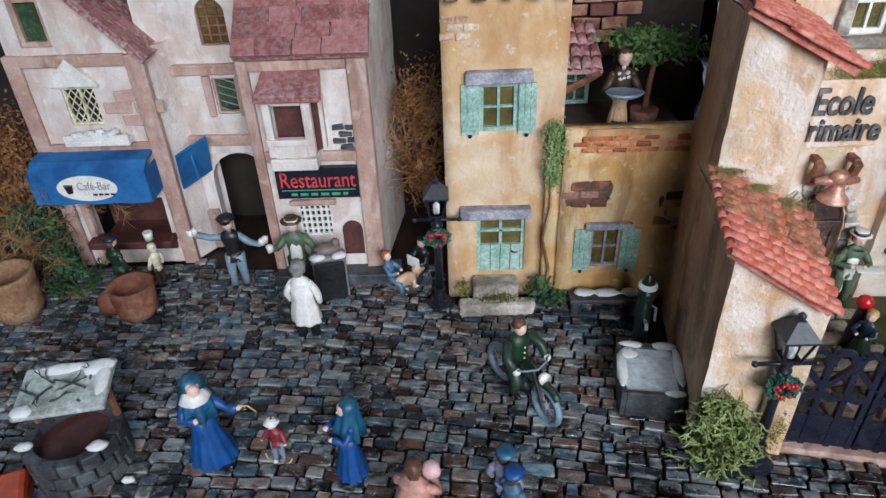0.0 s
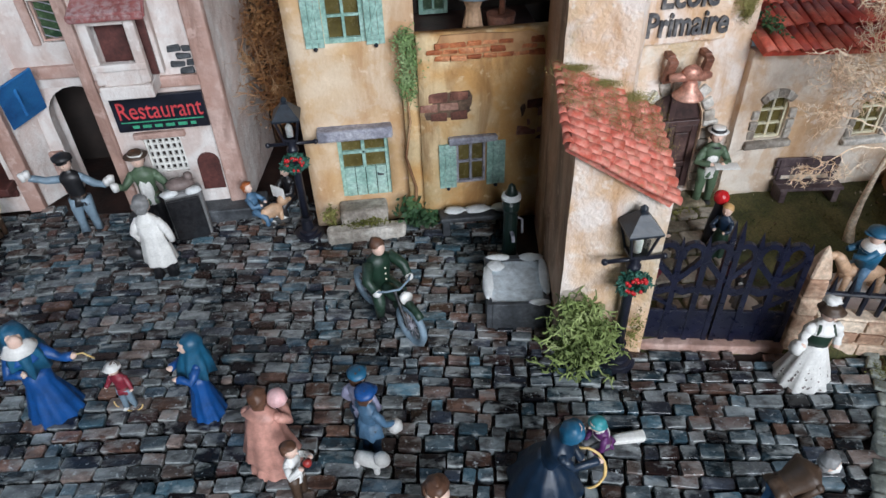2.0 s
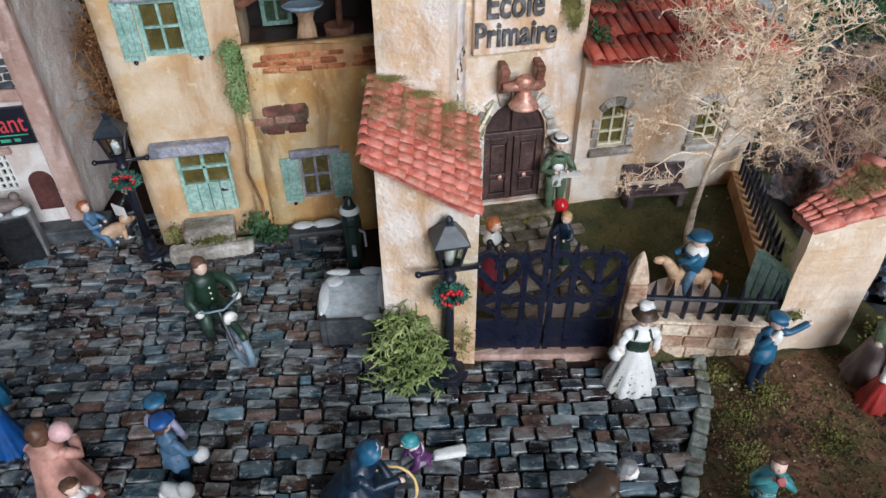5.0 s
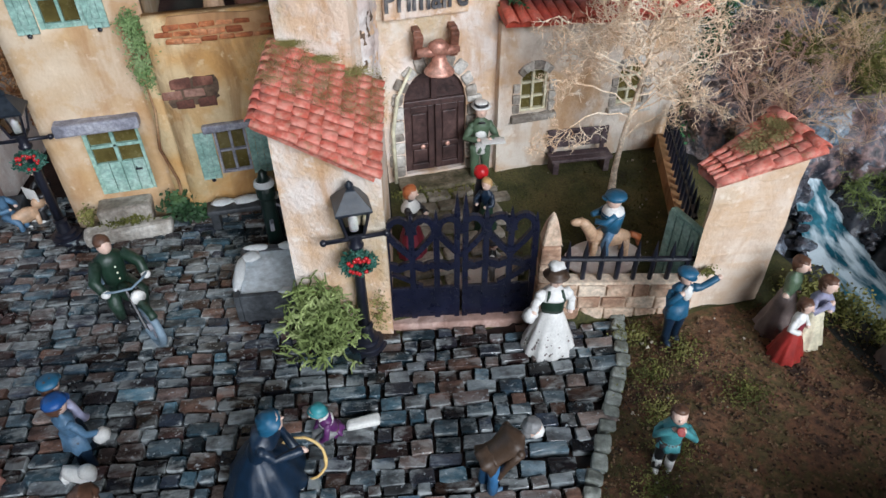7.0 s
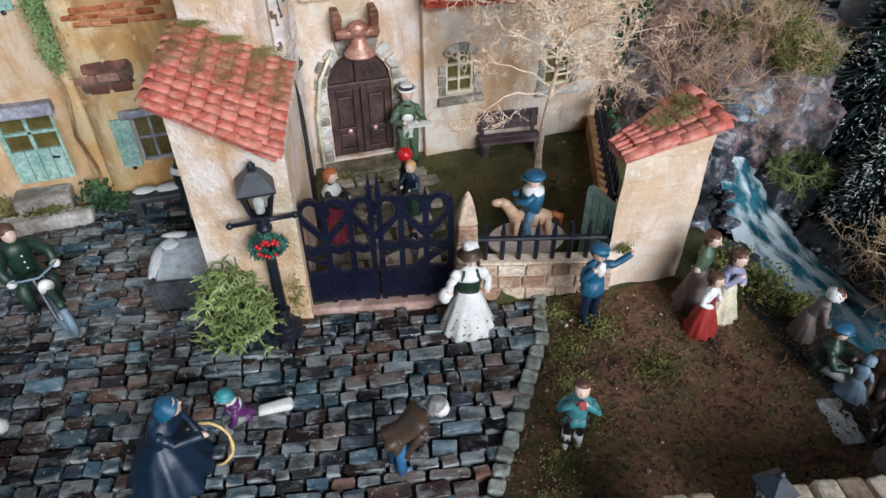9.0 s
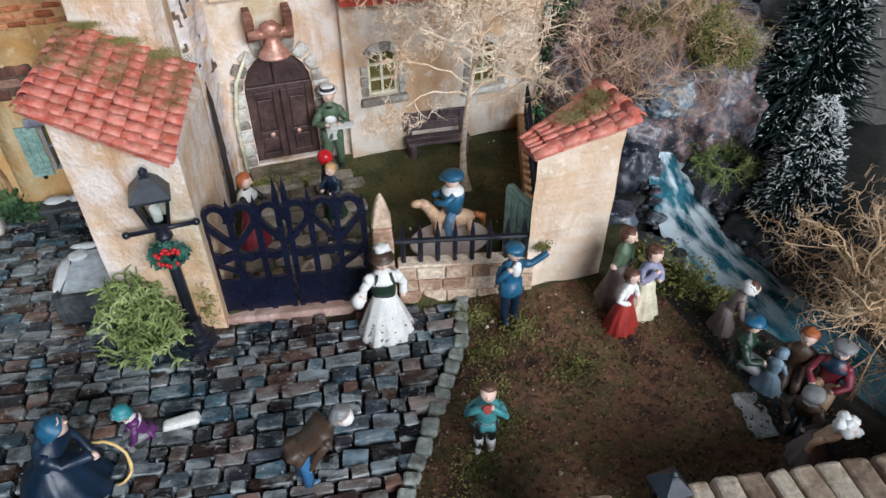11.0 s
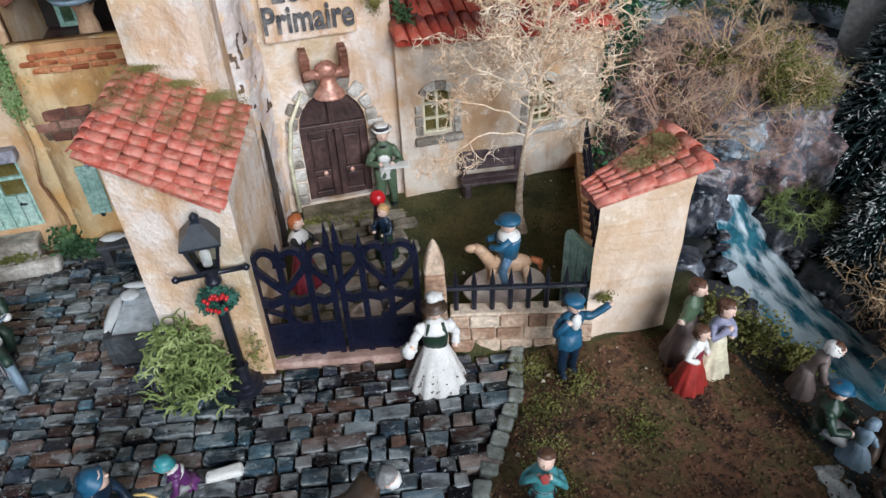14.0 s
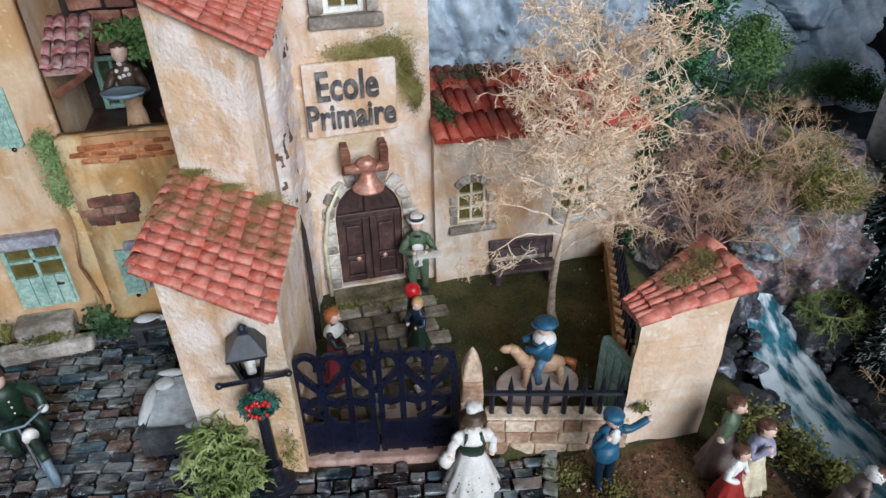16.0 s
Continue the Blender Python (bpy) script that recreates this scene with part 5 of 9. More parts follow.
tube(bm, [(-12.6, 47.4, 9.5), (-12.3, 47.0, 7.4)], 0.1, 6)
box(bm, -1.3, 1.3, -0.08, 0.08, -1.9, 1.9, 0.05, m=Matrix.Translation((-12.7, 47.9, 8.1)) @ pose(0, 0, 0, 25, -12, 50))
part("side_awning", bm, M_blue, cafe)
flat_tiles(cafe, (-18.6, 53.0, 21.3), (-18.6, 46.9, 21.3), (-13.6, 53.0, 15.9), (-13.6, 46.9, 15.9), 5, 11, M_slate)
bm = B()
lathe(bm, [(0.3, 0), (0.35, 0.65), (0.3, 0.65)], 12, m=pose(-17.0, CY - 0.9, 2.6))
part("mug", bm, M_white_paint, cafe, smooth=True)
recess = thing("arched_house", 0, 0, 0, label="white recessed house front with a dark archway and leaded windows", category="house")
EY = 49.6
bm = B()
slab(bm, -15.0, -6.6, 0, 24, 0.9, [(-12.3, -7.9, -0.1, 8.0), (-10.8, -9.2, 11.0, 13.6), (-10.9, -9.0, 15.8, 18.8)], seed=61)
part("front_wall", bm, M_white, recess, m=pose(0, EY * CM, 0))
spandrels(recess, M_white, -10.1, 4.4, 5.8, 8.0, EY + 0.02, EY + 0.9)
spandrels(recess, M_white, -9.95, 1.9, 17.9, 18.8, EY + 0.02, EY + 0.9)
cased_window(recess, -10.8, -9.2, 11.0, 13.6, EY + 0.2, 1, 1, M_pink, M_glass_green, 0.14)
bm = B()
for k in range(5):
    tube(bm, [(-10.7, EY + 0.3, 11.4 + 0.55 * k), (-9.3, EY + 0.3, 10.9 + 0.55 * k)], 0.04, 4)
part("leading", bm, M_greywood, recess)
cased_window(recess, -10.9, -9.0, 15.8, 18.8, EY + 0.25, 3, 5, M_redwood, M_glass, 0.12)
for c in ((-15, -6.7, 8.7, 9.5), (-15, -6.7, 13.9, 14.6), (-11.4, -10.85, 10.9, 13.8), (-9.15, -8.6, 10.9, 13.8), (-15, -12.4, 0, 3.4)):
    bm = B()
    box(bm, c[0], c[1], EY - 0.3, EY + 0.2, c[2], c[3], 0.1, jitter=0.06)
    part("timber", bm, M_pink, recess)
# near-black sheet in place of the shade deep in the archway
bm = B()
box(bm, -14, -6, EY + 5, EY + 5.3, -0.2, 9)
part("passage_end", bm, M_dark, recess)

# ---- dark painted backboard and crumpled cliff paper behind ----
bm = B()
box(bm, -60, 30, 62, 63, -3, 45)
box(bm, 80, 81, -10, 62, -3, 45)
single("backdrop", bm, M_dark, 0, 0, 0, label="dark painted board behind the model houses", category="backdrop", kind="structure")

# broken plaster edge down the tower's right side: a ragged strip with dark cracks
bm = B()
rim = [Vector((22.3, 36.9, 0)), Vector((22.95, 37.3, 0)), Vector((23.35, 38.3, 0)), Vector((23.5, 39.3, 0)), Vector((23.9, 40.2, 0))]
cv = {}
for i in range(17):
    for j in range(181):
        q = 4 * i / 16
        p = rim[min(3, int(q))].lerp(rim[min(3, int(q)) + 1], q - min(3, int(q))) + Vector((0, 0, 0.6 + 18.2 * j / 180))
        out = 0.14 * noise.noise(p * 0.8) + 0.08 * noise.noise(p * 2.4) + 0.07 * noise.noise(p * 5.5)
        cv[i, j] = bm.verts.new(p + Vector((0.25 + out, -0.5 * out, 0)))
for i in range(16):
    for j in range(180):
        f = bm.faces.new((cv[i, j], cv[i + 1, j], cv[i + 1, j + 1], cv[i, j + 1]))
        c = f.calc_center_median()
        crack = noise.noise(Vector((c.y * 1.6 + c.x, c.z * 0.28, 3.0)))
        f.material_index = 2 if abs(crack) < 0.045 and noise.noise(c * 0.5) > 0.1 else 1 if noise.noise(c * 1.1) > 0.18 else 0
part("broken_plaster", bm, [M_white, M_cream, M_mortar], school, smooth=True)
# raised near-black tube drawn for the shade inside a gap; nothing is cut open
bm = B()
tube(bm, [(23.4, 37.9, 8.6), (23.5, 37.6, 7.6), (23.52, 37.3, 6.0), (23.5, 37.0, 4.4), (23.5, 36.8, 2.8), (23.45, 36.6, 1.0)], [0.04, 0.11, 0.15, 0.16, 0.18, 0.2], 7)
part("crevice", bm, M_dark, school, "near-black tube standing in for the shade of a plaster crevice")

# ---- cobbles ----


cobs = []
r = random.Random(21)
y = 9.0
row = 0
while y < 55:
    h = r.uniform(0.56, 0.84)
    x = -31 + r.uniform(0, 1)
    while x < 34:
        w = r.choice((0.7, 0.8, 1.0, 1.1, 1.2, 1.3, 1.5, 1.8))
        # rows swing gently
        yy = y - 0.095 * (x + 4 + math.sqrt((x + 4) ** 2 + 60)) + 0.12 * math.sin(x * 0.5 + y)
        cx = x + w / 2
        inside = cx < street_edge(yy) - 0.35 and 9 < yy < 47.5
        if cx > 21.5 and yy > 28.2 - (cx - 21.7) * 0.21:
            inside = False
        if 17.4 < cx <= 21.6 and yy > 28.5:
            inside = False
        if cx > 29.6 and yy > 27.2 - (cx - 29.6) * 0.28:
            inside = False
        if yy > 46 and cx > -13:
            inside = False
        if cx > 4.5 and yy > 41.5 or cx < -15 and yy > 47:
            inside = False
        if inside:
            cobs.append((cx, yy, w, h))
        x += w
    y += h
bm_all = B()
near = []
proto = {}


def cobble_mesh(w, h):
    key = (round(w, 1), round(h * 10) / 10, r.randrange(4))
    if key not in proto:
        bm = B()
        # an uneven cushion: rim, shoulder, crown
        rr = random.Random(len(proto))
        rings = []
        wob = [(rr.uniform(-0.045, 0.045), rr.uniform(-0.045, 0.045)) for _ in range(8)]
        for s, z in ((1.0, -0.3), (1.0, 0.11), (0.965, 0.17), (0.85, 0.185)):
            ring = []
            for px, py in ((-0.5, -0.41), (-0.45, -0.5), (0.45, -0.5), (0.5, -0.41), (0.5, 0.41), (0.45, 0.5), (-0.45, 0.5), (-0.5, 0.41)):
                inset = 0.07 * (1 - s) / 0.15
                jx, jy = wob[len(ring)]
                ring.append(bm.verts.new((px * (w - 0.14 - inset) + jx, py * (h - 0.14 - inset) + jy, z + rr.uniform(-0.015, 0.015))))
            rings.append(ring)
        for a, b in zip(rings, rings[1:]):
            for k in range(8):
                bm.faces.new((a[k], a[(k + 1) % 8], b[(k + 1) % 8], b[k]))
        c = bm.verts.new((rr.uniform(-0.1, 0.1), rr.uniform(-0.1, 0.1), 0.19))
        for k in range(8):
            bm.faces.new((rings[3][k], rings[3][(k + 1) % 8], c))
        proto[key] = to_mesh("cobblestone", bm, M_cobble)
    return proto[key]


street = thing("cobbled_street", 0, 0, 0, label="wet-looking cobbled street of grey, blue and brown stones", category="street", kind="structure")
vs, fs = [], []
count = 0
for cx, cy, w, h in cobs:
    me = cobble_mesh(w, h)
    m = Matrix.Translation((cx, cy, r.uniform(-0.05, 0.05))) @ pose(0, 0, 0, r.uniform(-4, 4), r.uniform(-3, 3), r.uniform(-3, 3) - math.degrees(math.atan(0.095 * (1 + (cx + 4) / math.sqrt((cx + 4) ** 2 + 60)))))
    if 12 < cx < 31 and 15 < cy < 28.2 and count < 300:
        piece("cobblestone", me, street, m)
        count += 1
    else:
        o = len(vs)
        for v in me.vertices:
            vs.append(((m @ (v.co * 100)) * CM)[:])
        for p in me.polygons:
            fs.append([o + k for k in p.vertices])
me = bpy.data.meshes.new("cobbles_joined")
me.from_pydata(vs, [], fs)
me.materials.append(M_cobble_far)
ob = new("cobbles_joined", me)
ob.parent = street
tagged(ob, kind="stuff")
# kerb stones at the street's edge
kerb = thing("kerb", 0, 0, 0, label="curved kerb of squarish pale stones between street and earth", category="kerb", kind="structure")
y = 10.0
k = 0
while y < 26.6:
    bm = B()
    w = r.uniform(0.72, 0.95)
    box(bm, -0.36, 0.36, -w / 2 + 0.08, w / 2 - 0.08, -0.3, 0.3, 0.12, jitter=0.08)
    part("kerbstone", bm, M_kerb, kerb, m=pose(street_edge(y) * CM, y * CM, 0.0005, r.uniform(-4, 4), r.uniform(-4, 4), -30 + r.uniform(-6, 6)))
    y += w * 0.85

# ---- stone wall in the foreground ----
M_cap = mat("beige_capstone", [(0.18, 0.12, 0.08), (0.36, 0.27, 0.19), (0.47, 0.39, 0.3)], 0.75, 70, 450, 1.0, rand=0.6)
caps = []
for k in range(4):
    bm = B()
    box(bm, -0.45, 0.45, -1.45, 0.3, 0, 0.62, 0.13, jitter=0.1)
    caps.append(to_mesh("capstone", bm, M_cap))


def garden_wall(x, y, length, label):
    fore = thing("garden_wall", x, y, 0, -11.3, label=label, category="wall", group="garden walls")
    bm = B()
    box(bm, 0, length, -1.1, 0.1, -0.5, 3.75, 0.1)
    part("wall_core", bm, M_sandstone, fore)
    for k in range(int(length / 0.93)):
        m = pose(0.48 + 0.93 * k, 0, 3.7 + rnd.uniform(-0.06, 0.06), rnd.uniform(-2, 2), rnd.uniform(-4, 4), rnd.uniform(-4, 4)) @ Matrix.Diagonal((rnd.uniform(0.9, 1.03), 1, rnd.uniform(0.9, 1.1), 1))
        piece("capstone", caps[k % 4], fore, m)


garden_wall(35.34, 11.33, 24.2, "pale stone garden wall topped with upright capstones")
garden_wall(30.3, 12.34, 2.9, "short pale stone garden wall beside the street lamp")


# ---- rocks, stream, trees ----
M_twig = mat("straw_twig", [(0.68, 0.46, 0.29), (0.82, 0.63, 0.45), (0.88, 0.77, 0.63)], 0.75, 60, 500, 0.3)
M_twig_brown = mat("rust_twig", [(0.16, 0.07, 0.03), (0.32, 0.17, 0.08), (0.45, 0.28, 0.15)], 0.8, 40, 500, 0.3)
M_twig_rose = mat("rose_brown_twig", [(0.38, 0.2, 0.13), (0.55, 0.36, 0.27), (0.66, 0.48, 0.38)], 0.8, 40, 500, 0.3)
M_twig_dry = mat("dry_tan_twig", [(0.46, 0.28, 0.14), (0.62, 0.43, 0.26), (0.74, 0.58, 0.42)], 0.75, 50, 500, 0.3)
M_lichen = mat("green_lichen", [(0.07, 0.1, 0.025), (0.2, 0.26, 0.08), (0.4, 0.46, 0.2)], 0.8, 60, 600, 0.4)
M_ivy = mat("ivy_green", [(0.012, 0.035, 0.012), (0.03, 0.085, 0.03), (0.08, 0.15, 0.05)], 0.7, 60, 600, 0.4)
M_sprig = mat("light_green_sprig", [(0.07, 0.14, 0.04), (0.18, 0.28, 0.1), (0.32, 0.42, 0.2)], 0.7, 60, 600, 0.4)
M_fir = mat("fir_needle", [(0.002, 0.01, 0.011), (0.006, 0.022, 0.022), (0.012, 0.04, 0.036)], 0.7, 40, 500, 0.3)
M_bark = mat("pale_bark", [(0.5, 0.35, 0.22), (0.7, 0.56, 0.42), (0.8, 0.69, 0.56)], 0.8, 120, 700, 0.8)
M_speck = mat("ground_litter", [(0.07, 0.045, 0.02), (0.2, 0.14, 0.08), (0.45, 0.4, 0.32)], 0.9, 200, 900, 0.4, island=1.2)


def twigs(bm, p, d, length, rad, depth, r, spread=0.75, kids=3, droop=0.0, shrink=0.66, seg=3, bend=0.35, taper=0.62):
    """Branches that fork and fork again, each a bent tapered tube."""
    p, d = Vector(p), Vector(d).normalized()
    pts = [p]
    q = d.copy()
    for k in range(3):
        q = (q + Vector((r.gauss(0, 1), r.gauss(0, 1), r.gauss(0, 1) - droop)) * bend * 0.45).normalized()
        pts.append(pts[-1] + q * length / 3)
    tube(bm, pts, [rad, rad * 0.85, rad * 0.7, rad * 0.55], seg if depth < 3 else seg + 2, cap=False)
    if depth <= 0:
        return
    for k in range(kids):
        s = r.uniform(0.35, 1.0)
        i = min(2, int(s * 3))
        o = pts[i].lerp(pts[i + 1], s * 3 - i)
        nd = (q + Vector((r.gauss(0, 1), r.gauss(0, 1), r.gauss(0, 1) - droop)) * spread).normalized()
        twigs(bm, o, nd, length * shrink * r.uniform(0.75, 1.2), rad * taper, depth - 1, r, spread, kids, droop, shrink, seg, bend, taper)


def crag(name, cx, cy, cz, rx, ry, rz, seed, material, label, levels=5, amp=0.35, cut=-1.0):
    bm = B()
    bmesh.ops.create_icosphere(bm, subdivisions=levels, radius=1.0)
    off = Vector((seed * 3.1, seed * 1.7, seed))
    for v in bm.verts:
        n = v.co.normalized()
        d = noise.voronoi(n * 2.6 + off)[0]
        k = 1 + amp * 0.7 * noise.fractal(n * 1.6 + off, 0.9, 2.0, 4) + 0.2 * min(0.6, d[1] - d[0]) + 0.07 * noise.noise(n * 7 + off) + 0.035 * noise.noise(n * 15 - off) + 0.02 * noise.noise(n * 31 + off)
        up = n.z * rz * k
        up = up if up < 0.8 * rz else 0.8 * rz + 0.3 * (up - 0.8 * rz)
        v.co = Vector((n.x * rx * k, n.y * ry * k, max(cut * rz, up)))
    return single(name, bm, material, cx, cy, cz, label=label, category="rock", smooth=True)


crag("rock_mass", 52.3, 38.5, 1.0, 7.2, 7.0, 9.6, 2, M_rock, "craggy grey and mauve rock mass above the stream", 6)
crag("boulder", 47.0, 33.4, 0.2, 2.6, 2.4, 3.6, 5, M_wetrock, "grey boulder beside the waterfall", 5)
crag("boulder", 52.9, 30.4, -0.8, 3.2, 2.8, 3.8, 8, M_wetrock, "dark wet boulder on the stream bank", 4)
crag("boulder", 55.2, 23.5, -0.8, 3.0, 3.0, 1.8, 9, M_grey_stone, "dark wet boulder on the stream bank", 4)
crag("boulder", 55.2, 19.6, -0.8, 2.6, 2.6, 1.5, 12, M_grey_stone, "dark wet boulder on the stream bank", 4)
crag("boulder", 44.2, 29.8, -0.4, 1.8, 1.6, 1.6, 14, M_wetrock, "small grey boulder behind the yard pillar", 4)
crag("boulder", 45.0, 26.5, -0.4, 1.2, 1.5, 1.0, 15, M_grey_stone, "small dark boulder on the stream bank", 4)
# crumpled cliff behind everything
bm = B()
cv = {}
def facet(p, k, tilt):
    """Height of a broken plane: each Voronoi cell leans its own way, with a dark cleft along the rims."""
    d, q = noise.voronoi(p)
    c = q[0]
    lean = Vector((noise.noise(c * 5.3 + Vector((k, 0, 0))), noise.noise(c * 5.3 + Vector((0, k, 3))), 0))
    return tilt * lean.dot(p - c) + 0.9 * noise.noise(c * 3.1 + Vector((0, 0, k))), d[1] - d[0]


for i in range(241):
    for j in range(161):
        x, z = 26 + 64 * i / 240, -3 + 48 * j / 160
        p = Vector((x * 0.17 + 0.05 * z, z * 0.1, 4))
        w = p + 0.22 * Vector((noise.noise(p * 2.3), noise.noise(p * 2.3 + Vector((9, 0, 0))), 0)) + 0.05 * Vector((noise.noise(p * 9), noise.noise(p * 9 + Vector((9, 0, 0))), 0))
        f1, e1 = facet(w, 1.7, 5.0)
        f2, e2 = facet(w * 2.7, 8.3, 2.6)
        d = 1.5 * f1 + 0.5 * f2 + 1.3 * max(0, 0.07 - e1) / 0.07 + 0.35 * max(0, 0.06 - e2) / 0.06 + 0.12 * noise.noise(p * 17)
        cv[i, j] = bm.verts.new((x, 57.5 + d + 0.1 * z - max(0, x - 66) * 0.1, z))
for i in range(240):
    for j in range(160):
        bm.faces.new((cv[i, j], cv[i + 1, j], cv[i + 1, j + 1], cv[i, j + 1]))
single("backdrop_cliff", bm, M_cliff, 0, 0, 0, label="crumpled blue-grey painted cliff behind the school", category="backdrop", kind="structure", smooth=True)
# stream
M_stream = mat("stream_resin", [(0.006, 0.04, 0.06), (0.016, 0.1, 0.14), (0.045, 0.19, 0.25)], 0.2, 30, 300, 0.8, fine=0.3, spec=0.4)
nt = M_stream.node_tree
bs = nt.nodes["Principled BSDF"]
tc, mp, n1, rg, mx = [nt.nodes.new("ShaderNode" + k) for k in ("TexCoord", "Mapping", "TexNoise", "MapRange", "Mix")]
mx.data_type = "RGBA"
mp.inputs["Scale"].default_value = (1.0, 0.28, 0.5)
n1.inputs["Scale"].default_value, n1.inputs["Detail"].default_value = 160, 7
rg.inputs["From Min"].default_value, rg.inputs["From Max"].default_value = 0.41, 0.58
nt.links.new(tc.outputs["Object"], mp.inputs["Vector"])
nt.links.new(mp.outputs[0], n1.inputs["Vector"])
nt.links.new(n1.outputs["Fac"], rg.inputs["Value"])
# white water on the fall, clearer pools further down
sp, rise, foam = [nt.nodes.new("ShaderNode" + k) for k in ("SeparateXYZ", "MapRange", "Math")]
foam.operation = "MULTIPLY"
rise.inputs["From Min"].default_value, rise.inputs["From Max"].default_value = 0.19, 0.29
rise.inputs["To Min"].default_value = 0.12
nt.links.new(tc.outputs["Object"], sp.inputs[0])
nt.links.new(sp.outputs["Y"], rise.inputs["Value"])
nt.links.new(rg.outputs[0], foam.inputs[0])
nt.links.new(rise.outputs[0], foam.inputs[1])
nt.links.new(foam.outputs[0], mx.inputs[0])
nt.links.new(bs.inputs["Base Color"].links[0].from_socket, mx.inputs[6])
mx.inputs[7].default_value = (0.7, 0.8, 0.85, 1)
nt.links.new(mx.outputs[2], bs.inputs["Base Color"])
bm = B()
path = [(49.6, 33.0, 3.2, 1.2), (49.3, 31.4, 1.7, 1.5), (49.0, 29.6, 0.4, 1.7), (48.7, 27.6, -0.45, 1.9), (48.7, 25.4, -0.85, 2.1), (49.0, 22.8, -1.1, 2.3), (49.8, 20.0, -1.25, 2.5), (50.6, 16.5, -1.45, 2.6), (51.6, 13.0, -1.5, 2.8), (53, 8.0, -1.55, 3.0), (55, 0, -1.6, 3.2)]
rows = []
for a, b in zip(path, path[1:]):
    for k in range(8):
        s = k / 8
        q = [u + (w - u) * s for u, w in zip(a, b)]
        row = []
        for c in range(13):
            u = c / 6 - 1
            x, y = q[0] + u * q[3], q[1] - 0.25 * u
            z = q[2] + 0.22 * noise.noise(Vector((x * 1.2, y * 0.5, 0))) + 0.08 * noise.noise(Vector((x * 4, y * 2.5, 0))) + 0.25 * (1 - u * u) - 0.1
            row.append(bm.verts.new((x, y, z)))
        rows.append(row)
for a, b in zip(rows, rows[1:]):
    for k in range(12):
        bm.faces.new((a[k], a[k + 1], b[k + 1], b[k]))
single("stream", bm, M_stream, 0, 0, 0, label="clear resin stream with white water falling from the rocks", category="water", kind="structure", smooth=True)

M_spray = mat("spray_flecked_rock", [(0.03, 0.045, 0.065), (0.14, 0.19, 0.24), (0.45, 0.52, 0.57)], 0.3, 60, 420, 1.4, fine=0.5, dust=((0.75, 0.8, 0.83), 0.5))
crag("boulder", 48.9, 32.9, 5.6, 1.7, 1.4, 1.3, 27, M_spray, "boulder whitened by spray at the head of the stream", 5)
# pebbles and wet stones along both banks
r = random.Random(55)
verts, faces = [], []
for k in range(230):
    i = r.randrange(len(path) - 2)
    q = [u + (w - u) * r.random() for u, w in zip(path[i], path[i + 1])]
    side = r.choice((-1, 1))
    x, y = q[0] + side * q[3] * r.uniform(1.0, 1.45), q[1] + r.uniform(-0.4, 0.4)
    bm = B()
    bmesh.ops.create_icosphere(bm, subdivisions=2, radius=1.0)
    size = r.uniform(0.12, 0.5)
    off = Vector((k, 0, 0))
    o = len(verts)
    for v in bm.verts:
        g = v.co * (1 + 0.5 * noise.noise(v.co * 1.4 + off)) * size
        verts.append(((Vector((x, y, q[2] + 0.05)) + Vector((g.x * 1.2, g.y, g.z * 0.7))) * CM)[:])
    bm.verts.index_update()
    faces += [[o + v.index for v in f.verts] for f in bm.faces]
    bm.free()
me = bpy.data.meshes.new("stream_stones")
me.from_pydata(verts, [], faces)
me.materials.append(M_wetrock)
tagged(new("stream_stones", me), "small wet stones along both banks of the stream", "stones", kind="stuff")

# bare tree in the yard
tree = thing("bare_tree", 36.8, 33.9, 1.15, label="bare yellowish model tree with dense fine twigs in the yard", category="tree")
r = random.Random(31)
bm = B()
trunk = [(0, 0, -0.3), (-0.3, 0.0, 1.2), (-0.4, -0.1, 2.9), (-0.3, -0.2, 5.2), (0.15, -0.4, 9.0), (0.5, -0.6, 12.6), (0.8, -0.8, 16.2)]
tube(bm, trunk, [0.36, 0.24, 0.18, 0.14, 0.11, 0.08, 0.04], 9)
part("trunk", bm, M_bark, tree, smooth=True)
bm = B()
# limbs arch outwards and carry sprays of curly twigs on their outer half
limbs = [(4.9, -10, 3.6, 3.4, 1.4), (6.3, 192, 5.6, 3.4, 4.2), (6.2, 15, 4.2, 3.2, 1.2), (6.9, 165, 4.8, 3.6, 2.0), (6.6, -40, 4.4, 3.4, 2.6)]
for k in range(36):
    limbs.append((7.6 + 0.235 * k, k * 137.5, 5.0 - 0.055 * k + r.uniform(-0.6, 0.6), 2.6 + r.uniform(-0.6, 1.4), 0.6))
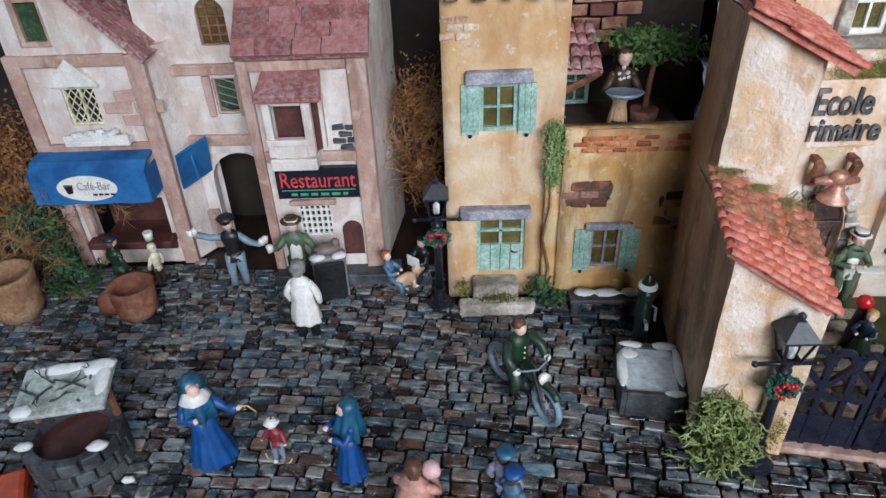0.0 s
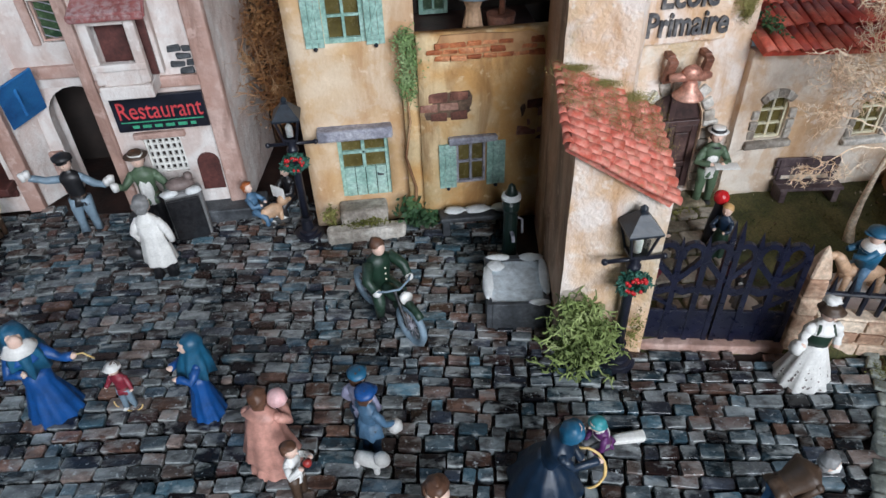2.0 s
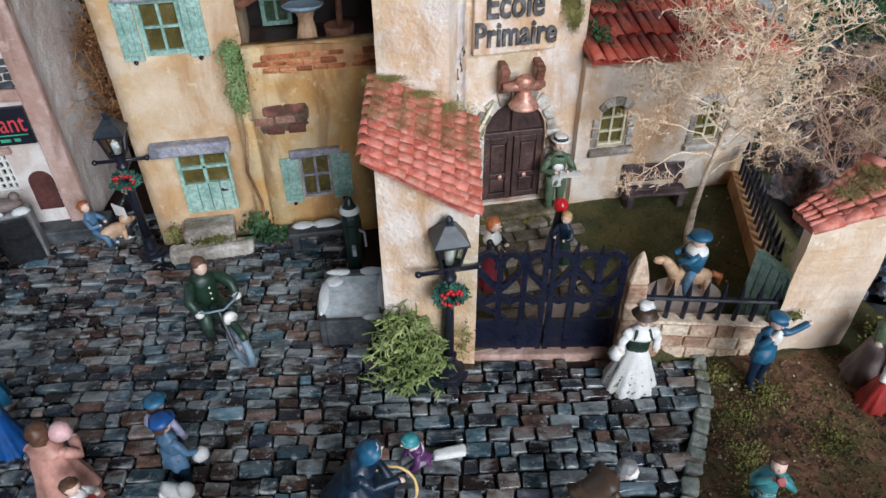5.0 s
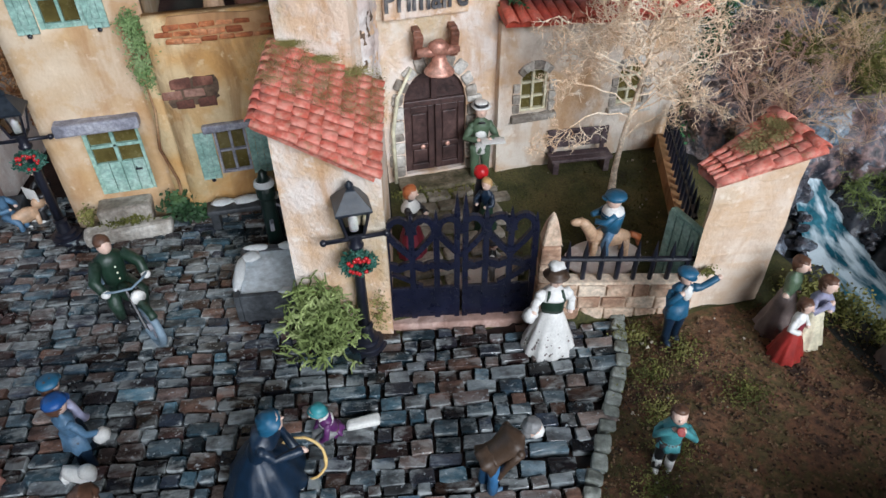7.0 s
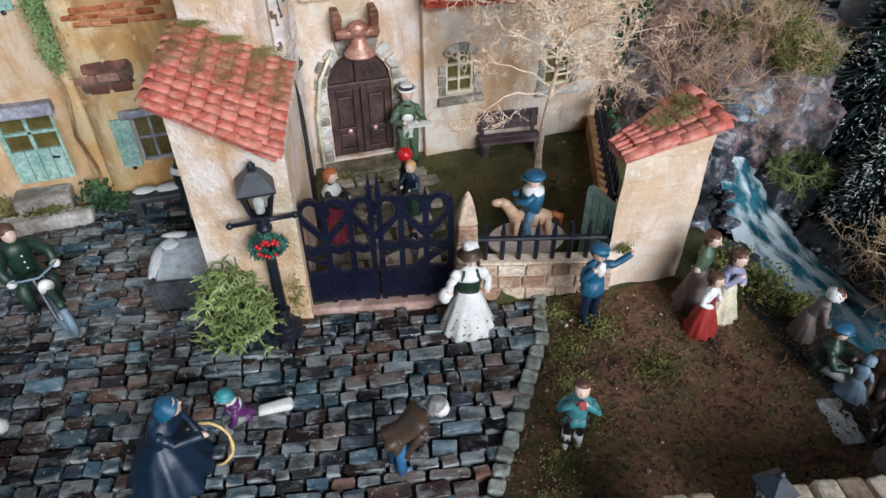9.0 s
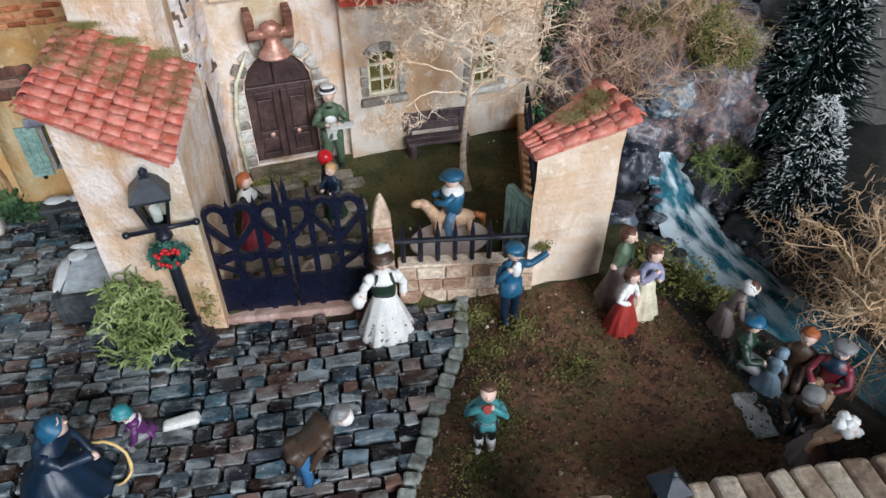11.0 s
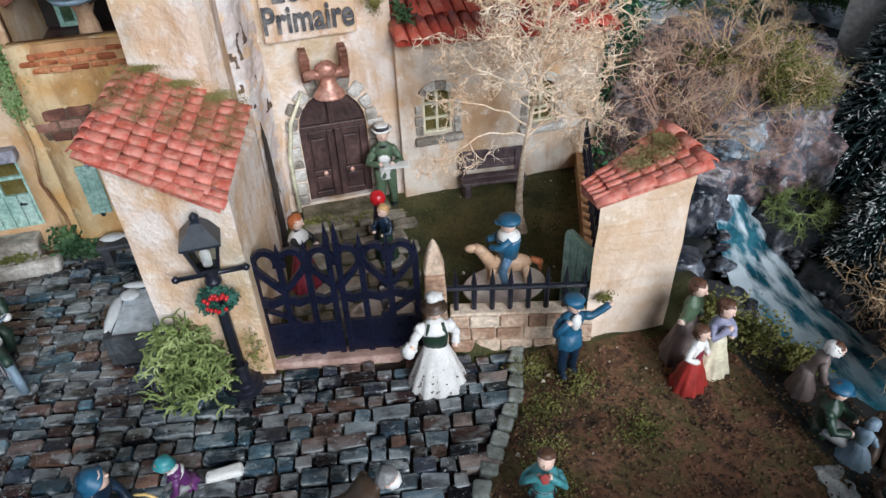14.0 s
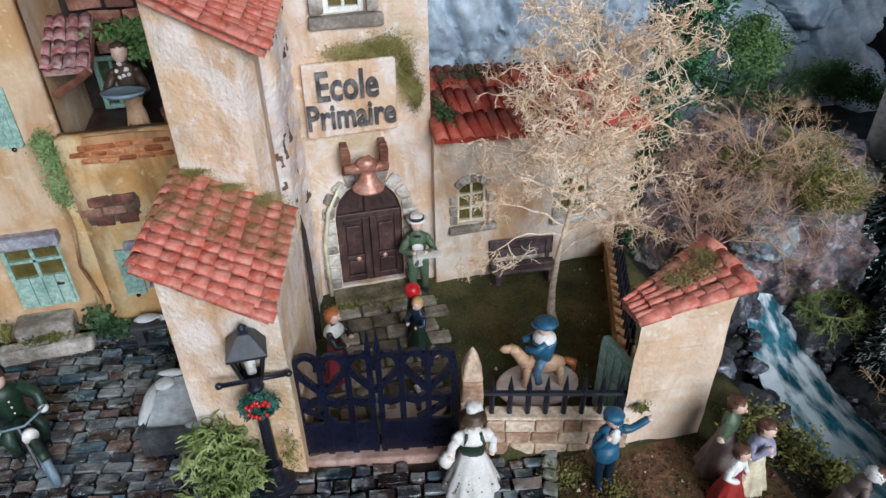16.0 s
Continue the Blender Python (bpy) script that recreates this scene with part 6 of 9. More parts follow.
for z, az, reach, rise, droop in limbs:
    for a, b in zip(trunk, trunk[1:]):
        if a[2] <= z <= b[2]:
            o = Vector(a).lerp(Vector(b), (z - a[2]) / (b[2] - a[2]))
    wob = 0.05 if z < 7 else 0.12
    az = math.radians(az)
    out = Vector((math.cos(az), 0.75 * math.sin(az), 0))
    pts = [o]
    for k in range(1, 9):
        q = k / 8
        pts.append(o + out * reach * q + Vector((r.gauss(0, wob), r.gauss(0, wob), rise * q - droop * q * q + r.gauss(0, wob))))
    tube(bm, pts, [(0.05 if z < 7 else 0.065) * (1 - 0.085 * k) for k in range(9)], 5, cap=False)
    low = z < 7
    for k in range(7 if low else 8):
        q = r.uniform(4.6 if low else 2.4, 7.9)
        p = pts[int(q)].lerp(pts[int(q) + 1], q - int(q))
        twigs(bm, p, (pts[8] - pts[4]).normalized() + Vector((r.gauss(0, 0.7), r.gauss(0, 0.7), r.gauss(0, 0.7))), r.uniform(0.8, 1.4), 0.031, 3, r, 0.85, 3, 0.0, 0.66, bend=0.8, taper=0.82)
part("crown", bm, M_twig, tree, "dense pale twigs")


def shrub(name, x, y, z, label, material, n, ln, rad, depth, seed, spread=0.6, up=0.8, kids=3, tilt=(0, 0), group="", bend=0.35, taper=0.62):
    sh = thing(name, x, y, z, label=label, category="shrub", group=group)
    r = random.Random(seed)
    bm = B()
    for k in range(n):
        a = 2 * math.pi * k / n + r.uniform(-0.5, 0.5)
        d = Vector((math.cos(a) + tilt[0], math.sin(a) + tilt[1], up * r.uniform(0.7, 1.4)))
        twigs(bm, (0.2 * math.cos(a), 0.2 * math.sin(a), -0.2), d, ln, rad, depth, r, spread, kids, bend=bend, taper=taper)
    part("twig_crown", bm, material, sh)
    return sh


for k, (x, y, z, ln) in enumerate(((45.2, 33.2, 5.4, 2.4), (47.2, 33.2, 6.2, 2.6), (51.5, 32.8, 8.0, 2.2), (49.4, 32.8, 7.4, 2.4), (46.6, 35.5, 8.6, 2.6), (44.8, 34.4, 7.2, 2.4), (48.6, 34.8, 10.0, 2.2))):
    shrub("brown_shrub", x, y, z, "bare rose-brown shrub growing on the rocks", M_twig_dry if k in (1, 2, 6) else M_twig_rose, 8, ln, 0.042, 5, 23 + k, 0.55, 0.9, 3)
crag("boulder", 57.5, 24.0, -0.5, 3.0, 2.6, 2.2, 18, M_grey_stone, "dark wet boulder on the stream bank", 4)
crag("boulder", 52.0, 26.4, -1.0, 1.6, 1.9, 1.5, 19, M_grey_stone, "dark wet boulder on the stream bank", 4)
crag("boulder", 52.8, 21.8, -1.0, 1.5, 1.6, 1.2, 20, M_grey_stone, "dark wet boulder on the stream bank", 4)
crag("boulder", 56.5, 28.6, -0.5, 2.6, 2.2, 3.4, 21, M_wetrock, "dark rock between the firs and the stream", 4)
shrub("dry_shrub", 53.6, 18.2, -0.5, "large dry tan thorny shrub on the stream bank", M_twig_dry, 17, 4.6, 0.092, 5, 6, 0.75, 1.5, 3, (-0.25, 0.0), bend=0.8, taper=0.72)
shrub("orange_shrub", -27.5, 49.5, 0.0, "rust-orange bare shrub beside the cafe wall", M_twig_brown, 12, 5.5, 0.13, 5, 7, 0.5, 1.7)
shrub("orange_shrub", -26.5, 46.0, 0.0, "rust-orange bare shrub beside the cafe wall", M_twig_brown, 9, 3.6, 0.11, 5, 17, 0.55, 1.3)
shrub("orange_shrub", 2.8, 51.5, 4.0, "rust-brown shrub in the gap between the houses", M_twig_brown, 12, 4.6, 0.12, 5, 8, 0.5, 1.7)
shrub("green_shrub", 51.6, 29.6, 2.0, "yellow-green lichen shrub on the wet rocks", M_lichen, 20, 1.3, 0.07, 4, 9, 0.8)
shrub("green_shrub", 43.2, 23.2, 0.2, "dark green shrub by the stream", M_moss, 16, 1.1, 0.1, 3, 10, 0.9)
shrub("green_shrub", 44.5, 21.5, 0.0, "dark green shrub by the stream", M_moss, 16, 1.0, 0.1, 3, 13, 0.9)
shrub("green_shrub", -22.0, 44.6, 0.0, "dark green shrub beside the cafe", M_ivy, 14, 1.5, 0.12, 3, 11, 0.9)
lichen = thing("lichen_bush", 18.5, 27.9, 0.0, label="light green lichen bush at the foot of the lamp", category="shrub")
r = random.Random(12)
bm = B()
for k in range(100):
    a, h = r.uniform(0, 2 * math.pi), r.uniform(0.0, 1.0)
    rad = math.sqrt(r.random()) * (1.45 - 1.0 * h)
    p = Vector((rad * math.cos(a), 0.7 * rad * math.sin(a), 3.6 * h))
    twigs(bm, p, (math.cos(a), 0.8 * math.sin(a) - 0.3, 0.9), r.uniform(0.7, 1.1), 0.075, 3, r, 0.8, 2, 0.0, 0.8, bend=1.0, taper=0.92)
for k in range(9):
    a = 2 * math.pi * k / 9
    tube(bm, [(0.3 * math.cos(a), 0.3 * math.sin(a), -0.2), (0.7 * math.cos(a), 0.5 * math.sin(a), 1.8), (0.4 * math.cos(a), 0.3 * math.sin(a), 3.5)], [0.1, 0.08, 0.06], 5)
part("sprays", bm, M_lichen, lichen)
shrub("green_shrub", 48.0, 35.2, 9.0, "green moss shrub on the rock top", M_moss, 14, 1.3, 0.1, 3, 14, 0.9)
shrub("green_shrub", 52.2, 35.0, 9.2, "green moss shrub on the rock top", M_moss, 14, 1.4, 0.1, 3, 15, 0.9)
shrub("green_shrub", 50.5, 42.0, 10.5, "green shrub under the cliff", M_ivy, 14, 1.8, 0.12, 3, 16, 0.9)
shrub("green_shrub", 56.0, 44.0, 9.0, "green shrub under the cliff", M_ivy, 14, 1.8, 0.12, 3, 18, 0.9)


def ivy(name, label, spots, n, size, material, seed):
    """A cling of small leaves: spots are (x, y, z, rx, ry, rz)."""
    r = random.Random(seed)
    bm = B()
    for x, y, z, rx, ry, rz in spots:
        for k in range(n):
            p = Vector((x + r.gauss(0, 0.45) * rx, y + r.gauss(0, 0.45) * ry, z + r.gauss(0, 0.45) * rz))
            a = Vector((r.gauss(0, 1), r.gauss(0, 1), r.gauss(0, 1))).normalized() * size * r.uniform(0.6, 1.3)
            b = a.orthogonal().normalized() * size * 0.5
            q = [bm.verts.new(p - a), bm.verts.new(p + b), bm.verts.new(p + a), bm.verts.new(p - b)]
            bm.faces.new(q)
    return single(name, bm, material, 0, 0, 0, label=label, category="moss" if name == "moss_patch" else "plant", kind="stuff" if name == "moss_patch" else "")


ivy("climbing_plant", "light green climbing plant on the house corner", [(11.5, 41.6, 12.4, 0.6, 0.4, 0.8), (11.7, 41.4, 11.2, 0.8, 0.4, 1.1), (11.5, 41.5, 9.8, 0.6, 0.3, 1.0)], 620, 0.1, M_sprig, 1)
M_ivy_bright = mat("emerald_ivy", [(0.008, 0.04, 0.018), (0.02, 0.1, 0.04), (0.06, 0.2, 0.08)], 0.7, 60, 600, 0.4, island=0.8)
ivy("climbing_plant", "dark ivy climbing beside the annex corner", [(45.0, 39.4, z, 1.3, 0.8, 1.9) for z in (2.5, 5.0, 7.5, 10.0)] + [(45.8 + 0.6 * k, 41.0, 12.0 + 1.4 * k, 1.8, 1.0, 1.6) for k in range(5)], 700, 0.2, M_ivy_bright, 2)
ivy("moss_patch", "moss on the sign board and ledge", [(28.9, 40.1, 16.2, 1.3, 0.2, 0.7), (29.9, 40.1, 14.7, 0.5, 0.2, 1.3), (27.4, 40.1, 16.1, 1.8, 0.2, 0.5), (30.4, 40.1, 13.6, 0.4, 0.15, 0.9)], 3000, 0.05, M_moss_soft, 3)
ivy("moss_patch", "moss on the gate tower roof", [(19.0, 34.8, 13.2, 1.1, 0.6, 0.12), (20.3, 34.4, 12.5, 1.1, 0.6, 0.12), (21.7, 34.0, 11.8, 1.1, 0.6, 0.12)], 3000, 0.03, M_moss_soft, 4)
roof_moss = []
for u in range(5):
    for v in range(4):
        p = Vector((18.5, 35.6, 13.1)).lerp(Vector((23.2, 34.3, 10.9)), 0.08 + u * 0.21).lerp(Vector((17.1, 28.6, 12.9)).lerp(Vector((21.8, 27.6, 10.3)), 0.08 + u * 0.21), 0.06 + v * 0.17)
        roof_moss.append((p.x, p.y, p.z + 0.36, 0.8, 0.8, 0.16))
ivy("moss_patch", "thin tan moss creeping over the gate tower tiles", roof_moss, 700, 0.028, M_moss_dry, 41)
ivy("moss_patch", "tan moss on the pillar cap", [(38.6, 26.2, 9.6, 1.0, 0.7, 0.14), (39.6, 26.4, 9.85, 1.3, 0.9, 0.14), (40.2, 27.0, 10.0, 0.6, 0.8, 0.14)], 1500, 0.04, M_moss_dry, 5)
ivy("moss_patch", "olive moss on the front of the rock mass", [(51.8, 32.0, 8.6, 2.2, 0.8, 1.5), (50.4, 32.0, 9.4, 1.4, 0.8, 1.2), (53.2, 32.4, 8.2, 1.3, 0.8, 1.5)], 3200, 0.08, M_moss, 24)
M_leaf = mat("bright_leaf", [(0.03, 0.07, 0.018), (0.08, 0.17, 0.045), (0.17, 0.29, 0.1)], 0.7, 60, 600, 0.4)
for k, (x, z, rx, rz, mt) in enumerate(((48.4, 15.6, 1.5, 2.2, M_ivy_bright), (49.4, 12.6, 1.7, 1.8, M_ivy_bright), (53.8, 13.6, 1.5, 1.3, M_leaf), (55.2, 12.2, 1.9, 1.5, M_leaf), (61.2, 10.0, 1.7, 1.0, M_leaf), (63.6, 9.0, 1.8, 0.9, M_leaf), (67.6, 8.0, 2.0, 0.9, M_leaf))):
    ivy("cliff_foliage", "green foliage growing at the foot of the cliff", [(x - 0.4 * rx, 45.0, z - 0.2 * rz, rx, 0.8, rz), (x + 0.5 * rx, 44.6, z + 0.25 * rz, 0.8 * rx, 0.7, 0.8 * rz), (x, 44.2, z - 0.5 * rz, 1.1 * rx, 0.7, 0.7 * rz)], 900, 0.13, mt, 31 + k)
ground_moss = [(35.4, 22.7), (33.9, 24.6), (32.4, 19.8), (32.0, 18.0), (30.4, 16.4), (33.2, 22.0), (36.4, 19.6), (29.2, 14.6)]
ivy("moss_patch", "thin green moss spread over the earth bank", [(x, y, ground_z(x, y) + 0.12, 1.3, 1.1, 0.1) for x, y in ground_moss], 600, 0.07, M_moss, 34)
ivy("moss_patch", "moss round the house doorstep", [(6.0, 41.3, 1.4, 0.5, 0.6, 0.7), (8.2, 40.5, 1.2, 1.6, 0.3, 0.3)], 160, 0.13, M_moss, 6)
ivy("green_sprig", "green plant at the foot of the house", [(11.2, 41.0, 1.3, 1.1, 0.6, 1.1), (12.3, 41.0, 0.8, 0.8, 0.5, 0.6)], 260, 0.22, M_ivy, 7)
ivy("moss_patch", "moss along the annex roof", [(31.8, 40.0, 12.6, 0.6, 1.6, 0.6), (34, 42.4, 13.6, 2.6, 1.2, 0.5)], 260, 0.13, M_ivy, 8)
ivy("moss_patch", "moss at the school doorstep", [(25.2, 38.6, 1.3, 1.2, 0.5, 0.3), (28.0, 38.2, 1.2, 2.2, 0.5, 0.2)], 220, 0.12, M_moss, 9)
ivy("terrace_plant", "green potted plant leaves on the terrace", [(17.2, 45.0, 16.8, 2.2, 1.4, 0.5), (18.4, 45.0, 16.2, 2.2, 1.2, 0.7), (17.0, 45.2, 15.8, 1.4, 1.0, 0.5)], 1000, 0.2, M_leaf, 10)
ivy("moss_patch", "green tuft between the cobbles", [(12.0, 18.6, 0.5, 0.7, 0.7, 0.4)], 200, 0.22, M_ivy, 11)
ivy("moss_patch", "moss on the pillar foot", [(37.2, 25.0, 3.4, 0.4, 0.15, 0.3), (21.3, 28.0, 2.0, 0.5, 0.15, 1.6)], 200, 0.08, M_moss, 12)
M_rust_leaf = mat("rust_leaf", [(0.1, 0.035, 0.012), (0.24, 0.1, 0.03), (0.36, 0.19, 0.08)], 0.85, 60, 600, 0.3)
ivy("autumn_foliage", "rust-orange fine foliage beside the cafe wall", [(-26.4, 49.0, 9.5, 2.4, 1.6, 3.5), (-27.5, 48.0, 6.0, 2.6, 1.6, 2.6)], 1500, 0.16, M_rust_leaf, 21)
ivy("autumn_foliage", "rust-orange fine foliage between the houses", [(3.0, 50.5, 10.0, 1.6, 1.2, 3.6), (3.2, 49.5, 6.0, 1.5, 1.0, 2.4)], 1300, 0.16, M_rust_leaf, 22)
ivy("green_foliage", "dark green leafy shrub between the bank and the stream", [(43.2, 24.4, 1.3, 1.5, 1.1, 1.1), (44.4, 22.8, 1.0, 1.4, 1.2, 0.9), (45.4, 21.0, 0.6, 1.0, 1.0, 0.7)], 800, 0.12, M_moss, 25)
ivy("green_foliage", "dense green foliage beside the cafe counter", [(-24.5, 46.0, 4.6, 2.0, 1.2, 1.6), (-23.0, 45.0, 2.4, 1.4, 1.0, 1.6)], 900, 0.2, M_ivy, 23)
bm = B()
tube(bm, [(17.6, 45.2, 11.0), (17.7, 45.2, 14.0), (17.9, 45.1, 16.2)], [0.22, 0.18, 0.12], 7)
lathe(bm, [(0.7, 0), (0.9, 1.3), (0.8, 1.3)], 14, m=pose(17.6, 45.2, 11.0))
single("plant_pot", bm, M_redwood, 0, 0, 0, label="brown pot with a slim stem on the terrace", category="plant pot", smooth=True)
bm = B()
tube(bm, [(11.5, 41.2, 0.5), (11.6, 41.3, 3.0), (11.1, 41.4, 5.2), (11.5, 41.3, 7.6), (11.4, 41.5, 9.6)], [0.13, 0.1, 0.09, 0.08, 0.05], 6)
single("vine_stem", bm, M_twig_brown, 0, 0, 0, label="brown vine stem climbing the house wall", category="plant", smooth=True)


# firs with snow on their tips
def fir(x, y, z, h, rad, seed, label):
    t = thing("fir_tree", x, y, z, label=label, category="fir tree", group="snowy firs")
    r = random.Random(seed)
    bm = B()
    tube(bm, [(0, 0, -0.3), (0, 0, h * 0.95)], [0.35, 0.05], 7)
    part("trunk", bm, M_bark, t)
    bm, sn = B(), B()
    n = int((190 if h > 10 else 330) * h)
    for k in range(n):
        f = (k + r.random()) / n
        zz = h * (0.04 + 0.96 * f)
        a = r.uniform(0, 2 * math.pi)
        ln = rad * (1 - f) ** 0.85 * r.uniform(0.75, 1.1) + 0.25
        d = Vector((math.cos(a), math.sin(a), -0.15 + 0.5 * f))
        p0 = Vector((0, 0, zz)) + d * ln * 0.45
        p1 = Vector((0, 0, zz)) + d * ln + Vector((0, 0, -0.12 * ln))
        for s in range(3):
            e = Vector((r.gauss(0, 1), r.gauss(0, 1), r.gauss(0, 1))) * 0.16 * ln
            tube(bm, [p0, p1 + e], [0.09, 0.03], 3, cap=False)
        if r.random() < 0.85:
            q = p1 + Vector((r.gauss(0, 0.1), r.gauss(0, 0.1), 0.05))
            for s in range(2):
                q += Vector((r.gauss(0, 0.12), r.gauss(0, 0.12), r.gauss(0, 0.12)))
                w = (d + 0.5 * Vector((r.gauss(0, 1), r.gauss(0, 1), r.gauss(0, 1)))) * r.uniform(0.06, 0.24)
                tube(sn, [q - w, q, q + w * 0.6], [0.012, r.uniform(0.018, 0.05), 0.012], 4)
    part("needles", bm, M_fir, t)
    part("snow", sn, M_snow, t, "white flock on the tips")


fir(60.2, 33.0, 0.0, 14.5, 4.6, 1, "tall dark fir tree with white flocked tips")
fir(54.3, 26.3, 0.0, 7.4, 2.5, 2, "small dark fir tree thickly flocked with white")

# grey house end beyond the firs
far = thing("grey_house", 63.2, 26.0, -0.5, 25, label="plain grey house end with a teal shutter", category="house")
M_greywall = mat("grey_render", [(0.2, 0.19, 0.185), (0.3, 0.29, 0.28)], 0.85, 20, 300, 0.4)
bm = B()
slab(bm, 0, 16, 0, 15, 1.0, [(3.0, 6.0, 6.0, 9.5)], seed=71)
part("end_wall", bm, M_greywall, far)
bm = B()
box(bm, 0.0, 16, 1.0, 12, 0, 15)
part("body", bm, M_greywall, far)
cased_window(far, 3.0, 6.0, 6.0, 9.5, 0.2, 2, 2, M_aqua, M_glass_green)
shutter(far, 1.2, 2.9, 5.9, 9.5, 0.0)

# ---- litter, grass and speckles ----
r = random.Random(91)
M_blade = mat("short_grass", [(0.025, 0.03, 0.006), (0.07, 0.08, 0.018), (0.14, 0.14, 0.045)], 0.9, 60, 700, 0.3, island=0.8)
bm = B()
for k in range(15000):
    x, y = r.uniform(22, 45), r.uniform(9, 40)
    yard = y > 28.9 - (x - 21.7) * 0.2
    edge = street_edge(y) + 0.4
    if not yard and x < edge:
        continue
    if yard and (x < 24 or x > 43 or y > 39.5):
        continue
    if 36.5 < x < 42 and 24.5 < y < 29:
        continue
    green = noise.noise(Vector((x * 0.3, y * 0.3, 2))) + 0.5 * noise.noise(Vector((x * 0.9, y * 0.9, 4)))
    near_kerb = max(0.0, 1 - (x - edge) / 4.0)
    if not yard and r.random() > 0.06 + 0.9 * green + 0.6 * near_kerb or yard and r.random() > 0.5:
        continue
    z = ground_z(x, y)
    for s in range(3):
        a = r.uniform(0, 6.28)
        h = r.uniform(0.05, 0.22)
        b = Vector((math.cos(a), math.sin(a), 0)) * 0.03
        p = Vector((x + r.gauss(0, 0.12), y + r.gauss(0, 0.12), z - 0.08))
        q = p + Vector((r.gauss(0, 0.14), r.gauss(0, 0.14), h + 0.08))
        bm.faces.new([bm.verts.new(p - b), bm.verts.new(p + b), bm.verts.new(q)])
single("grass", bm, M_blade, 0, 0, 0, label="short mossy grass on yard and bank", category="grass", kind="stuff")
M_clod = mat("earth_crumb", [(0.03, 0.015, 0.008), (0.1, 0.05, 0.025), (0.2, 0.12, 0.065)], 0.95, 200, 900, 0.6, island=0.9)
verts, faces = [], []
for k in range(9000):
    x, y = r.uniform(22, 46), r.uniform(9, 28)
    if x < street_edge(y) + 0.4 or y > 28.4 - (x - 21.7) * 0.2 or 36.5 < x < 42 and y > 24.5:
        continue
    q = r.uniform(0.03, 0.085)
    c = Vector((x, y, ground_z(x, y) + 0.05 + 0.1 * noise.noise(Vector((x * 0.6, y * 0.6, 0)))))
    o = len(verts)
    for d in ((1, 0, 0), (0, 1, 0), (-1, 0, 0), (0, -1, 0), (0, 0, 1)):
        verts.append(((c + Vector(d) * q * r.uniform(0.6, 1.5)) * CM)[:])
    faces += [(o + i, o + (i + 1) % 4, o + 4) for i in range(4)]
me = bpy.data.meshes.new("earth_crumbs")
me.from_pydata(verts, [], faces)
me.materials.append(M_clod)
tagged(new("earth_crumbs", me), "fine dark crumbs of earth on the bank", "litter", kind="stuff")
bm = B()
for k in range(1100):
    x, y = r.uniform(22, 46), r.uniform(9, 40)
    yard = y > 28.9 - (x - 21.7) * 0.2
    if not yard and x < street_edge(y) + 0.4 or yard and (x < 24 or x > 43 or r.random() < 0.8):
        continue
    if not yard and r.random() < (x - street_edge(y)) / 9 - 0.1:
        continue
    s = r.choice((0.04, 0.05, 0.06, 0.08, 0.11))
    m = Matrix.Translation((x, y, ground_z(x, y) + 0.08)) @ pose(0, 0, 0, r.uniform(0, 360), r.uniform(0, 360), r.uniform(0, 360))
    bmesh.ops.create_cone(bm, cap_ends=True, segments=4, radius1=s, radius2=s * 0.4, depth=s * 1.4, matrix=m)
single("ground_litter", bm, M_speck, 0, 0, 0, label="scattered crumbs of leaf and stone on the earth", category="litter", kind="stuff")


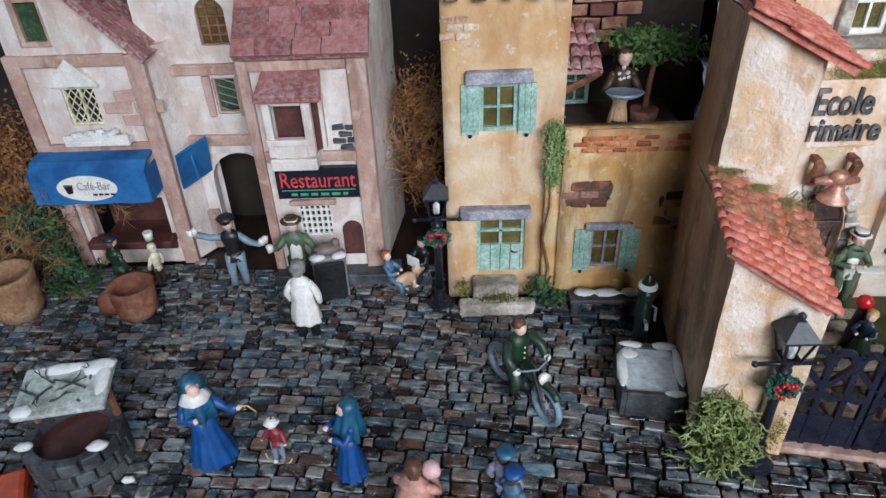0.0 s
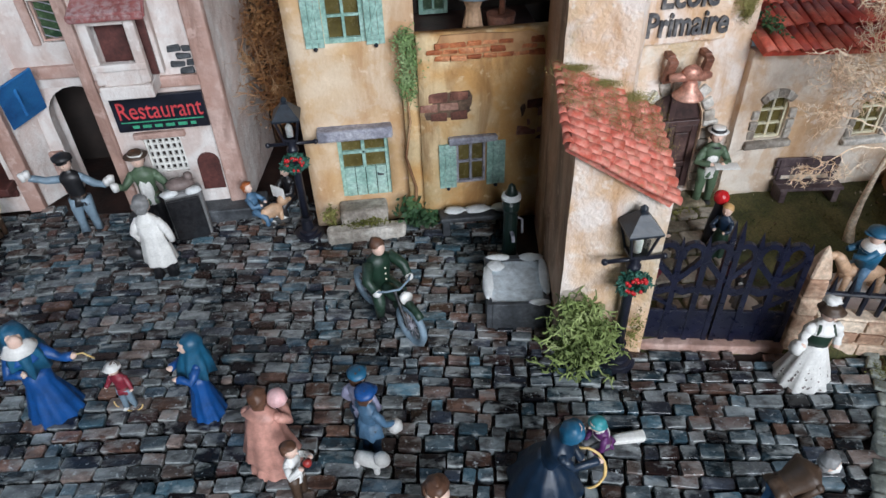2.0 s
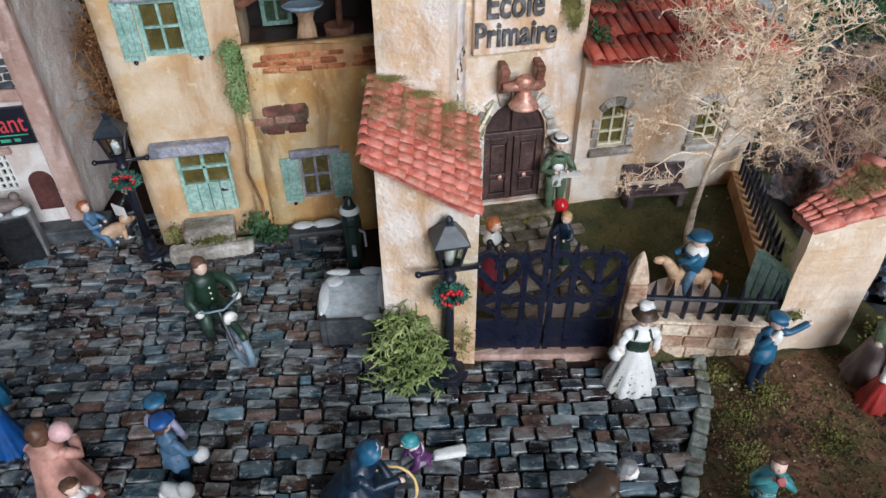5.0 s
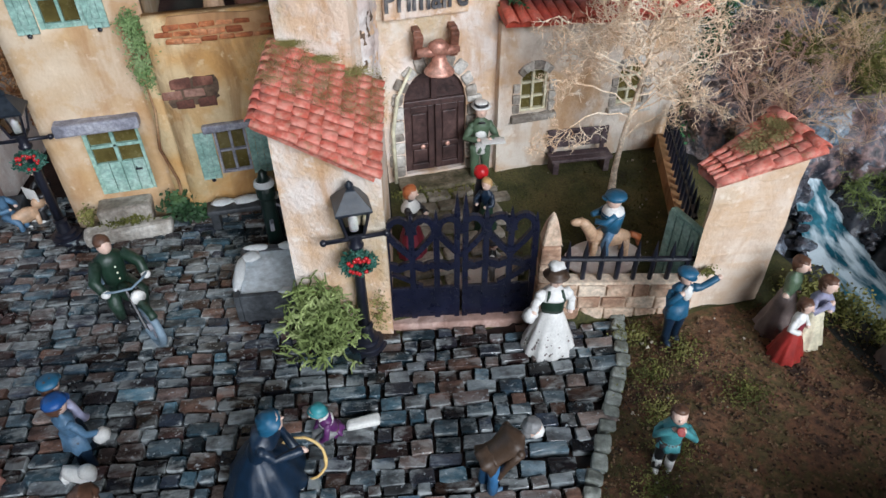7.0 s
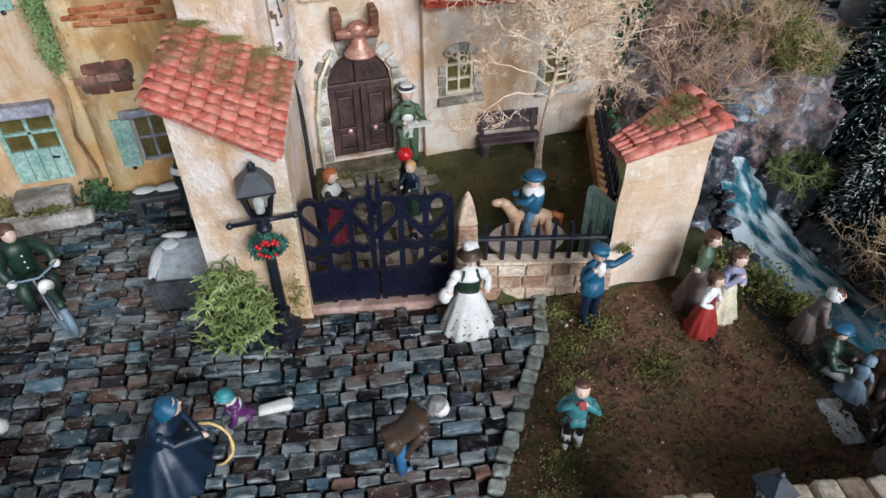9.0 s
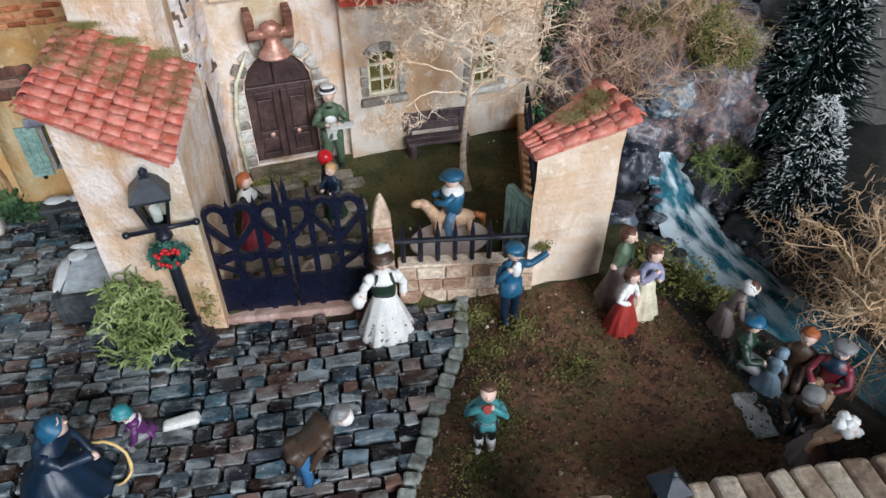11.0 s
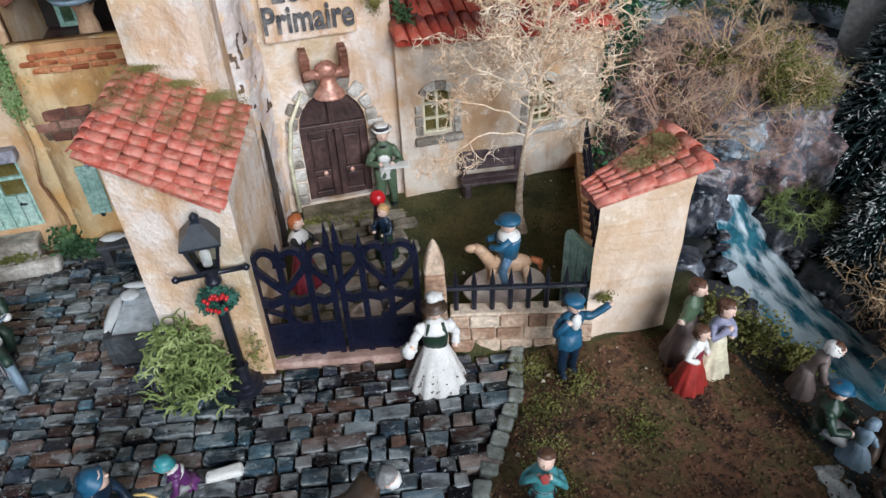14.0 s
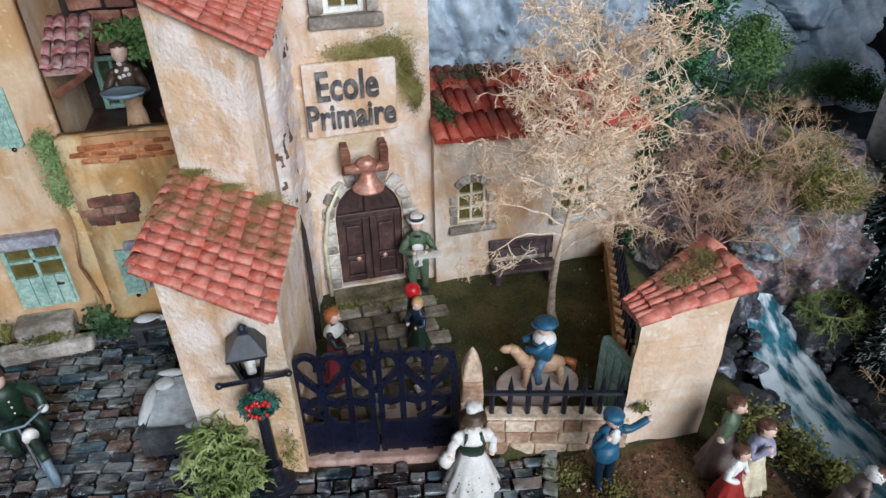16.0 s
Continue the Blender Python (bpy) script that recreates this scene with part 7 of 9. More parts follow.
# ---- figurines: one plain mesh each ----
PAL = {
    "skin": paint("fig_skin", (0.7, 0.48, 0.39), 0.5, worn=0.5, var=0.1), "white": paint("fig_white", (0.72, 0.71, 0.68), 0.5, worn=0.5, var=0.08), "black": paint("fig_black", (0.012, 0.012, 0.014), 0.4, worn=0.5),
    "blue": paint("fig_blue", (0.004, 0.062, 0.23), 0.45, worn=0.5), "navy": paint("fig_navy", (0.005, 0.018, 0.04), 0.4, worn=0.5), "midblue": paint("fig_midblue", (0.01, 0.09, 0.17), 0.45, worn=0.5), "lightblue": paint("fig_lightblue", (0.075, 0.16, 0.26), 0.5, worn=0.5),
    "green": paint("fig_green", (0.075, 0.12, 0.07), 0.5, worn=0.5), "darkgreen": paint("fig_darkgreen", (0.009, 0.03, 0.017), 0.45, worn=0.5), "brown": paint("fig_brown", (0.06, 0.034, 0.02), 0.5, worn=0.5), "hair": paint("fig_hair", (0.1, 0.045, 0.025), 0.5, worn=0.5),
    "red": paint("fig_red", (0.3, 0.025, 0.02), 0.45, worn=0.5), "redhair": paint("fig_redhair", (0.35, 0.1, 0.03), 0.5, worn=0.5), "blonde": paint("fig_blonde", (0.48, 0.29, 0.12), 0.5, worn=0.5), "grey": paint("fig_grey", (0.2, 0.2, 0.2), 0.5, worn=0.5), "bluegrey": paint("fig_bluegrey", (0.17, 0.24, 0.3), 0.5, worn=0.5),
    "pink": paint("fig_pink", (0.5, 0.25, 0.2), 0.5, worn=0.5), "baby": paint("fig_baby_pink", (0.68, 0.4, 0.4), 0.5, worn=0.5), "teal": paint("fig_teal", (0.03, 0.22, 0.24), 0.45, worn=0.5), "turq": paint("fig_turquoise", (0.06, 0.26, 0.28), 0.45, worn=0.5), "purple": paint("fig_purple", (0.1, 0.02, 0.11), 0.45, worn=0.5),
    "tan": paint("fig_tan", (0.5, 0.32, 0.2), 0.5, worn=0.5), "straw": paint("fig_straw", (0.68, 0.62, 0.45), 0.5, worn=0.5), "yellow": paint("fig_hoop_yellow", (0.66, 0.44, 0.17), 0.45, worn=0.5), "jeans": paint("fig_jeans", (0.03, 0.13, 0.28), 0.5, worn=0.5), "taupe": paint("fig_taupe", (0.16, 0.12, 0.11), 0.55, worn=0.5), "lilac": paint("fig_lilac", (0.3, 0.3, 0.42), 0.5, worn=0.5), "wine": paint("fig_wine", (0.2, 0.02, 0.035), 0.45, worn=0.5),
}
HUES = list(PAL)
MATS = [PAL[k] for k in HUES]
IX = {k: i for i, k in enumerate(HUES)}


def figurine(label, x, y, z, rz, h, lower, torso, hair="hair", hat=None, arms=(), lean=0.0, seat=0.0, apron=None, extras=None, wide=1.0, collar=None, head_turn=0.0, tilt=0.0, name="figurine", group="village figurines"):
    """A painted figurine, 6.5 units high before scaling, that faces its own -y. lower: ('legs', colour, shoe) or ('skirt', colour, width). arms: (side, elbow, wrist, sleeve)."""
    bm = B()
    wide = 0.95 + (wide - 1) * 0.6
    hip, neck = 2.9, 5.1
    if lower[0] == "legs":
        for s in (-1, 1):
            foot = (s * 0.42, -seat * 1.6 + (0.12 if s > 0 else -0.1), 0.2)
            knee = (s * 0.4, -seat * 1.5 - 0.08, 1.6 - 0.4 * seat)
            hp = (s * 0.32, 0, hip - 1.3 * seat)
            tube(bm, [foot, Vector(foot).lerp(Vector(knee), 0.55), knee, Vector(knee).lerp(Vector(hp), 0.5), hp], [0.3, 0.27, 0.32, 0.38, 0.44], 12, IX[lower[1]])
            blob(bm, foot[0], foot[1] - 0.2, 0.15, 0.24, 0.46, 0.18, IX[lower[2]])
        base = hip - 1.3 * seat
    else:
        w = lower[2]
        lathe(bm, [(0.9 * w, 0.0), (1.6 * w, 0.04), (1.62 * w, 0.16), (1.5 * w, 0.6), (1.3 * w, 1.2), (1.1 * w, 1.8), (0.9 * w, 2.4), (0.68, 2.95), (0.5, 3.3)], 44, IX[lower[1]], sy=0.85, wave=(11, 0.075))
        base = hip - 0.1
    up = pose(0, 0, 0, lean, 0, 0)
    T = Matrix.Translation((0, 0, base)) @ up
    n = neck - hip
    lathe(bm, [(0.5 * wide, 0.0), (0.56 * wide, 0.2), (0.55 * wide, 0.6), (0.66 * wide, 1.1), (0.74 * wide, 1.5), (0.7 * wide, 1.72), (0.46, 1.95), (0.24, 2.1), (0.2, n + 0.15)], 22, IX[torso], sy=0.68, m=T)
    if lower[0] == "legs":
        lathe(bm, [(0.56 * wide, -0.5), (0.66 * wide, -0.47), (0.64 * wide, -0.2), (0.52 * wide, 0.25)], 26, IX[torso], sy=0.8, m=T, wave=(6, 0.05))
        lathe(bm, [(0.57 * wide, 0.1), (0.59 * wide, 0.17), (0.57 * wide, 0.26)], 18, IX["brown"], sy=0.7, m=T)
    if apron:
        lathe(bm, [(0.3, -0.6), (0.42, -0.5), (0.4, 1.0), (0.26, 1.7)], 12, IX[apron], y=-0.3, sy=0.5, m=T)
    if collar:
        lathe(bm, [(0.86, 1.38), (0.8, 1.5), (0.6, 1.8), (0.34, 2.08)], 22, IX[collar], sy=0.8, m=T, wave=(8, 0.05))
    H = T @ Matrix.Translation((0, -0.08, n + (0.5 if h > 4.5 else 0.56))) @ pose(0, 0, 0, 0, 0, head_turn) @ pose(0, 0, 0, tilt, 0, 0) @ Matrix.Scale(0.78 if h > 4.5 else 0.88, 4)
    lathe(bm, [(0.12, -0.66), (0.34, -0.58), (0.5, -0.25), (0.56, 0.1), (0.52, 0.4), (0.3, 0.62), (0.05, 0.68)], 16, IX["skin"], sy=1.08, m=H)
    blob(bm, 0, -0.6, -0.08, 0.1, 0.15, 0.13, IX["skin"], 6, 5, m=H)
    if hair:
        blob(bm, 0, 0.16, 0.2, 0.62, 0.58, 0.58, IX[hair], 16, 12, 0.25, m=H)
        blob(bm, 0, 0.34, -0.15, 0.5, 0.4, 0.55, IX[hair], 12, 9, 0.25, m=H)
        if not hat:
            blob(bm, 0, 0.02, 0.46, 0.55, 0.56, 0.32, IX[hair], 12, 9, 0.25, m=H)
    if hat:
        kind, c = hat[:2]
        if kind == "cap":
            lathe(bm, [(0.62, 0.22), (0.8, 0.38), (0.78, 0.55), (0.5, 0.74), (0.1, 0.8)], 18, IX[c], y=0.06, m=H, wave=(5, 0.04))
            blob(bm, 0, -0.6, 0.27, 0.46, 0.32, 0.06, IX[c], m=H)
        elif kind == "brim":
            lathe(bm, [(0.9, 0.3), (0.93, 0.36), (0.6, 0.43), (0.55, 0.66), (0.42, 0.74)], 22, IX[c], m=H)
            if len(hat) > 2:
                lathe(bm, [(0.615, 0.44), (0.6, 0.56)], 22, IX[hat[2]], m=H)
        elif kind == "boater":
            lathe(bm, [(0.4, 0.38), (0.88, 0.4), (0.9, 0.45), (0.58, 0.47), (0.56, 0.8), (0.52, 0.84), (0.05, 0.86)], 24, IX[c], m=H)
            lathe(bm, [(0.63, 0.46), (0.63, 0.72), (0.55, 0.73)], 24, IX[hat[2]], m=H)
        elif kind == "bowl":
            lathe(bm, [(0.86, 0.12), (0.9, 0.2), (0.72, 0.3), (0.68, 0.6), (0.46, 0.86), (0.1, 0.94)], 22, IX[c], y=0.14, m=H @ pose(0, 0, 0, -14, 0, 0))
        elif kind == "bonnet":
            lathe(bm, [(0.7, -0.25), (0.66, -0.1), (0.66, 0.25), (0.5, 0.6), (0.1, 0.76)], 22, IX[c], y=0.22, m=H @ pose(0, 0, 0, -18, 0, 0), wave=(9, 0.1))
        elif kind == "veil":
            lathe(bm, [(1.15, -2.6), (1.05, -1.5), (0.85, -0.6), (0.74, 0.0), (0.76, 0.35), (0.55, 0.75), (0.1, 0.88)], 24, IX[c], y=0.26, m=H, wave=(7, 0.08))
            if len(hat) > 2:
                lathe(bm, [(1.0, -0.3), (1.04, -0.26), (0.78, 0.1), (0.6, 0.34)], 24, IX[hat[2]], sy=0.85, m=H @ Matrix.Translation((0, -0.3, -0.42)) @ pose(0, 0, 0, 8, 0, 0)), lathe(bm, [(0.4, -1.0), (0.55, -0.8), (0.5, -0.5), (0.4, -0.3)], 16, IX[hat[2]], y=-0.22, sy=0.6, m=H)
                blob(bm, 0, -0.52, 0.1, 0.42, 0.36, 0.5, IX["skin"], 12, 9, m=H)
    for s, elbow, wrist, sleeve in arms:
        sh = T @ Vector((s * 0.66 * wide, 0, 1.55))
        e, w = T @ Vector(elbow), T @ Vector(wrist)
        tube(bm, [sh, sh.lerp(e, 0.5), e, e.lerp(w, 0.5), e.lerp(w, 0.88), w], [0.25, 0.27, 0.23, 0.22, 0.24, 0.15], 11, IX[sleeve])
        blob(bm, sh.x, sh.y, sh.z, 0.27, 0.27, 0.26, IX[sleeve], 10, 8)
        blob(bm, w.x, w.y, w.z, 0.18, 0.2, 0.16, IX["skin"], 8, 6, 0.3)
    if extras:
        extras(bm, T)
    off = Vector((x, y, h))
    for v in bm.verts:
        v.co += 0.07 * Vector((noise.noise(v.co * 1.9 + off), noise.noise(v.co * 1.9 - off), 0.4 * noise.noise(v.co * 2.3))) + 0.06 * Vector((noise.noise(v.co * 4.3 - off), noise.noise(v.co * 4.3 + off), 0.3 * noise.noise(v.co * 3.7)))
    tall = max(v.co.z for v in bm.verts) if not seat and 0 <= lean < 15 else 6.5
    bmesh.ops.scale(bm, vec=(h / tall,) * 3, verts=bm.verts)
    return single(name, bm, MATS, x, y, z, rz, label=label, category="figurine", group=group, smooth=True)


def mugs(*spots, c="white"):
    def add(bm, T):
        for p in spots:
            q = T @ Vector(p)
            lathe(bm, [(0.2, 0), (0.24, 0.42), (0.14, 0.52)], 12, IX[c], q.x, q.y, q.z)
    return add


DOWN = lambda s, c: (s, (s * 1.05, 0.05, 0.75), (s * 0.95, -0.35, -0.1), c)
figurine("waiter figurine with outspread arms and white mugs, blue shirt", -10.0, 44.2, 0, 8, 6.0, ("legs", "bluegrey", "black"), "black", "black", ("cap", "black"), [(-1, (-1.4, -0.2, 1.7), (-2.3, -0.4, 2.2), "bluegrey"), (1, (1.35, -0.3, 1.0), (2.1, -0.5, 0.9), "bluegrey")], extras=mugs((-2.5, -0.5, 2.1), (-2.15, -0.6, 2.3), (2.2, -0.6, 0.9), (2.45, -0.5, 1.0)))
figurine("innkeeper figurine in green jacket, white apron and hat", -5.4, 43.6, 0, 5, 6.2, ("legs", "black", "black"), "green", "hair", ("brim", "brown", "white"), [(-1, (-1.25, -0.3, 0.9), (-1.5, -0.8, 1.3), "green"), (1, (1.2, 0, 0.7), (1.3, -0.5, 0.1), "green")], apron="white", extras=mugs((-1.6, -0.9, 1.1)), wide=1.1)


def bag(bm, T):
    q = T @ Vector((-1.15, 0.0, -1.3))
    blob(bm, q.x, q.y, q.z, 0.7, 0.35, 0.5, IX["black"], 10, 7)


figurine("man figurine in white coat seen with black bag", -4.1, 38.5, 0, 172, 6.0, ("legs", "black", "black"), "white", "grey", None, [DOWN(-1, "white"), DOWN(1, "white")], wide=1.0, extras=lambda bm, T: (lathe(bm, [(0.98, -1.5), (1.0, -1.4), (0.86, -0.4), (0.7, 0.4), (0.74, 1.4)], 30, IX["white"], sy=0.74, m=T, wave=(7, 0.05)), blob(bm, 1.5, -0.2, 1.9, 0.6, 0.35, 0.5, IX["black"], 10, 7), tube(bm, [(1.2, -0.2, 2.2), (1.4, -0.2, 2.8), (1.7, -0.2, 2.2)], 0.07, 6, IX["black"])))


def rope(bm, T):
    pts = [(1.5 * math.cos(a), -0.2 + 0.3 * math.sin(a), 0.9 + 0.85 * math.sin(a)) for a in [math.pi + math.pi * k / 12 for k in range(13)]]
    tube(bm, pts, 0.07, 5, IX["yellow"])


figurine("nun figurine in blue habit with white brimmed wimple", -7.6, 28.9, 0, 25, 5.9, ("skirt", "blue", 0.8), "blue", None, ("veil", "midblue", "white"), [(1, (1.3, -0.4, 0.9), (1.9, -0.8, 1.0), "blue"), (-1, (-1.0, -0.4, 0.9), (-0.3, -0.8, 1.0), "blue")], wide=1.15, collar="blue", extras=lambda bm, T: tube(bm, [(1.9, -0.8, 3.85), (2.3, -1.0, 3.9), (2.7, -1.1, 3.4)], 0.05, 5, IX["yellow"]))
figurine("nun figurine in blue habit and hood turned aside", -0.1, 27.8, 0, -65, 5.4, ("skirt", "blue", 0.72), "blue", None, ("veil", "midblue"), [(1, (1.0, -0.5, 0.9), (0.5, -1.1, 1.1), "blue"), (-1, (-1.0, -0.5, 0.9), (-0.4, -1.2, 1.2), "blue")], wide=1.05, lean=-4)
figurine("child figurine in red jacket and white hat skipping rope", -4.0, 28.6, 0, -15, 3.2, ("legs", "bluegrey", "white"), "wine", "hair", ("brim", "white"), [(-1, (-1.1, -0.2, 0.8), (-1.3, -0.5, 0.5), "wine"), (1, (1.1, -0.2, 0.8), (1.3, -0.5, 0.5), "wine")], extras=rope, wide=1.2)
figurine("seated child figurine in light blue with ginger hair", 1.0, 43.4, 0, 60, 4.0, ("legs", "lightblue", "white"), "lightblue", "redhair", None, [(-1, (-0.9, -0.7, 0.8), (-0.4, -1.3, 0.8), "lightblue"), (1, (0.9, -0.7, 0.8), (0.4, -1.3, 0.8), "lightblue")], seat=0.9, lean=-12)
figurine("seated figurine in dark clothes with a white paper", 3.2, 44.6, 0, -40, 4.6, ("legs", "black", "white"), "black", "black", None, [(-1, (-0.9, -0.7, 0.8), (-0.4, -1.3, 0.8), "black"), (1, (0.9, -0.7, 0.8), (0.4, -1.3, 0.8), "black")], seat=0.9, extras=lambda bm, T: box(bm, -0.8, 0.8, -1.5, -1.35, 2.2, 3.4, 0.04, IX["white"]))
bm = B()
blob(bm, 0, 0, 0.9, 0.9, 0.4, 0.5, rough=0.2), blob(bm, 0.9, 0, 1.4, 0.42, 0.36, 0.4)
for a, b in ((-0.6, -0.2), (-0.6, 0.2), (0.5, -0.2), (0.5, 0.2)):
    tube(bm, [(a, b, 0), (a, b, 0.8)], [0.13, 0.18], 6)
blob(bm, 1.25, 0, 1.3, 0.25, 0.2, 0.18)
single("dog_figurine", bm, PAL["tan"], 2.0, 43.3, 0, 30, label="small tan dog figurine beside the seated child", category="figurine", smooth=True)
bm = B()
blob(bm, 0, 0, 0.65, 0.75, 0.36, 0.4, rough=0.2), blob(bm, -0.7, 0, 1.05, 0.4, 0.34, 0.38)
for a, b in ((-0.5, -0.2), (-0.5, 0.2), (0.5, -0.2), (0.5, 0.2)):
    tube(bm, [(a, b, 0), (a, b, 0.6)], [0.13, 0.16], 6)
single("dog_figurine", bm, PAL["white"], 7.6, 23.4, 0, 150, label="small white dog figurine on the cobbles", category="figurine", smooth=True)
figurine("woman figurine in pink coat carrying a baby", 3.4, 24.2, 0, 160, 5.2, ("skirt", "pink", 0.85), "pink", "hair", None, [(-1, (-1.2, -0.4, 0.9), (-0.6, -1.0, 1.2), "pink"), (1, (1.2, -0.4, 0.9), (0.6, -1.0, 1.2), "pink")], wide=1.45, head_turn=35, extras=lambda bm, T: (blob(bm, -0.9, -0.35, 5.4, 0.5, 0.5, 0.52, IX["baby"]), lathe(bm, [(1.45, 0.5), (1.5, 0.6), (1.3, 1.4), (1.1, 2.2), (0.95, 3.0), (0.78, 3.6), (0.45, 4.2)], 40, IX["pink"], sy=0.8, z=0.7, wave=(9, 0.09))))
figurine("child figurine in white shirt with brown hair", 4.6, 22.4, 0, 60, 3.9, ("legs", "brown", "brown"), "white", "hair", None, [(-1, (-1.0, -0.5, 1.2), (-0.5, -1.1, 1.9), "white"), (1, (1.0, -0.5, 1.2), (0.5, -1.2, 1.9), "white")], extras=lambda bm, T: blob(bm, 0, -1.3, 4.9, 0.3, 0.3, 0.3, IX["red"]))
figurine("boy figurine in blue cap and mauve jacket", 7.5, 25.2, 0, 150, 4.6, ("legs", "navy", "black"), "lilac", "hair", ("cap", "midblue"), [DOWN(-1, "lilac"), DOWN(1, "lilac")])
figurine("boy figurine in blue cap and light blue coat", 7.8, 24.3, 0, 130, 4.4, ("legs", "navy", "brown"), "lightblue", "hair", ("cap", "blue"), [(1, (1.2, -0.2, 0.7), (1.2, -0.8, 0.2), "lightblue"), (-1, (-1.2, -0.3, 0.7), (-1.3, -0.9, 0.3), "lightblue")], wide=1.2, extras=lambda bm, T: (blob(bm, -1.4, -1.0, 2.9, 0.45, 0.5, 0.5, IX["white"], rough=0.2), lathe(bm, [(0.88, -0.9), (0.92, -0.8), (0.74, 0.4)], 18, IX["lightblue"], sy=0.78, m=T, wave=(6, 0.06))))
figurine("man figurine with brown hair and dark brown coat", 10.2, 18.4, 0, 10, 6.3, ("legs", "black", "black"), "brown", "hair", None, [DOWN(-1, "brown"), DOWN(1, "brown")])


def hoop(bm, T):
    pts = [(0.55 + 1.3 * math.sin(a) * 0.35, -1.9 + 1.25 * math.cos(a), 1.35 + 1.25 * math.sin(a)) for a in [2 * math.pi * k / 28 for k in range(29)]]
    tube(bm, pts, 0.075, 6, IX["yellow"])


figurine("crouching figurine in navy cloak and blue hat holding a hoop", 15.1, 21.3, 0, 75, 5.2, ("skirt", "navy", 1.5), "navy", "hair", ("bowl", "midblue"), [(1, (1.0, -0.9, 0.7), (0.5, -1.9, 0.2), "navy"), (-1, (-1.0, -0.8, 1.2), (-0.5, -1.9, 1.9), "navy")], lean=24, tilt=-42, head_turn=25, wide=1.8, extras=hoop)
figurine("kneeling child figurine in purple jacket and teal cap", 18.2, 22.7, 0, -80, 3.5, ("legs", "grey", "grey"), "purple", "blonde", ("bowl", "teal"), [(1, (1.0, -0.7, 0.7), (0.6, -1.4, 0.2), "purple"), (-1, (-1.0, -0.7, 0.7), (-0.6, -1.4, 0.2), "purple")], lean=24, seat=0.95, tilt=-20, wide=1.4, collar="white")
bm = B()
box(bm, -0.75, 0.75, -0.24, 0.24, 0, 0.42, 0.14, jitter=0.08)
single("white_stone", bm, M_white_paint, 19.45, 23.0, 0.15, -4, label="loose white painted stone on the cobbles", category="stone")
figurine("bending man figurine in brown jacket and blue jeans", 23.9, 18.7, 0, 95, 4.9, ("legs", "jeans", "lightblue"), "brown", "grey", None, [(-1, (-0.7, -0.6, 0.4), (-0.5, -1.2, -0.4), "brown"), (1, (0.7, -0.6, 0.4), (0.5, -1.2, -0.4), "brown")], lean=58, tilt=-45, wide=1.6, extras=lambda bm, T: blob(bm, *(T @ Vector((0, -0.35, 2.75))), 0.5, 0.5, 0.5, IX["white"]))
figurine("boy figurine in turquoise jumper drinking from a red cup", 31.0, 17.4, 0.45, -25, 4.0, ("legs", "black", "white"), "turq", "hair", None, [(-1, (-1.15, -0.6, 1.35), (-0.3, -0.85, 2.3), "turq"), (1, (1.15, -0.6, 1.35), (0.3, -0.85, 2.3), "turq")], wide=1.35, tilt=-16, extras=lambda bm, T: (lathe(bm, [(0.2, 0), (0.26, 0.5), (0.2, 0.5)], 10, IX["red"], m=T @ Matrix.Translation((0, -0.95, 2.35)) @ pose(0, 0, 0, 40, 0, 0)), [tube(bm, [(s * 0.41, -0.02, 0.35), (s * 0.4, -0.06, 1.3)], 0.33, 12, IX["white"]) for s in (-1, 1)]))


def dots(bm, T):
    r = random.Random(8)
    for k in range(90):
        a, zz = r.uniform(math.pi, 2 * math.pi), r.uniform(0.3, 2.4)
        q = 1.66 - 0.36 * zz
        blob(bm, q * math.cos(a), 0.87 * q * math.sin(a), zz, 0.065, 0.065, 0.065, IX["taupe"], 4, 3)
    blob(bm, -1.55, -0.7, 3.5, 0.42, 0.4, 0.5, IX["white"], rough=0.25)


figurine("woman figurine in white dotted dress, dark bodice and hat", 29.2, 25.4, 0, -5, 5.3, ("skirt", "white", 1.0), "white", "brown", ("brim", "brown"), [(-1, (-1.15, -0.3, 1.1), (-1.4, -0.8, 1.0), "white"), (1, (1.15, 0, 0.9), (1.0, -0.3, 0.3), "white")], extras=lambda bm, T: (dots(bm, T), blob(bm, -0.8, -0.08, 4.3, 0.34, 0.32, 0.4, IX["white"], rough=0.2), blob(bm, 0.8, -0.05, 4.25, 0.34, 0.32, 0.4, IX["white"], rough=0.2), lathe(bm, [(0.62, 3.05), (0.7, 3.5), (0.76, 4.0), (0.72, 4.3)], 22, IX["darkgreen"], y=-0.02, sy=0.78), [tube(bm, [(s * 0.5, -0.48, 4.1), (s * 0.4, -0.4, 4.45), (s * 0.34, -0.2, 4.7)], 0.11, 7, IX["darkgreen"]) for s in (-1, 1)], blob(bm, 0.1, 0.22, 6.12, 0.46, 0.4, 0.24, IX["white"], 12, 9, rough=0.4)), collar="white")
figurine("boy figurine in blue suit with raised arm and cap", 34.95, 23.8, 0.5, 5, 4.6, ("legs", "navy", "navy"), "midblue", "hair", ("cap", "midblue"), [(1, (1.3, -0.2, 1.5), (2.3, -0.4, 2.2), "midblue"), (-1, (-1.3, -0.5, 1.2), (-0.6, -0.7, 2.0), "midblue")], wide=1.2, extras=lambda bm, T: (blob(bm, 0, -0.5, 4.6, 0.35, 0.3, 0.6, IX["white"]), lathe(bm, [(0.8, -0.6), (0.82, -0.5), (0.7, 0.5)], 18, IX["midblue"], sy=0.76, m=T, wave=(6, 0.05))))
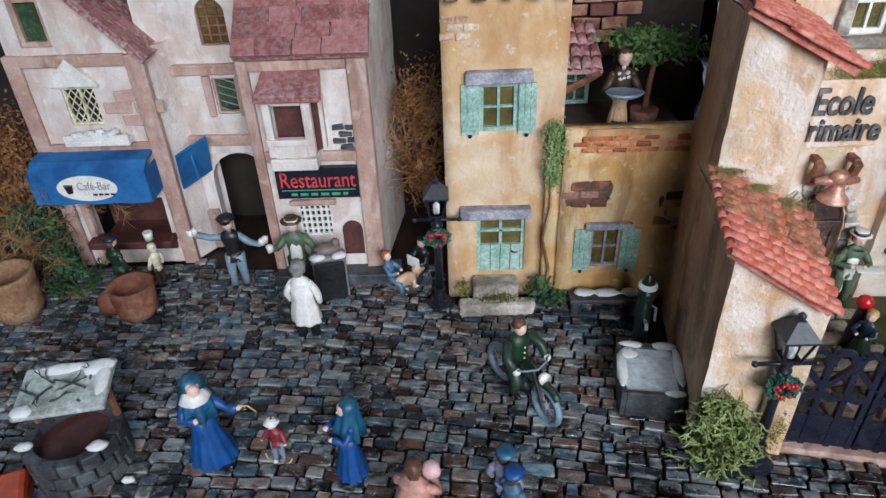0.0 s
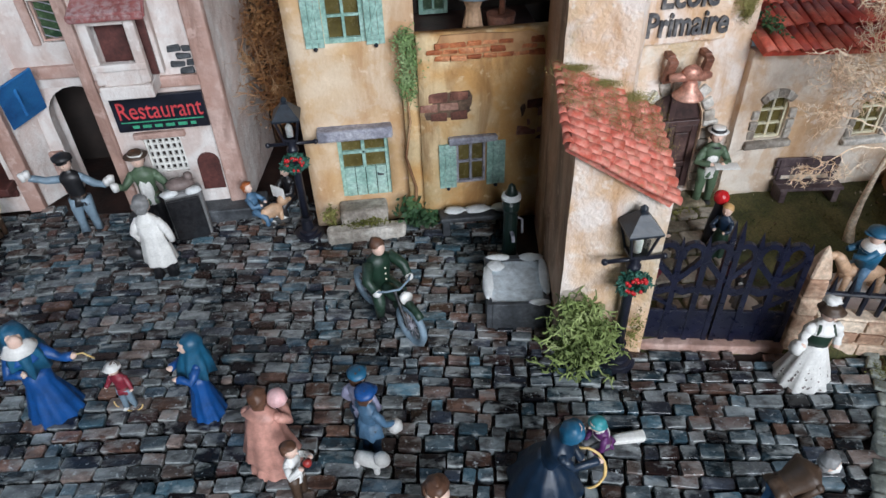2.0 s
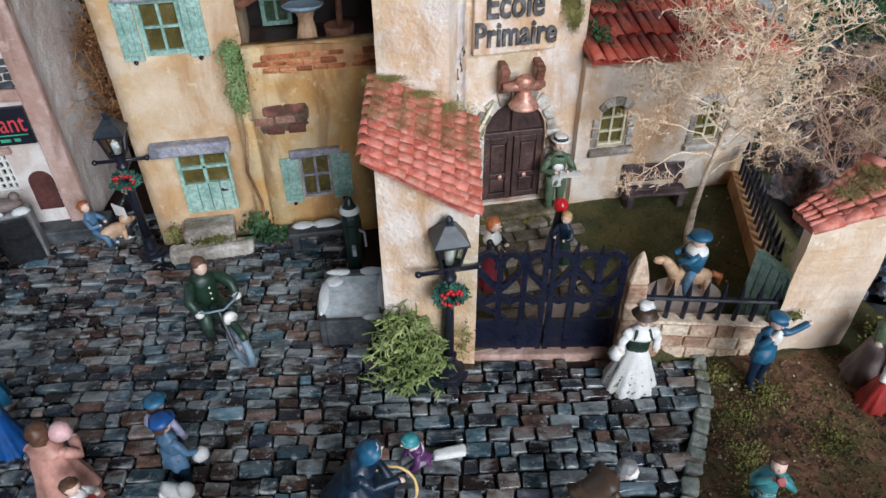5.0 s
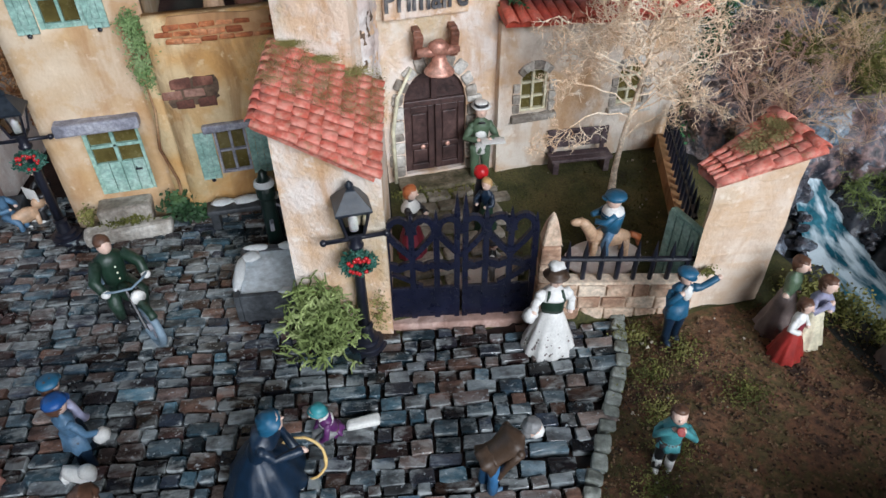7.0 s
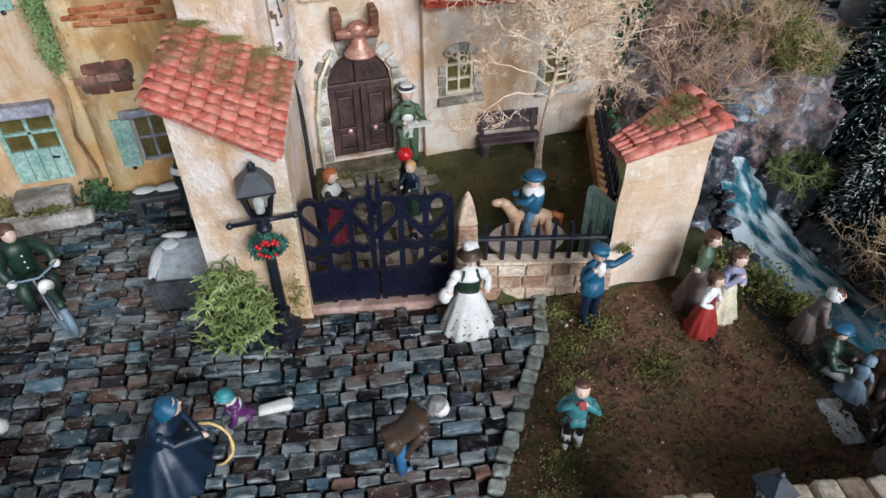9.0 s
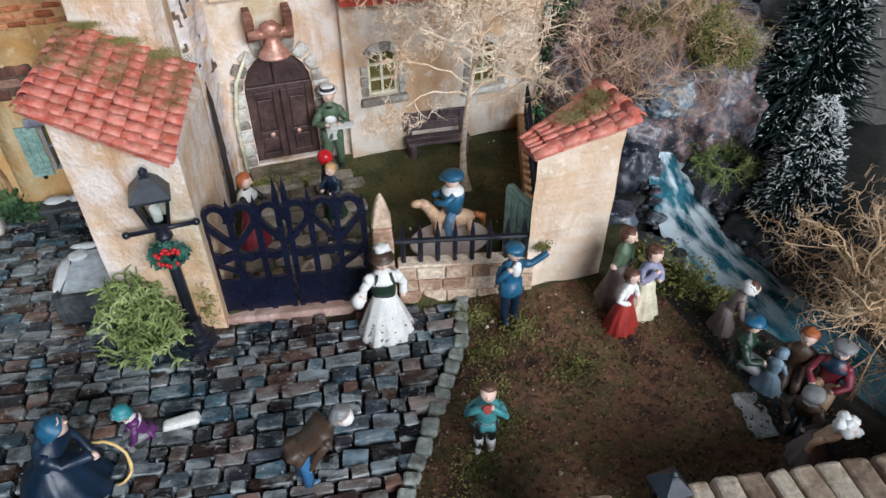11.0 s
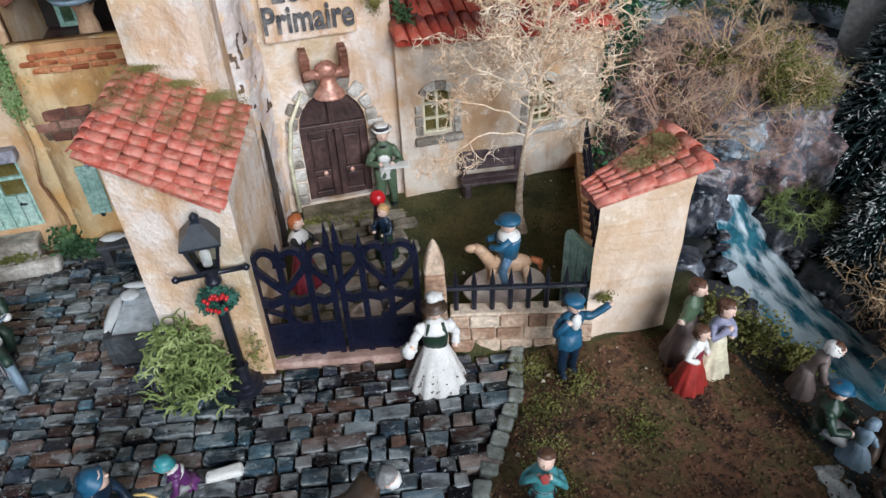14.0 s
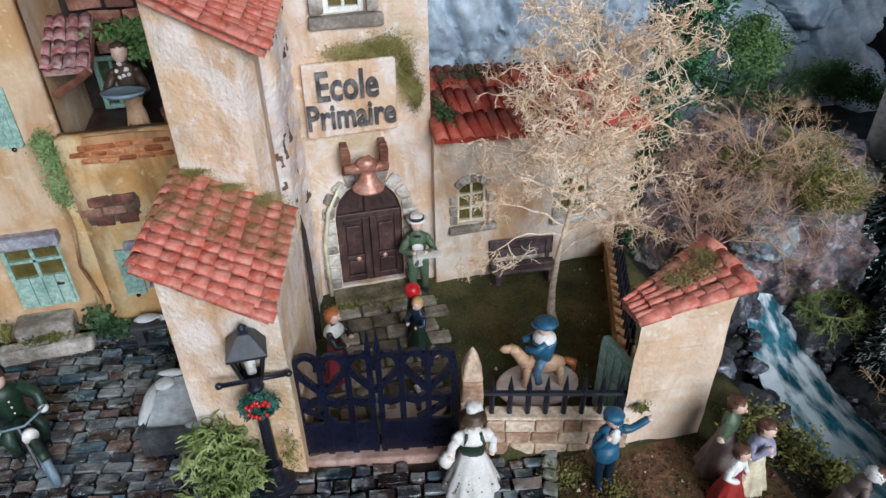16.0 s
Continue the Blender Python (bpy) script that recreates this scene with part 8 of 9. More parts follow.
figurine("girl figurine in red skirt and white blouse, elbows out", 39.7, 21.3, 0.55, 25, 3.7, ("skirt", "red", 0.95), "white", "hair", None, [(-1, (-1.2, 0, 0.9), (-0.6, -0.6, 0.6), "white"), (1, (1.2, 0, 0.9), (0.6, -0.6, 0.6), "white")], apron="wine")
figurine("girl figurine in pale apron and lilac shawl", 41.1, 21.8, 0.55, 15, 4.3, ("skirt", "straw", 0.85), "lilac", "hair", None, [(-1, (-1.0, -0.4, 1.0), (-0.4, -0.9, 2.0), "lilac"), (1, (1.0, -0.3, 0.8), (0.5, -0.7, 0.6), "lilac")], wide=1.1, collar="lilac")
figurine("woman figurine in green blouse and taupe skirt pointing", 40.4, 23.0, 0.55, 30, 4.7, ("skirt", "taupe", 0.9), "green", "hair", None, [(-1, (-1.3, -0.2, 1.4), (-2.0, -0.3, 1.6), "green"), (1, (1.1, 0, 0.8), (0.8, -0.3, 0.2), "green")])
figurine("teacher figurine in green suit and straw hat with book", 30.0, 39.4, 1.0, -8, 5.6, ("legs", "green", "black"), "green", "hair", ("boater", "white", "black"), [(-1, (-1.1, -0.3, 0.7), (-0.3, -0.95, 0.9), "green"), (1, (1.1, -0.3, 0.7), (0.5, -0.95, 0.9), "green")], apron="white", extras=lambda bm, T: (box(bm, -0.1, 1.5, -1.6, -0.8, 3.75, 3.85, 0.02, IX["white"]), box(bm, -0.22, 0.22, -0.72, -0.62, 4.85, 5.0, 0.02, IX["black"])))
figurine("child figurine with red hair and black dress behind the gate", 24.2, 33.6, 0.7, 60, 4.6, ("skirt", "wine", 0.8), "black", "redhair", None, [(-1, (-1.0, -0.5, 0.8), (-0.5, -1.0, 0.7), "black"), (1, (1.0, -0.5, 0.8), (0.5, -1.0, 0.7), "black")], collar="white")
figurine("blonde child figurine in navy behind the gate", 28.85, 34.5, 0.75, -50, 3.6, ("skirt", "darkgreen", 0.8), "navy", "blonde", None, [(-1, (-1.0, -0.5, 0.8), (-0.5, -1.0, 0.7), "navy"), (1, (1.0, -0.5, 0.8), (0.5, -1.0, 0.7), "navy")])
figurine("child figurine in black and white playing in the yard", 27.8, 30.2, 0.4, 70, 3.0, ("legs", "grey", "black"), "black", "hair", ("cap", "black"), [(-1, (-1.0, -0.5, 0.8), (-0.5, -1.0, 0.7), "white"), (1, (1.0, -0.5, 0.8), (0.5, -1.0, 0.7), "white")])
bm = B()
blob(bm, 0, 0, 0.45, 0.44, 0.44, 0.44, u=20, v=14)
lathe(bm, [(0.5, -3.0), (0.42, -1.2), (0.3, -0.4), (0.25, 0.1)], 12, 1)
single("red_ball", bm, [paint("ball_red", (0.5, 0.015, 0.02), 0.2), M_iron], 28.75, 35.3, 3.85, label="glossy red ball on a dark stand in the yard", category="ball", smooth=True)
figurine("cook figurine in brown jacket and tan skirt holding a tray", 15.7, 44.0, 11.0, -5, 5.6, ("skirt", "tan", 0.5), "brown", "brown", None, [(-1, (-1.1, -0.5, 0.6), (-0.7, -1.2, 0.6), "brown"), (1, (1.1, -0.5, 0.6), (0.7, -1.2, 0.6), "brown")], extras=lambda bm, T: (lathe(bm, [(1.0, 0), (1.25, 0.3), (1.1, 0.25)], 20, IX["bluegrey"], y=-1.3, z=3.4, sy=0.7), lathe(bm, [(0.62, 0.0), (0.66, 0.1), (0.6, 1.3)], 14, IX["black"]), [blob(bm, 0.3 * math.cos(k * 2.4), -0.42, 4.3 + 0.12 * k - 0.3 * abs(math.sin(k)), 0.13, 0.12, 0.12, IX["white"], 7, 5, 0.3) for k in range(7)]))
# picnic by the stream
figurine("bending figurine in taupe with white headscarf by the stream", 44.1, 19.5, 0.2, 60, 3.9, ("skirt", "taupe", 0.85), "taupe", "hair", ("bonnet", "white"), [(-1, (-0.8, -0.7, 0.6), (-0.5, -1.3, 0.2), "taupe"), (1, (0.8, -0.7, 0.6), (0.5, -1.3, 0.2), "taupe")], lean=25)
figurine("seated boy figurine in green jacket and blue cap", 43.1, 17.2, 0.3, 40, 4.7, ("legs", "grey", "black"), "darkgreen", "hair", ("cap", "midblue"), [(-1, (-1.1, -0.5, 0.7), (-0.6, -1.3, 0.7), "darkgreen"), (1, (1.1, -0.5, 0.7), (0.5, -1.4, 0.6), "darkgreen")], seat=0.9, wide=1.35)
figurine("seated girl figurine in blue-grey dress by the stream", 43.7, 15.9, 0.3, 110, 2.7, ("skirt", "bluegrey", 1.2), "bluegrey", "bluegrey", ("bonnet", "bluegrey"), [(1, (1.0, -0.5, 0.8), (0.5, -1.1, 0.7), "bluegrey"), (-1, (-1.0, -0.5, 0.8), (-0.5, -1.1, 0.7), "bluegrey")], lean=20, wide=1.2)
figurine("seated figurine with ginger hair and brown coat", 45.1, 16.0, 0.2, -50, 4.4, ("legs", "brown", "black"), "brown", "redhair", None, [DOWN(-1, "brown"), DOWN(1, "brown")], seat=0.9, wide=1.2)
figurine("boy figurine in red jacket, navy scarf and dark cap", 45.7, 14.8, 0.2, -60, 4.7, ("legs", "tan", "black"), "wine", "hair", ("cap", "grey"), [(-1, (-1.1, -0.5, 0.7), (-0.6, -1.1, 0.4), "wine"), (1, (1.1, -0.5, 0.7), (0.5, -1.1, 0.4), "wine")], collar="navy", seat=0.9, wide=1.2)
figurine("seated woman figurine in taupe with frilly white cap", 42.75, 12.5, 0.2, 12, 3.9, ("skirt", "taupe", 1.0), "tan", "white", ("bonnet", "white"), [DOWN(-1, "tan"), DOWN(1, "tan")], lean=25, wide=1.2, extras=lambda bm, T: [blob(bm, *(T @ Vector((0.55 * math.cos(k * 1.26), 0.15 + 0.5 * math.sin(k * 1.26), 3.0))), 0.42, 0.42, 0.34, IX["white"], 9, 7, 0.3) for k in range(5)])
figurine("seated man figurine in dark brown coat by the stream", 43.7, 13.9, 0.2, -60, 4.0, ("legs", "black", "white"), "brown", "black", ("cap", "grey"), [(-1, (-1.1, -0.5, 0.6), (-0.6, -1.2, 0.3), "brown"), (1, (1.1, -0.5, 0.6), (0.5, -1.2, 0.3), "brown")], seat=0.9, lean=18, wide=1.3)
bm = B()
vv = {}
for i in range(13):
    for j in range(17):
        u, v = i / 12 - 0.5, j / 16 - 0.5
        vv[i, j] = bm.verts.new((u * 1.1 + 0.2 * noise.noise(Vector((v * 6, 1, 0))), v * 2.3, 0.22 + 0.12 * noise.noise(Vector((u * 5, v * 7, 0)))))
for i in range(12):
    for j in range(16):
        bm.faces.new((vv[i, j], vv[i + 1, j], vv[i + 1, j + 1], vv[i, j + 1]))
bmesh.ops.solidify(bm, geom=bm.faces[:], thickness=0.08)
M_cloth = mat("spotted_cloth", [(0.7, 0.7, 0.68), (0.74, 0.73, 0.7)], 0.85, 60, 300, 0.3, dust=((0.08, 0.07, 0.07), 0.02))
single("picnic_cloth", bm, M_cloth, 42.2, 14.8, 0.55, -12, label="white spotted picnic cloth spread on the earth", category="cloth", smooth=True)
figurine("figurine in green jacket and cap at the cafe counter", -18.2, 43.8, 0, 150, 4.8, ("legs", "darkgreen", "black"), "darkgreen", "hair", ("cap", "navy"), [DOWN(-1, "darkgreen"), DOWN(1, "darkgreen")], wide=1.2)
figurine("seated figurine with pale cap at the cafe", -15.9, 44.6, 0, -120, 3.6, ("legs", "brown", "black"), "straw", "straw", None, [DOWN(-1, "straw"), DOWN(1, "straw")])


# ---- rider on a motorcycle: the machine is a thing, the rider a figurine on it ----
bike = thing("motorcycle", 9.1, 32.7, 0, 32, label="small dark motorcycle with pale spoked wheels on the cobbles", category="motorcycle")
for yy in (-2.15, 2.0):
    bm = B()
    pts = [(0, yy + 1.05 * math.cos(a), 1.25 + 1.05 * math.sin(a)) for a in [2 * math.pi * k / 24 for k in range(25)]]
    tube(bm, pts, 0.2, 8, cap=False)
    wheel = part("wheel", bm, PAL["bluegrey"], bike, "pale grey tyre", smooth=True)
    bm = B()
    for k in range(12):
        a = 2 * math.pi * k / 12
        tube(bm, [(0, yy, 1.25), (0, yy + 0.95 * math.cos(a), 1.25 + 0.95 * math.sin(a))], 0.03, 4)
    lathe(bm, [(0.22, -0.2), (0.22, 0.2)], 10, m=pose(0, yy, 1.25, 0, 90, 0))
    part("spokes", bm, M_greywood, wheel)
bm = B()
for s in (-0.28, 0.28):
    tube(bm, [(s, -2.15, 1.25), (s * 0.8, -1.3, 2.9), (s * 0.8, -1.15, 3.2)], 0.09, 6)
part("fork", bm, PAL["black"], bike)
bm = B()
tube(bm, [(-1.15, -0.75, 3.3), (-0.7, -1.15, 3.35), (0, -1.3, 3.2), (0.7, -1.15, 3.35), (1.15, -0.75, 3.3)], 0.06, 7)
part("handlebar", bm, PAL["bluegrey"], bike, "pale metal handlebar", smooth=True)
bm = B()
blob(bm, 0, -0.5, 2.5, 0.4, 0.85, 0.42)
part("tank", bm, PAL["darkgreen"], bike, smooth=True)
bm = B()
blob(bm, 0, 0, 1.3, 0.42, 0.7, 0.6, rough=0.2)
box(bm, -0.25, 0.25, -1.0, 1.8, 1.0, 1.2, 0.05)
tube(bm, [(0.35, 0.3, 0.8), (0.4, 2.4, 0.9)], 0.13, 8)
part("engine", bm, PAL["black"], bike)
bm = B()
blob(bm, 0, 0.75, 2.6, 0.42, 0.8, 0.2)
part("seat", bm, PAL["brown"], bike, smooth=True)
bm = B()
pts = [(0, -2.15 + 1.4 * math.cos(a), 1.25 + 1.4 * math.sin(a)) for a in [math.radians(20 + 110 * k / 8) for k in range(9)]]
tube(bm, pts, 0.22, 6)
part("mudguard", bm, PAL["darkgreen"], bike, smooth=True)
bm = B()
lathe(bm, [(0.1, 0), (0.3, 0.1), (0.36, 0.4)], 12, m=pose(0, -1.55, 3.0, 90, 0, 0))
part("headlamp", bm, M_white_paint, bike, smooth=True)
bm = B()
for s in (-1, 1):
    tube(bm, [(s * 0.4, 0.6, 2.7), (s * 0.85, -0.4, 2.2), (s * 0.7, -0.1, 0.9)], [0.45, 0.38, 0.28], 9, IX["darkgreen"])
    blob(bm, s * 0.7, -0.35, 0.8, 0.22, 0.42, 0.2, IX["black"])
    tube(bm, [(s * 0.75, 0.5, 4.5), (s * 1.35, -0.1, 3.8), (s * 1.2, -0.75, 3.4)], [0.36, 0.34, 0.26], 9, IX["darkgreen"])
    blob(bm, s * 1.2, -0.8, 3.4, 0.28, 0.28, 0.24, IX["white"])
lathe(bm, [(0.66, 2.55), (0.68, 3.2), (0.8, 4.2), (0.76, 4.6), (0.25, 4.95)], 20, IX["darkgreen"], y=0.55, sy=0.72, wave=(5, 0.06))
blob(bm, 0, 0.42, 5.35, 0.4, 0.44, 0.5, IX["skin"], 14, 10)
blob(bm, 0, 0.52, 5.55, 0.46, 0.46, 0.42, IX["hair"], 12, 8, 0.2)
for k in range(3):
    blob(bm, 0, -0.12, 3.4 + 0.4 * k, 0.07, 0.07, 0.07, IX["straw"], 5, 4)
rider = single("rider_figurine", bm, MATS, 9.1, 32.7, 0, 32, label="rider figurine in dark green coat on the motorcycle", category="figurine", smooth=True)
rider.scale = (0.86, 0.92, 0.93)

# boy on a rocking horse
bm = B()
blob(bm, 0, 0, 2.0, 1.6, 0.6, 0.7, IX["tan"], 14, 10)
tube(bm, [(-1.2, 0, 2.3), (-1.8, 0, 3.2), (-2.2, 0, 3.5)], [0.45, 0.38, 0.3], 9, IX["tan"])
blob(bm, -2.35, 0, 3.4, 0.5, 0.26, 0.3, IX["tan"])
for a in (-1.0, 1.1):
    for b in (-0.4, 0.4):
        tube(bm, [(a, b, 2.0), (a * 1.15, b * 1.2, 0.3)], [0.28, 0.18], 7, IX["tan"])
tube(bm, [(1.5, 0, 2.2), (2.1, 0, 1.9), (2.2, 0, 1.1)], [0.2, 0.28, 0.08], 7, IX["redhair"])
for s in (-1, 1):
    tube(bm, [(-0.1, s * 0.4, 2.7), (-0.5, s * 0.75, 1.9), (-0.3, s * 0.75, 1.0)], [0.35, 0.3, 0.24], 8, IX["lightblue"])
    tube(bm, [(0, s * 0.6, 4.2), (-0.6, s * 0.7, 3.7), (-1.3, s * 0.4, 3.7)], [0.28, 0.26, 0.2], 8, IX["midblue"])
lathe(bm, [(0.62, 2.6), (0.75, 3.5), (0.8, 4.1), (0.3, 4.6)], 14, IX["midblue"])
lathe(bm, [(0.8, 4.0), (0.7, 4.35), (0.3, 4.6)], 14, IX["white"])
blob(bm, -0.05, 0, 5.0, 0.48, 0.5, 0.55, IX["skin"], 12, 9)
lathe(bm, [(0.6, 5.15), (0.75, 5.3), (0.7, 5.5), (0.2, 5.65)], 14, IX["midblue"])
blob(bm, -0.6, 0, 5.25, 0.35, 0.4, 0.06, IX["midblue"])
horse = single("rocking_horse_figurine", bm, MATS, 34.2, 29.6, 1.1, -10, label="boy figurine in blue riding a tan toy horse", category="figurine", smooth=True)
horse.scale = (0.78, 0.78, 0.8)
for cx, cy, rr in ((34.0, 29.5, 2.2), (27.6, 30.2, 1.7)):
    bm = B()
    lathe(bm, [(rr, 0), (rr, 0.12), (rr * 0.96, 0.16)], 28, sy=0.7)
    single("round_base", bm, M_white, cx, cy, ground_z(cx, cy) + 0.12, label="pale grey round base under a yard figurine", category="base")

# ---- street furniture ----
board_stand = thing("menu_board", -3.1, 42.7, 0, 12, label="black menu board with a snowy dark top", category="sign")
bm = B()
box(bm, -1.0, 1.0, -0.55, -0.4, 0.15, 3.7, 0.05, m=pose(0, 0, 0, 10, 0, 0))
part("front_panel", bm, PAL["black"], board_stand)
bm = B()
box(bm, -1.15, 1.15, -0.4, 0.8, 0.0, 3.5, 0.2)
part("back_box", bm, PAL["grey"], board_stand)
bm = B()
blob(bm, 0, 0.1, 3.95, 0.95, 0.55, 0.42, rough=0.3), blob(bm, 0.6, 0.1, 4.4, 0.3, 0.3, 0.3)
part("top", bm, PAL["taupe"], board_stand, smooth=True)
for a in (-0.75, 0.7):
    bm = B()
    blob(bm, a, -0.38, 3.62, 0.55, 0.38, 0.22, rough=0.3)
    part("snow", bm, M_snow, board_stand, smooth=True)

trough = thing("stone_trough", 16.3, 33.0, 0, -8, label="grey stone water trough with snow on its rim", category="trough")
bm = B()
for c in ((-1.7, -1.4, -2.2, 2.0), (1.4, 1.7, -2.2, 2.0), (-1.4, 1.4, -2.2, -1.9), (-1.4, 1.4, 1.6, 2.0)):
    box(bm, *c, 0, 1.9, 0.06)
box(bm, -1.4, 1.4, -1.9, 1.6, 0, 1.2)
part("basin", bm, M_grey_stone, trough)
bm = B()
box(bm, -1.39, 1.39, -1.89, 1.59, 1.5, 1.74)
part("water", bm, mat("trough_water", [(0.48, 0.54, 0.58), (0.68, 0.73, 0.76)], 0.15, 30, 200, 0.1), trough, "still grey water")
for c in ((-1.58, -0.4, 0.3, 1.5), (1.58, 0.2, 0.3, 1.6), (-0.9, 1.75, 0.7, 0.25), (1.0, 1.75, 0.7, 0.3), (1.1, -2.0, 0.6, 0.25), (-1.1, 1.0, 0.5, 0.5)):
    bm = B()
    blob(bm, c[0], c[1], 1.92, c[2], c[3], 0.16, rough=0.3)
    part("snow", bm, M_snow, trough, smooth=True)
pump = thing("water_pump", 16.7, 36.6, 0, 0, label="dark green iron water pump with snow cap", category="pump")
bm = B()
lathe(bm, [(0.62, 0), (0.62, 0.3), (0.44, 0.5), (0.42, 3.9), (0.52, 4.1), (0.52, 4.5), (0.42, 4.7)], 16)
part("body", bm, M_green_metal, pump, smooth=False)
bm = B()
lathe(bm, [(0.42, 4.7), (0.58, 4.8), (0.54, 5.0), (0.3, 5.1)], 16)
part("snow", bm, M_snow, pump, smooth=True)
bm = B()
lathe(bm, [(0.4, 5.1), (0.25, 5.35), (0.2, 5.6), (0.05, 5.75)], 12)
part("finial", bm, M_green_metal, pump, smooth=True)
bm = B()
tube(bm, [(0, -0.35, 2.6), (0, -0.8, 2.6), (0, -0.95, 2.3)], 0.12, 8)
tube(bm, [(0.4, 0, 3.4), (0.7, 0, 3.2), (0.75, 0, 2.2)], 0.08, 6)
part("spout", bm, M_greywood, pump)

sbench = thing("stone_bench", 15.2, 40.2, 0, -2, label="grey stone bench with snow against the house", category="bench")
bm = B()
box(bm, -2.3, 2.3, -0.6, 0.6, 1.1, 1.5, 0.1, jitter=0.05)
part("seat", bm, M_grey_stone, sbench)
for q in ((-1.3, 0.7), (0.2, 0.9), (1.6, 0.6)):
    bm = B()
    blob(bm, q[0], -0.1, 1.75, q[1], 0.4, 0.13, rough=0.4)
    part("snow", bm, M_snow, sbench, smooth=True)
for x in (-1.9, 1.9):
    bm = B()
    box(bm, x - 0.25, x + 0.25, -0.5, 0.5, 0, 1.15, 0.06)
    part("leg", bm, M_grey_stone, sbench)
ybench = thing("wooden_bench", 36.6, 38.9, 1.05, -6, label="purple-grey wooden bench against the annex wall", category="bench")
for k in range(2):
    bm = B()
    box(bm, -2.05, 2.05, -1.0 + 0.62 * k, -0.42 + 0.62 * k, 1.05, 1.27, 0.06)
    part("seat_slat", bm, M_bench, ybench)
    bm = B()
    box(bm, -2.05, 2.05, 0.3, 0.46, 1.45 + 0.68 * k, 2.07 + 0.68 * k, 0.06)
    part("back_slat", bm, M_bench, ybench)
for x in (-1.7, 1.7):
    bm = B()
    box(bm, x - 0.2, x + 0.2, -0.95, 0.3, 0, 1.05, 0.06)
    box(bm, x - 0.15, x + 0.15, 0.22, 0.36, 0.2, 2.6, 0.04)
    part("leg", bm, M_bench, ybench)

# east side of the yard: low wall, railing and a teal panel by the pillar
side_wall = thing("yard_side_wall", 43.0, 39.2, 0.2, 0, label="low brown plaster wall with black railing beside the yard", category="wall")
d = Vector((38.6 - 43.0, 28.6 - 39.2, 0))
bm = B()
n = Vector((-d.y, d.x, 0)).normalized() * 0.45
prism(bm, [tuple(v.xy) for v in (-n, d - n, d + n, n)], 0, 2.2)
part("wall_core", bm, M_yardwall, side_wall)
bm = B()
tube(bm, [Vector((0, 0, 3.6)), d + Vector((0, 0, 3.6))], 0.12, 6)
part("rail_bar", bm, M_iron, side_wall)
for k in range(14):
    p = d * (k + 0.5) / 14
    bm = B()
    tube(bm, [p + Vector((0, 0, 2.1)), p + Vector((0, 0, 4.2)), p + Vector((0, 0, 4.8))], [0.12, 0.12, 0.01], 5)
    part("spike", bm, M_iron, side_wall)
bm = B()
box(bm, -0.2, 0.2, -1.2, 1.2, 0, 4.6, 0.08)
for k in range(4):
    box(bm, -0.28, -0.2, -1.1 + 0.58 * k, -0.6 + 0.58 * k, 0.1, 4.5, 0.03)
single("teal_panel", bm, M_aqua, 36.9, 27.0, 0.6, 8, label="teal boarded side door of the yard pillar", category="door")

# path stones in the yard
path_ob = thing("yard_path", 0, 0, 0, label="worn flagstone path from gate to school door", category="path", kind="structure")
r = random.Random(77)
bm = B()
box(bm, -0.75, 0.75, -0.5, 0.5, -0.2, 0.14, 0.12, jitter=0.06)
flag = to_mesh("flagstone", bm, M_sandstone)
M_flag = mat("flagstone", [(0.09, 0.075, 0.05), (0.2, 0.17, 0.13), (0.32, 0.28, 0.23)], 0.8, 60, 450, 0.8, rand=0.7)
flag.materials.clear()
flag.materials.append(M_flag)
for j in range(9):
    for i in range(4):
        yy = 29.7 + 1.05 * j
        xx = 23.6 + 1.55 * i + 0.22 * j + (0.7 if j % 2 else 0)
        piece("flagstone", flag, path_ob, Matrix.Translation((xx, yy, ground_z(xx, yy) + 0.05)) @ pose(0, 0, 0, r.uniform(-3, 3), r.uniform(-3, 3), r.uniform(-6, 6)) @ Matrix.Diagonal((r.uniform(0.8, 1.0), r.uniform(0.8, 1.0), 1, 1)))

# foreground lamp top and well
street_lamp(34.2, 11.1, "small black iron street lamp beside the stone garden wall", 0.65)
well = thing("snowy_well", -14.3, 28.6, 0, 6, label="round grey stone well under a snow-covered lid roof", category="well")
bm = B()
lathe(bm, [(2.05, 0), (2.05, 2.6), (1.85, 2.6), (1.85, 1.6)], 28)
ring = part("ring", bm, M_grey_stone, well)
for k in range(14):
    for rw in range(3):
        a = 2 * math.pi * (k + 0.5 * (rw % 2)) / 14
        bm = B()
        box(bm, -0.46, 0.46, -0.3, 0.3, 0.9 * rw, 0.9 * rw + 0.84, 0.1, jitter=0.05, m=Matrix.Translation((2.1 * math.cos(a), 2.1 * math.sin(a), 0)) @ pose(0, 0, 0, 0, 0, math.degrees(a) + 90))
        part("stone", bm, M_grey_stone, ring)
bm = B()
lathe(bm, [(1.85, 0.1), (1.85, 2.0)], 24)
part("shaft", bm, M_darkred, well)
for a, b, c in ((1.7, -1.3, 0.55), (-2.0, -0.9, 0.45), (2.6, -1.6, 0.35)):
    bm = B()
    blob(bm, a, b, 2.75 if c != 0.35 else 0.35, c, c * 0.6, 0.2, rough=0.3)
    part("snow", bm, M_snow, well, smooth=True)
for s in (-1, 1):
    bm = B()
    tube(bm, [(s * 2.0, 0.9, 0.3), (s * 2.0, 0.9, 4.5)], 0.2, 7)
    part("post", bm, M_redwood, well)
bm = B()
box(bm, -2.3, 2.3, -1.5, 1.5, -0.2, 0.12, 0.1, m=pose(0, 0.9, 4.7, 12, -4, 0))
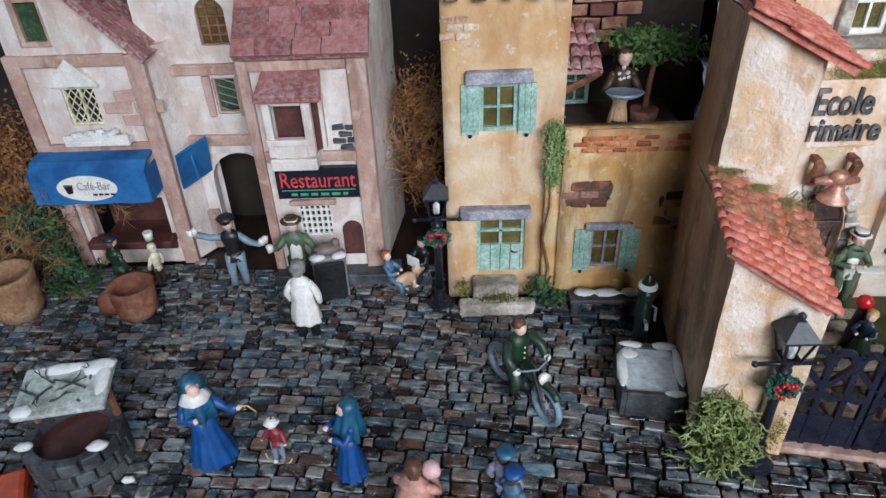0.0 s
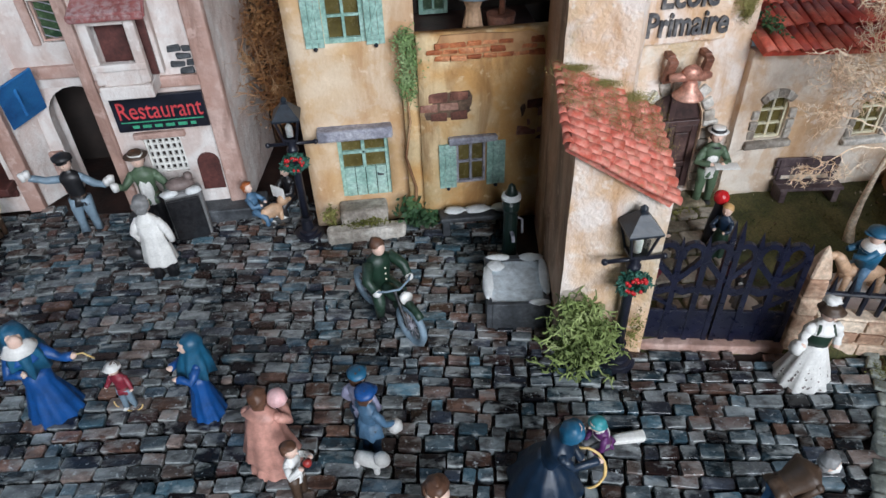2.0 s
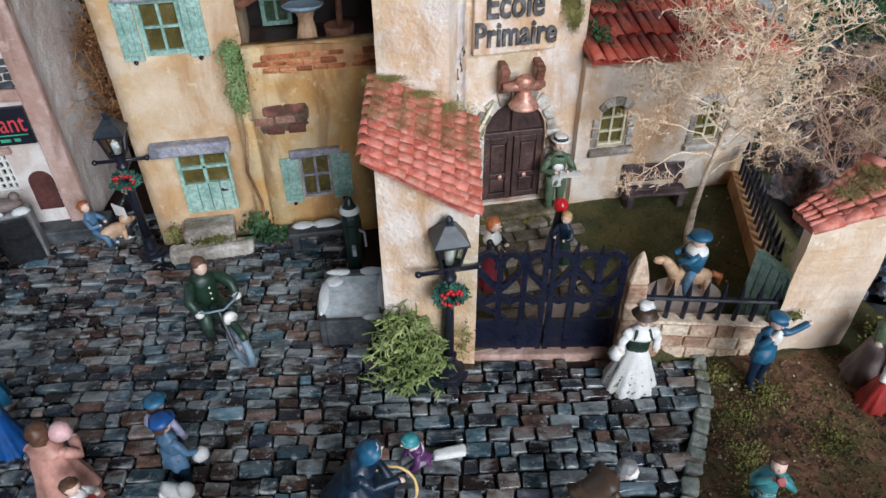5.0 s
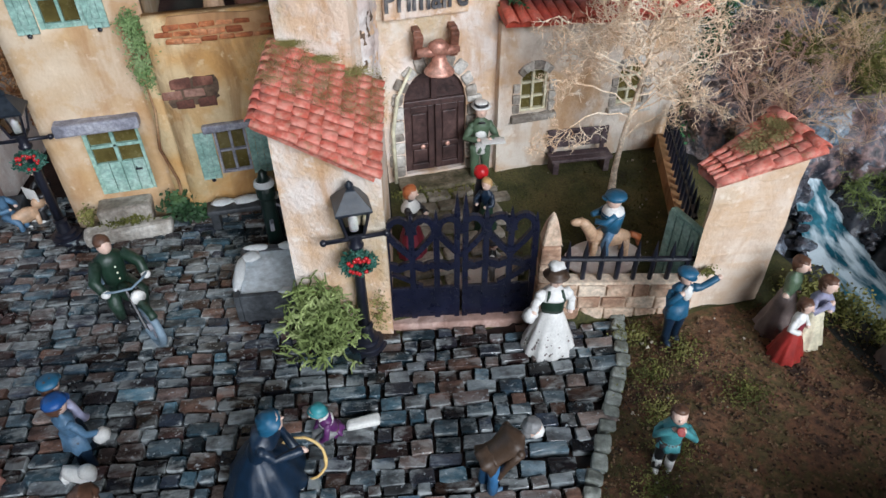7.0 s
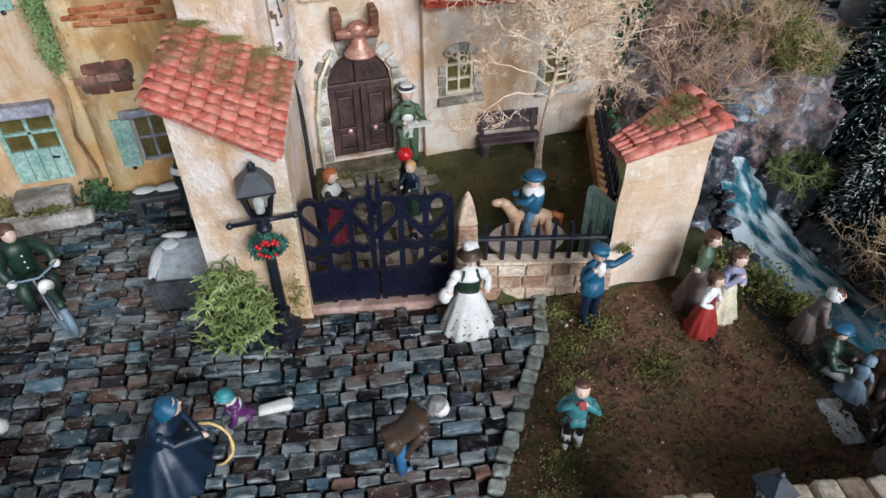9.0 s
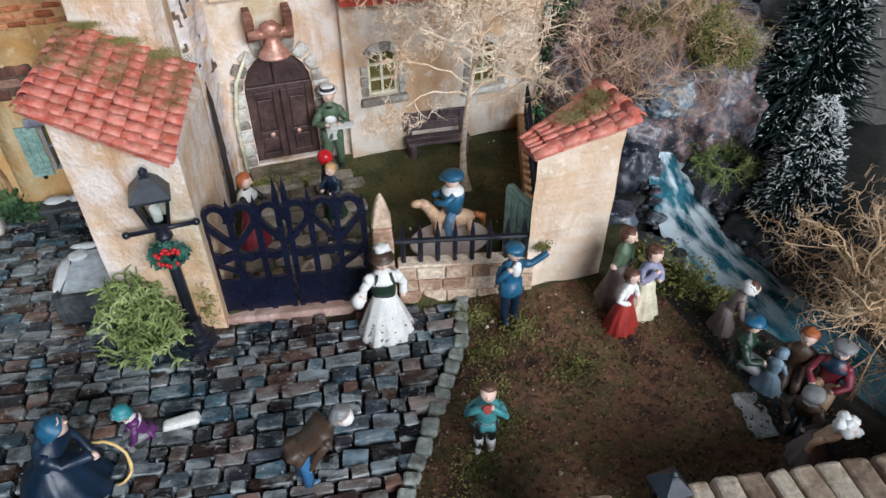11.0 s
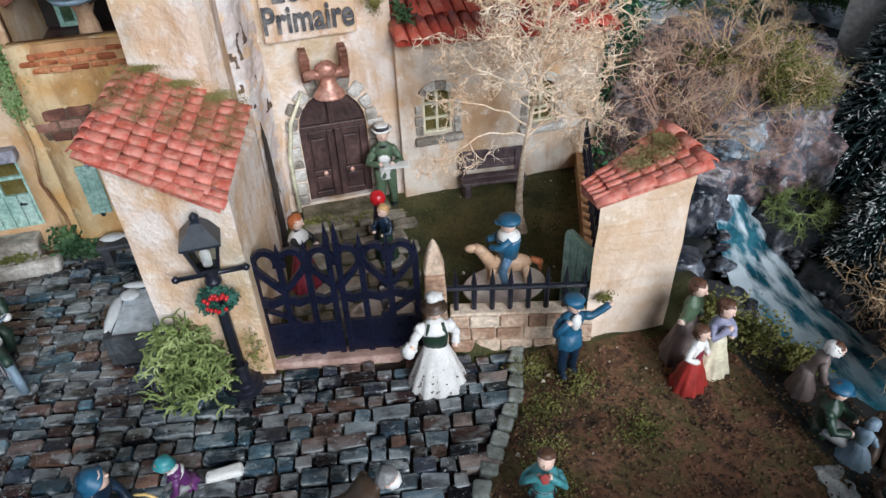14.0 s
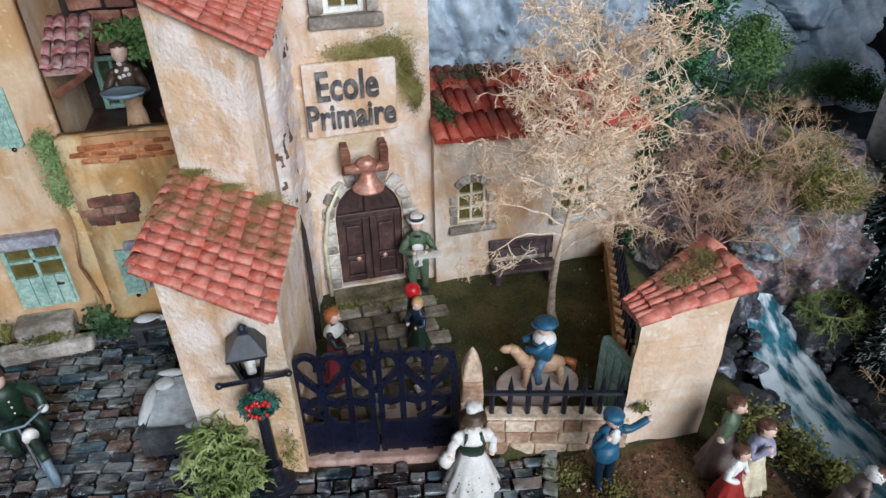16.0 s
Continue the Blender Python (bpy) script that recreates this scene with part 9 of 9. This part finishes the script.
lid = part("lid_roof", bm, mat("frosted_lid", [(0.2, 0.22, 0.2), (0.4, 0.44, 0.42), (0.55, 0.6, 0.58)], 0.6, 60, 400, 0.6), well)
for a, b, rx, ry in ((-1.8, -1.1, 0.6, 0.4), (1.5, 1.0, 0.9, 0.5), (1.9, 0.2, 0.4, 1.0), (-0.4, 1.2, 1.7, 0.35)):
    bm = B()
    blob(bm, a, b, 0.12, rx, ry, 0.16, rough=0.4, m=pose(0, 0.9, 4.7, 12, -4, 0))
    part("snow", bm, M_snow, lid, smooth=True)
r = random.Random(13)
bm = B()
for k in range(9):
    twigs(bm, pose(0, 0.9, 4.7, 12, -4, 0) @ Vector((r.uniform(-1.4, 1.8), r.uniform(-0.9, 0.6), 0.15)), (r.gauss(0, 1), r.gauss(0, 0.6), 0.05), 0.9, 0.08, 2, r, 0.4, 2)
part("brushwood", bm, M_grey_stone, lid, "dark green twigs lying on the lid")


def clay_pot(x, y, h, rad, label, mats, rz=0):
    pot = thing("clay_pot", x, y, 0, rz, label=label, category="pot", group="street pots")
    bm = B()
    lathe(bm, [(rad * 0.75, 0), (rad * 0.95, h * 0.2), (rad, h * 0.32), (rad * 0.93, h * 0.36), (rad * 1.05, h * 0.66), (rad * 0.98, h * 0.7), (rad * 1.1, h), (rad * 0.9, h), (rad * 0.85, h * 0.75)], 24)
    part("body", bm, mats, pot, smooth=True)
    bm = B()
    lathe(bm, [(rad * 0.85, h * 0.6), (rad * 0.85, h * 0.7)], 20)
    part("soil", bm, M_darkred, pot)
    return pot


M_clay = mat("terracotta", [(0.11, 0.035, 0.018), (0.22, 0.08, 0.045), (0.32, 0.16, 0.1)], 0.7, 60, 450, 0.4)
M_basket = mat("pale_basket", [(0.16, 0.08, 0.04), (0.26, 0.14, 0.075), (0.36, 0.23, 0.14)], 0.8, 60, 500, 0.8)
clay_pot(-16.3, 41.2, 2.6, 1.4, "ridged terracotta pot on the cobbles", M_clay)
clay_pot(-24.6, 41.4, 3.6, 1.7, "large pale woven basket on the cobbles", M_basket)
bm = B()
lathe(bm, [(0.6, 0), (0.85, 0.5), (0.9, 1.1), (0.5, 1.6), (0.1, 1.7)], 18, m=pose(-18.6, 42.0, 0.85, 80, 0, 40))
single("fallen_jar", bm, M_clay, 0, 0, 0, label="brown clay jar lying on the cobbles", category="jar", smooth=True)
bm = B()
box(bm, -1.6, 1.6, -1.2, 1.2, 0, 1.3, 0.3)
single("red_box", bm, paint("vermilion", (0.5, 0.07, 0.02), 0.5), -17.6, 25.9, 0, 25, label="vermilion painted box at the street side", category="box")
bm = B()
lathe(bm, [(0.2, 0), (0.16, 5.0), (0.12, 9.0)], 8)
single("dark_post", bm, M_iron, -23.6, 47.0, 0, label="slim dark post beside the cafe", category="post")
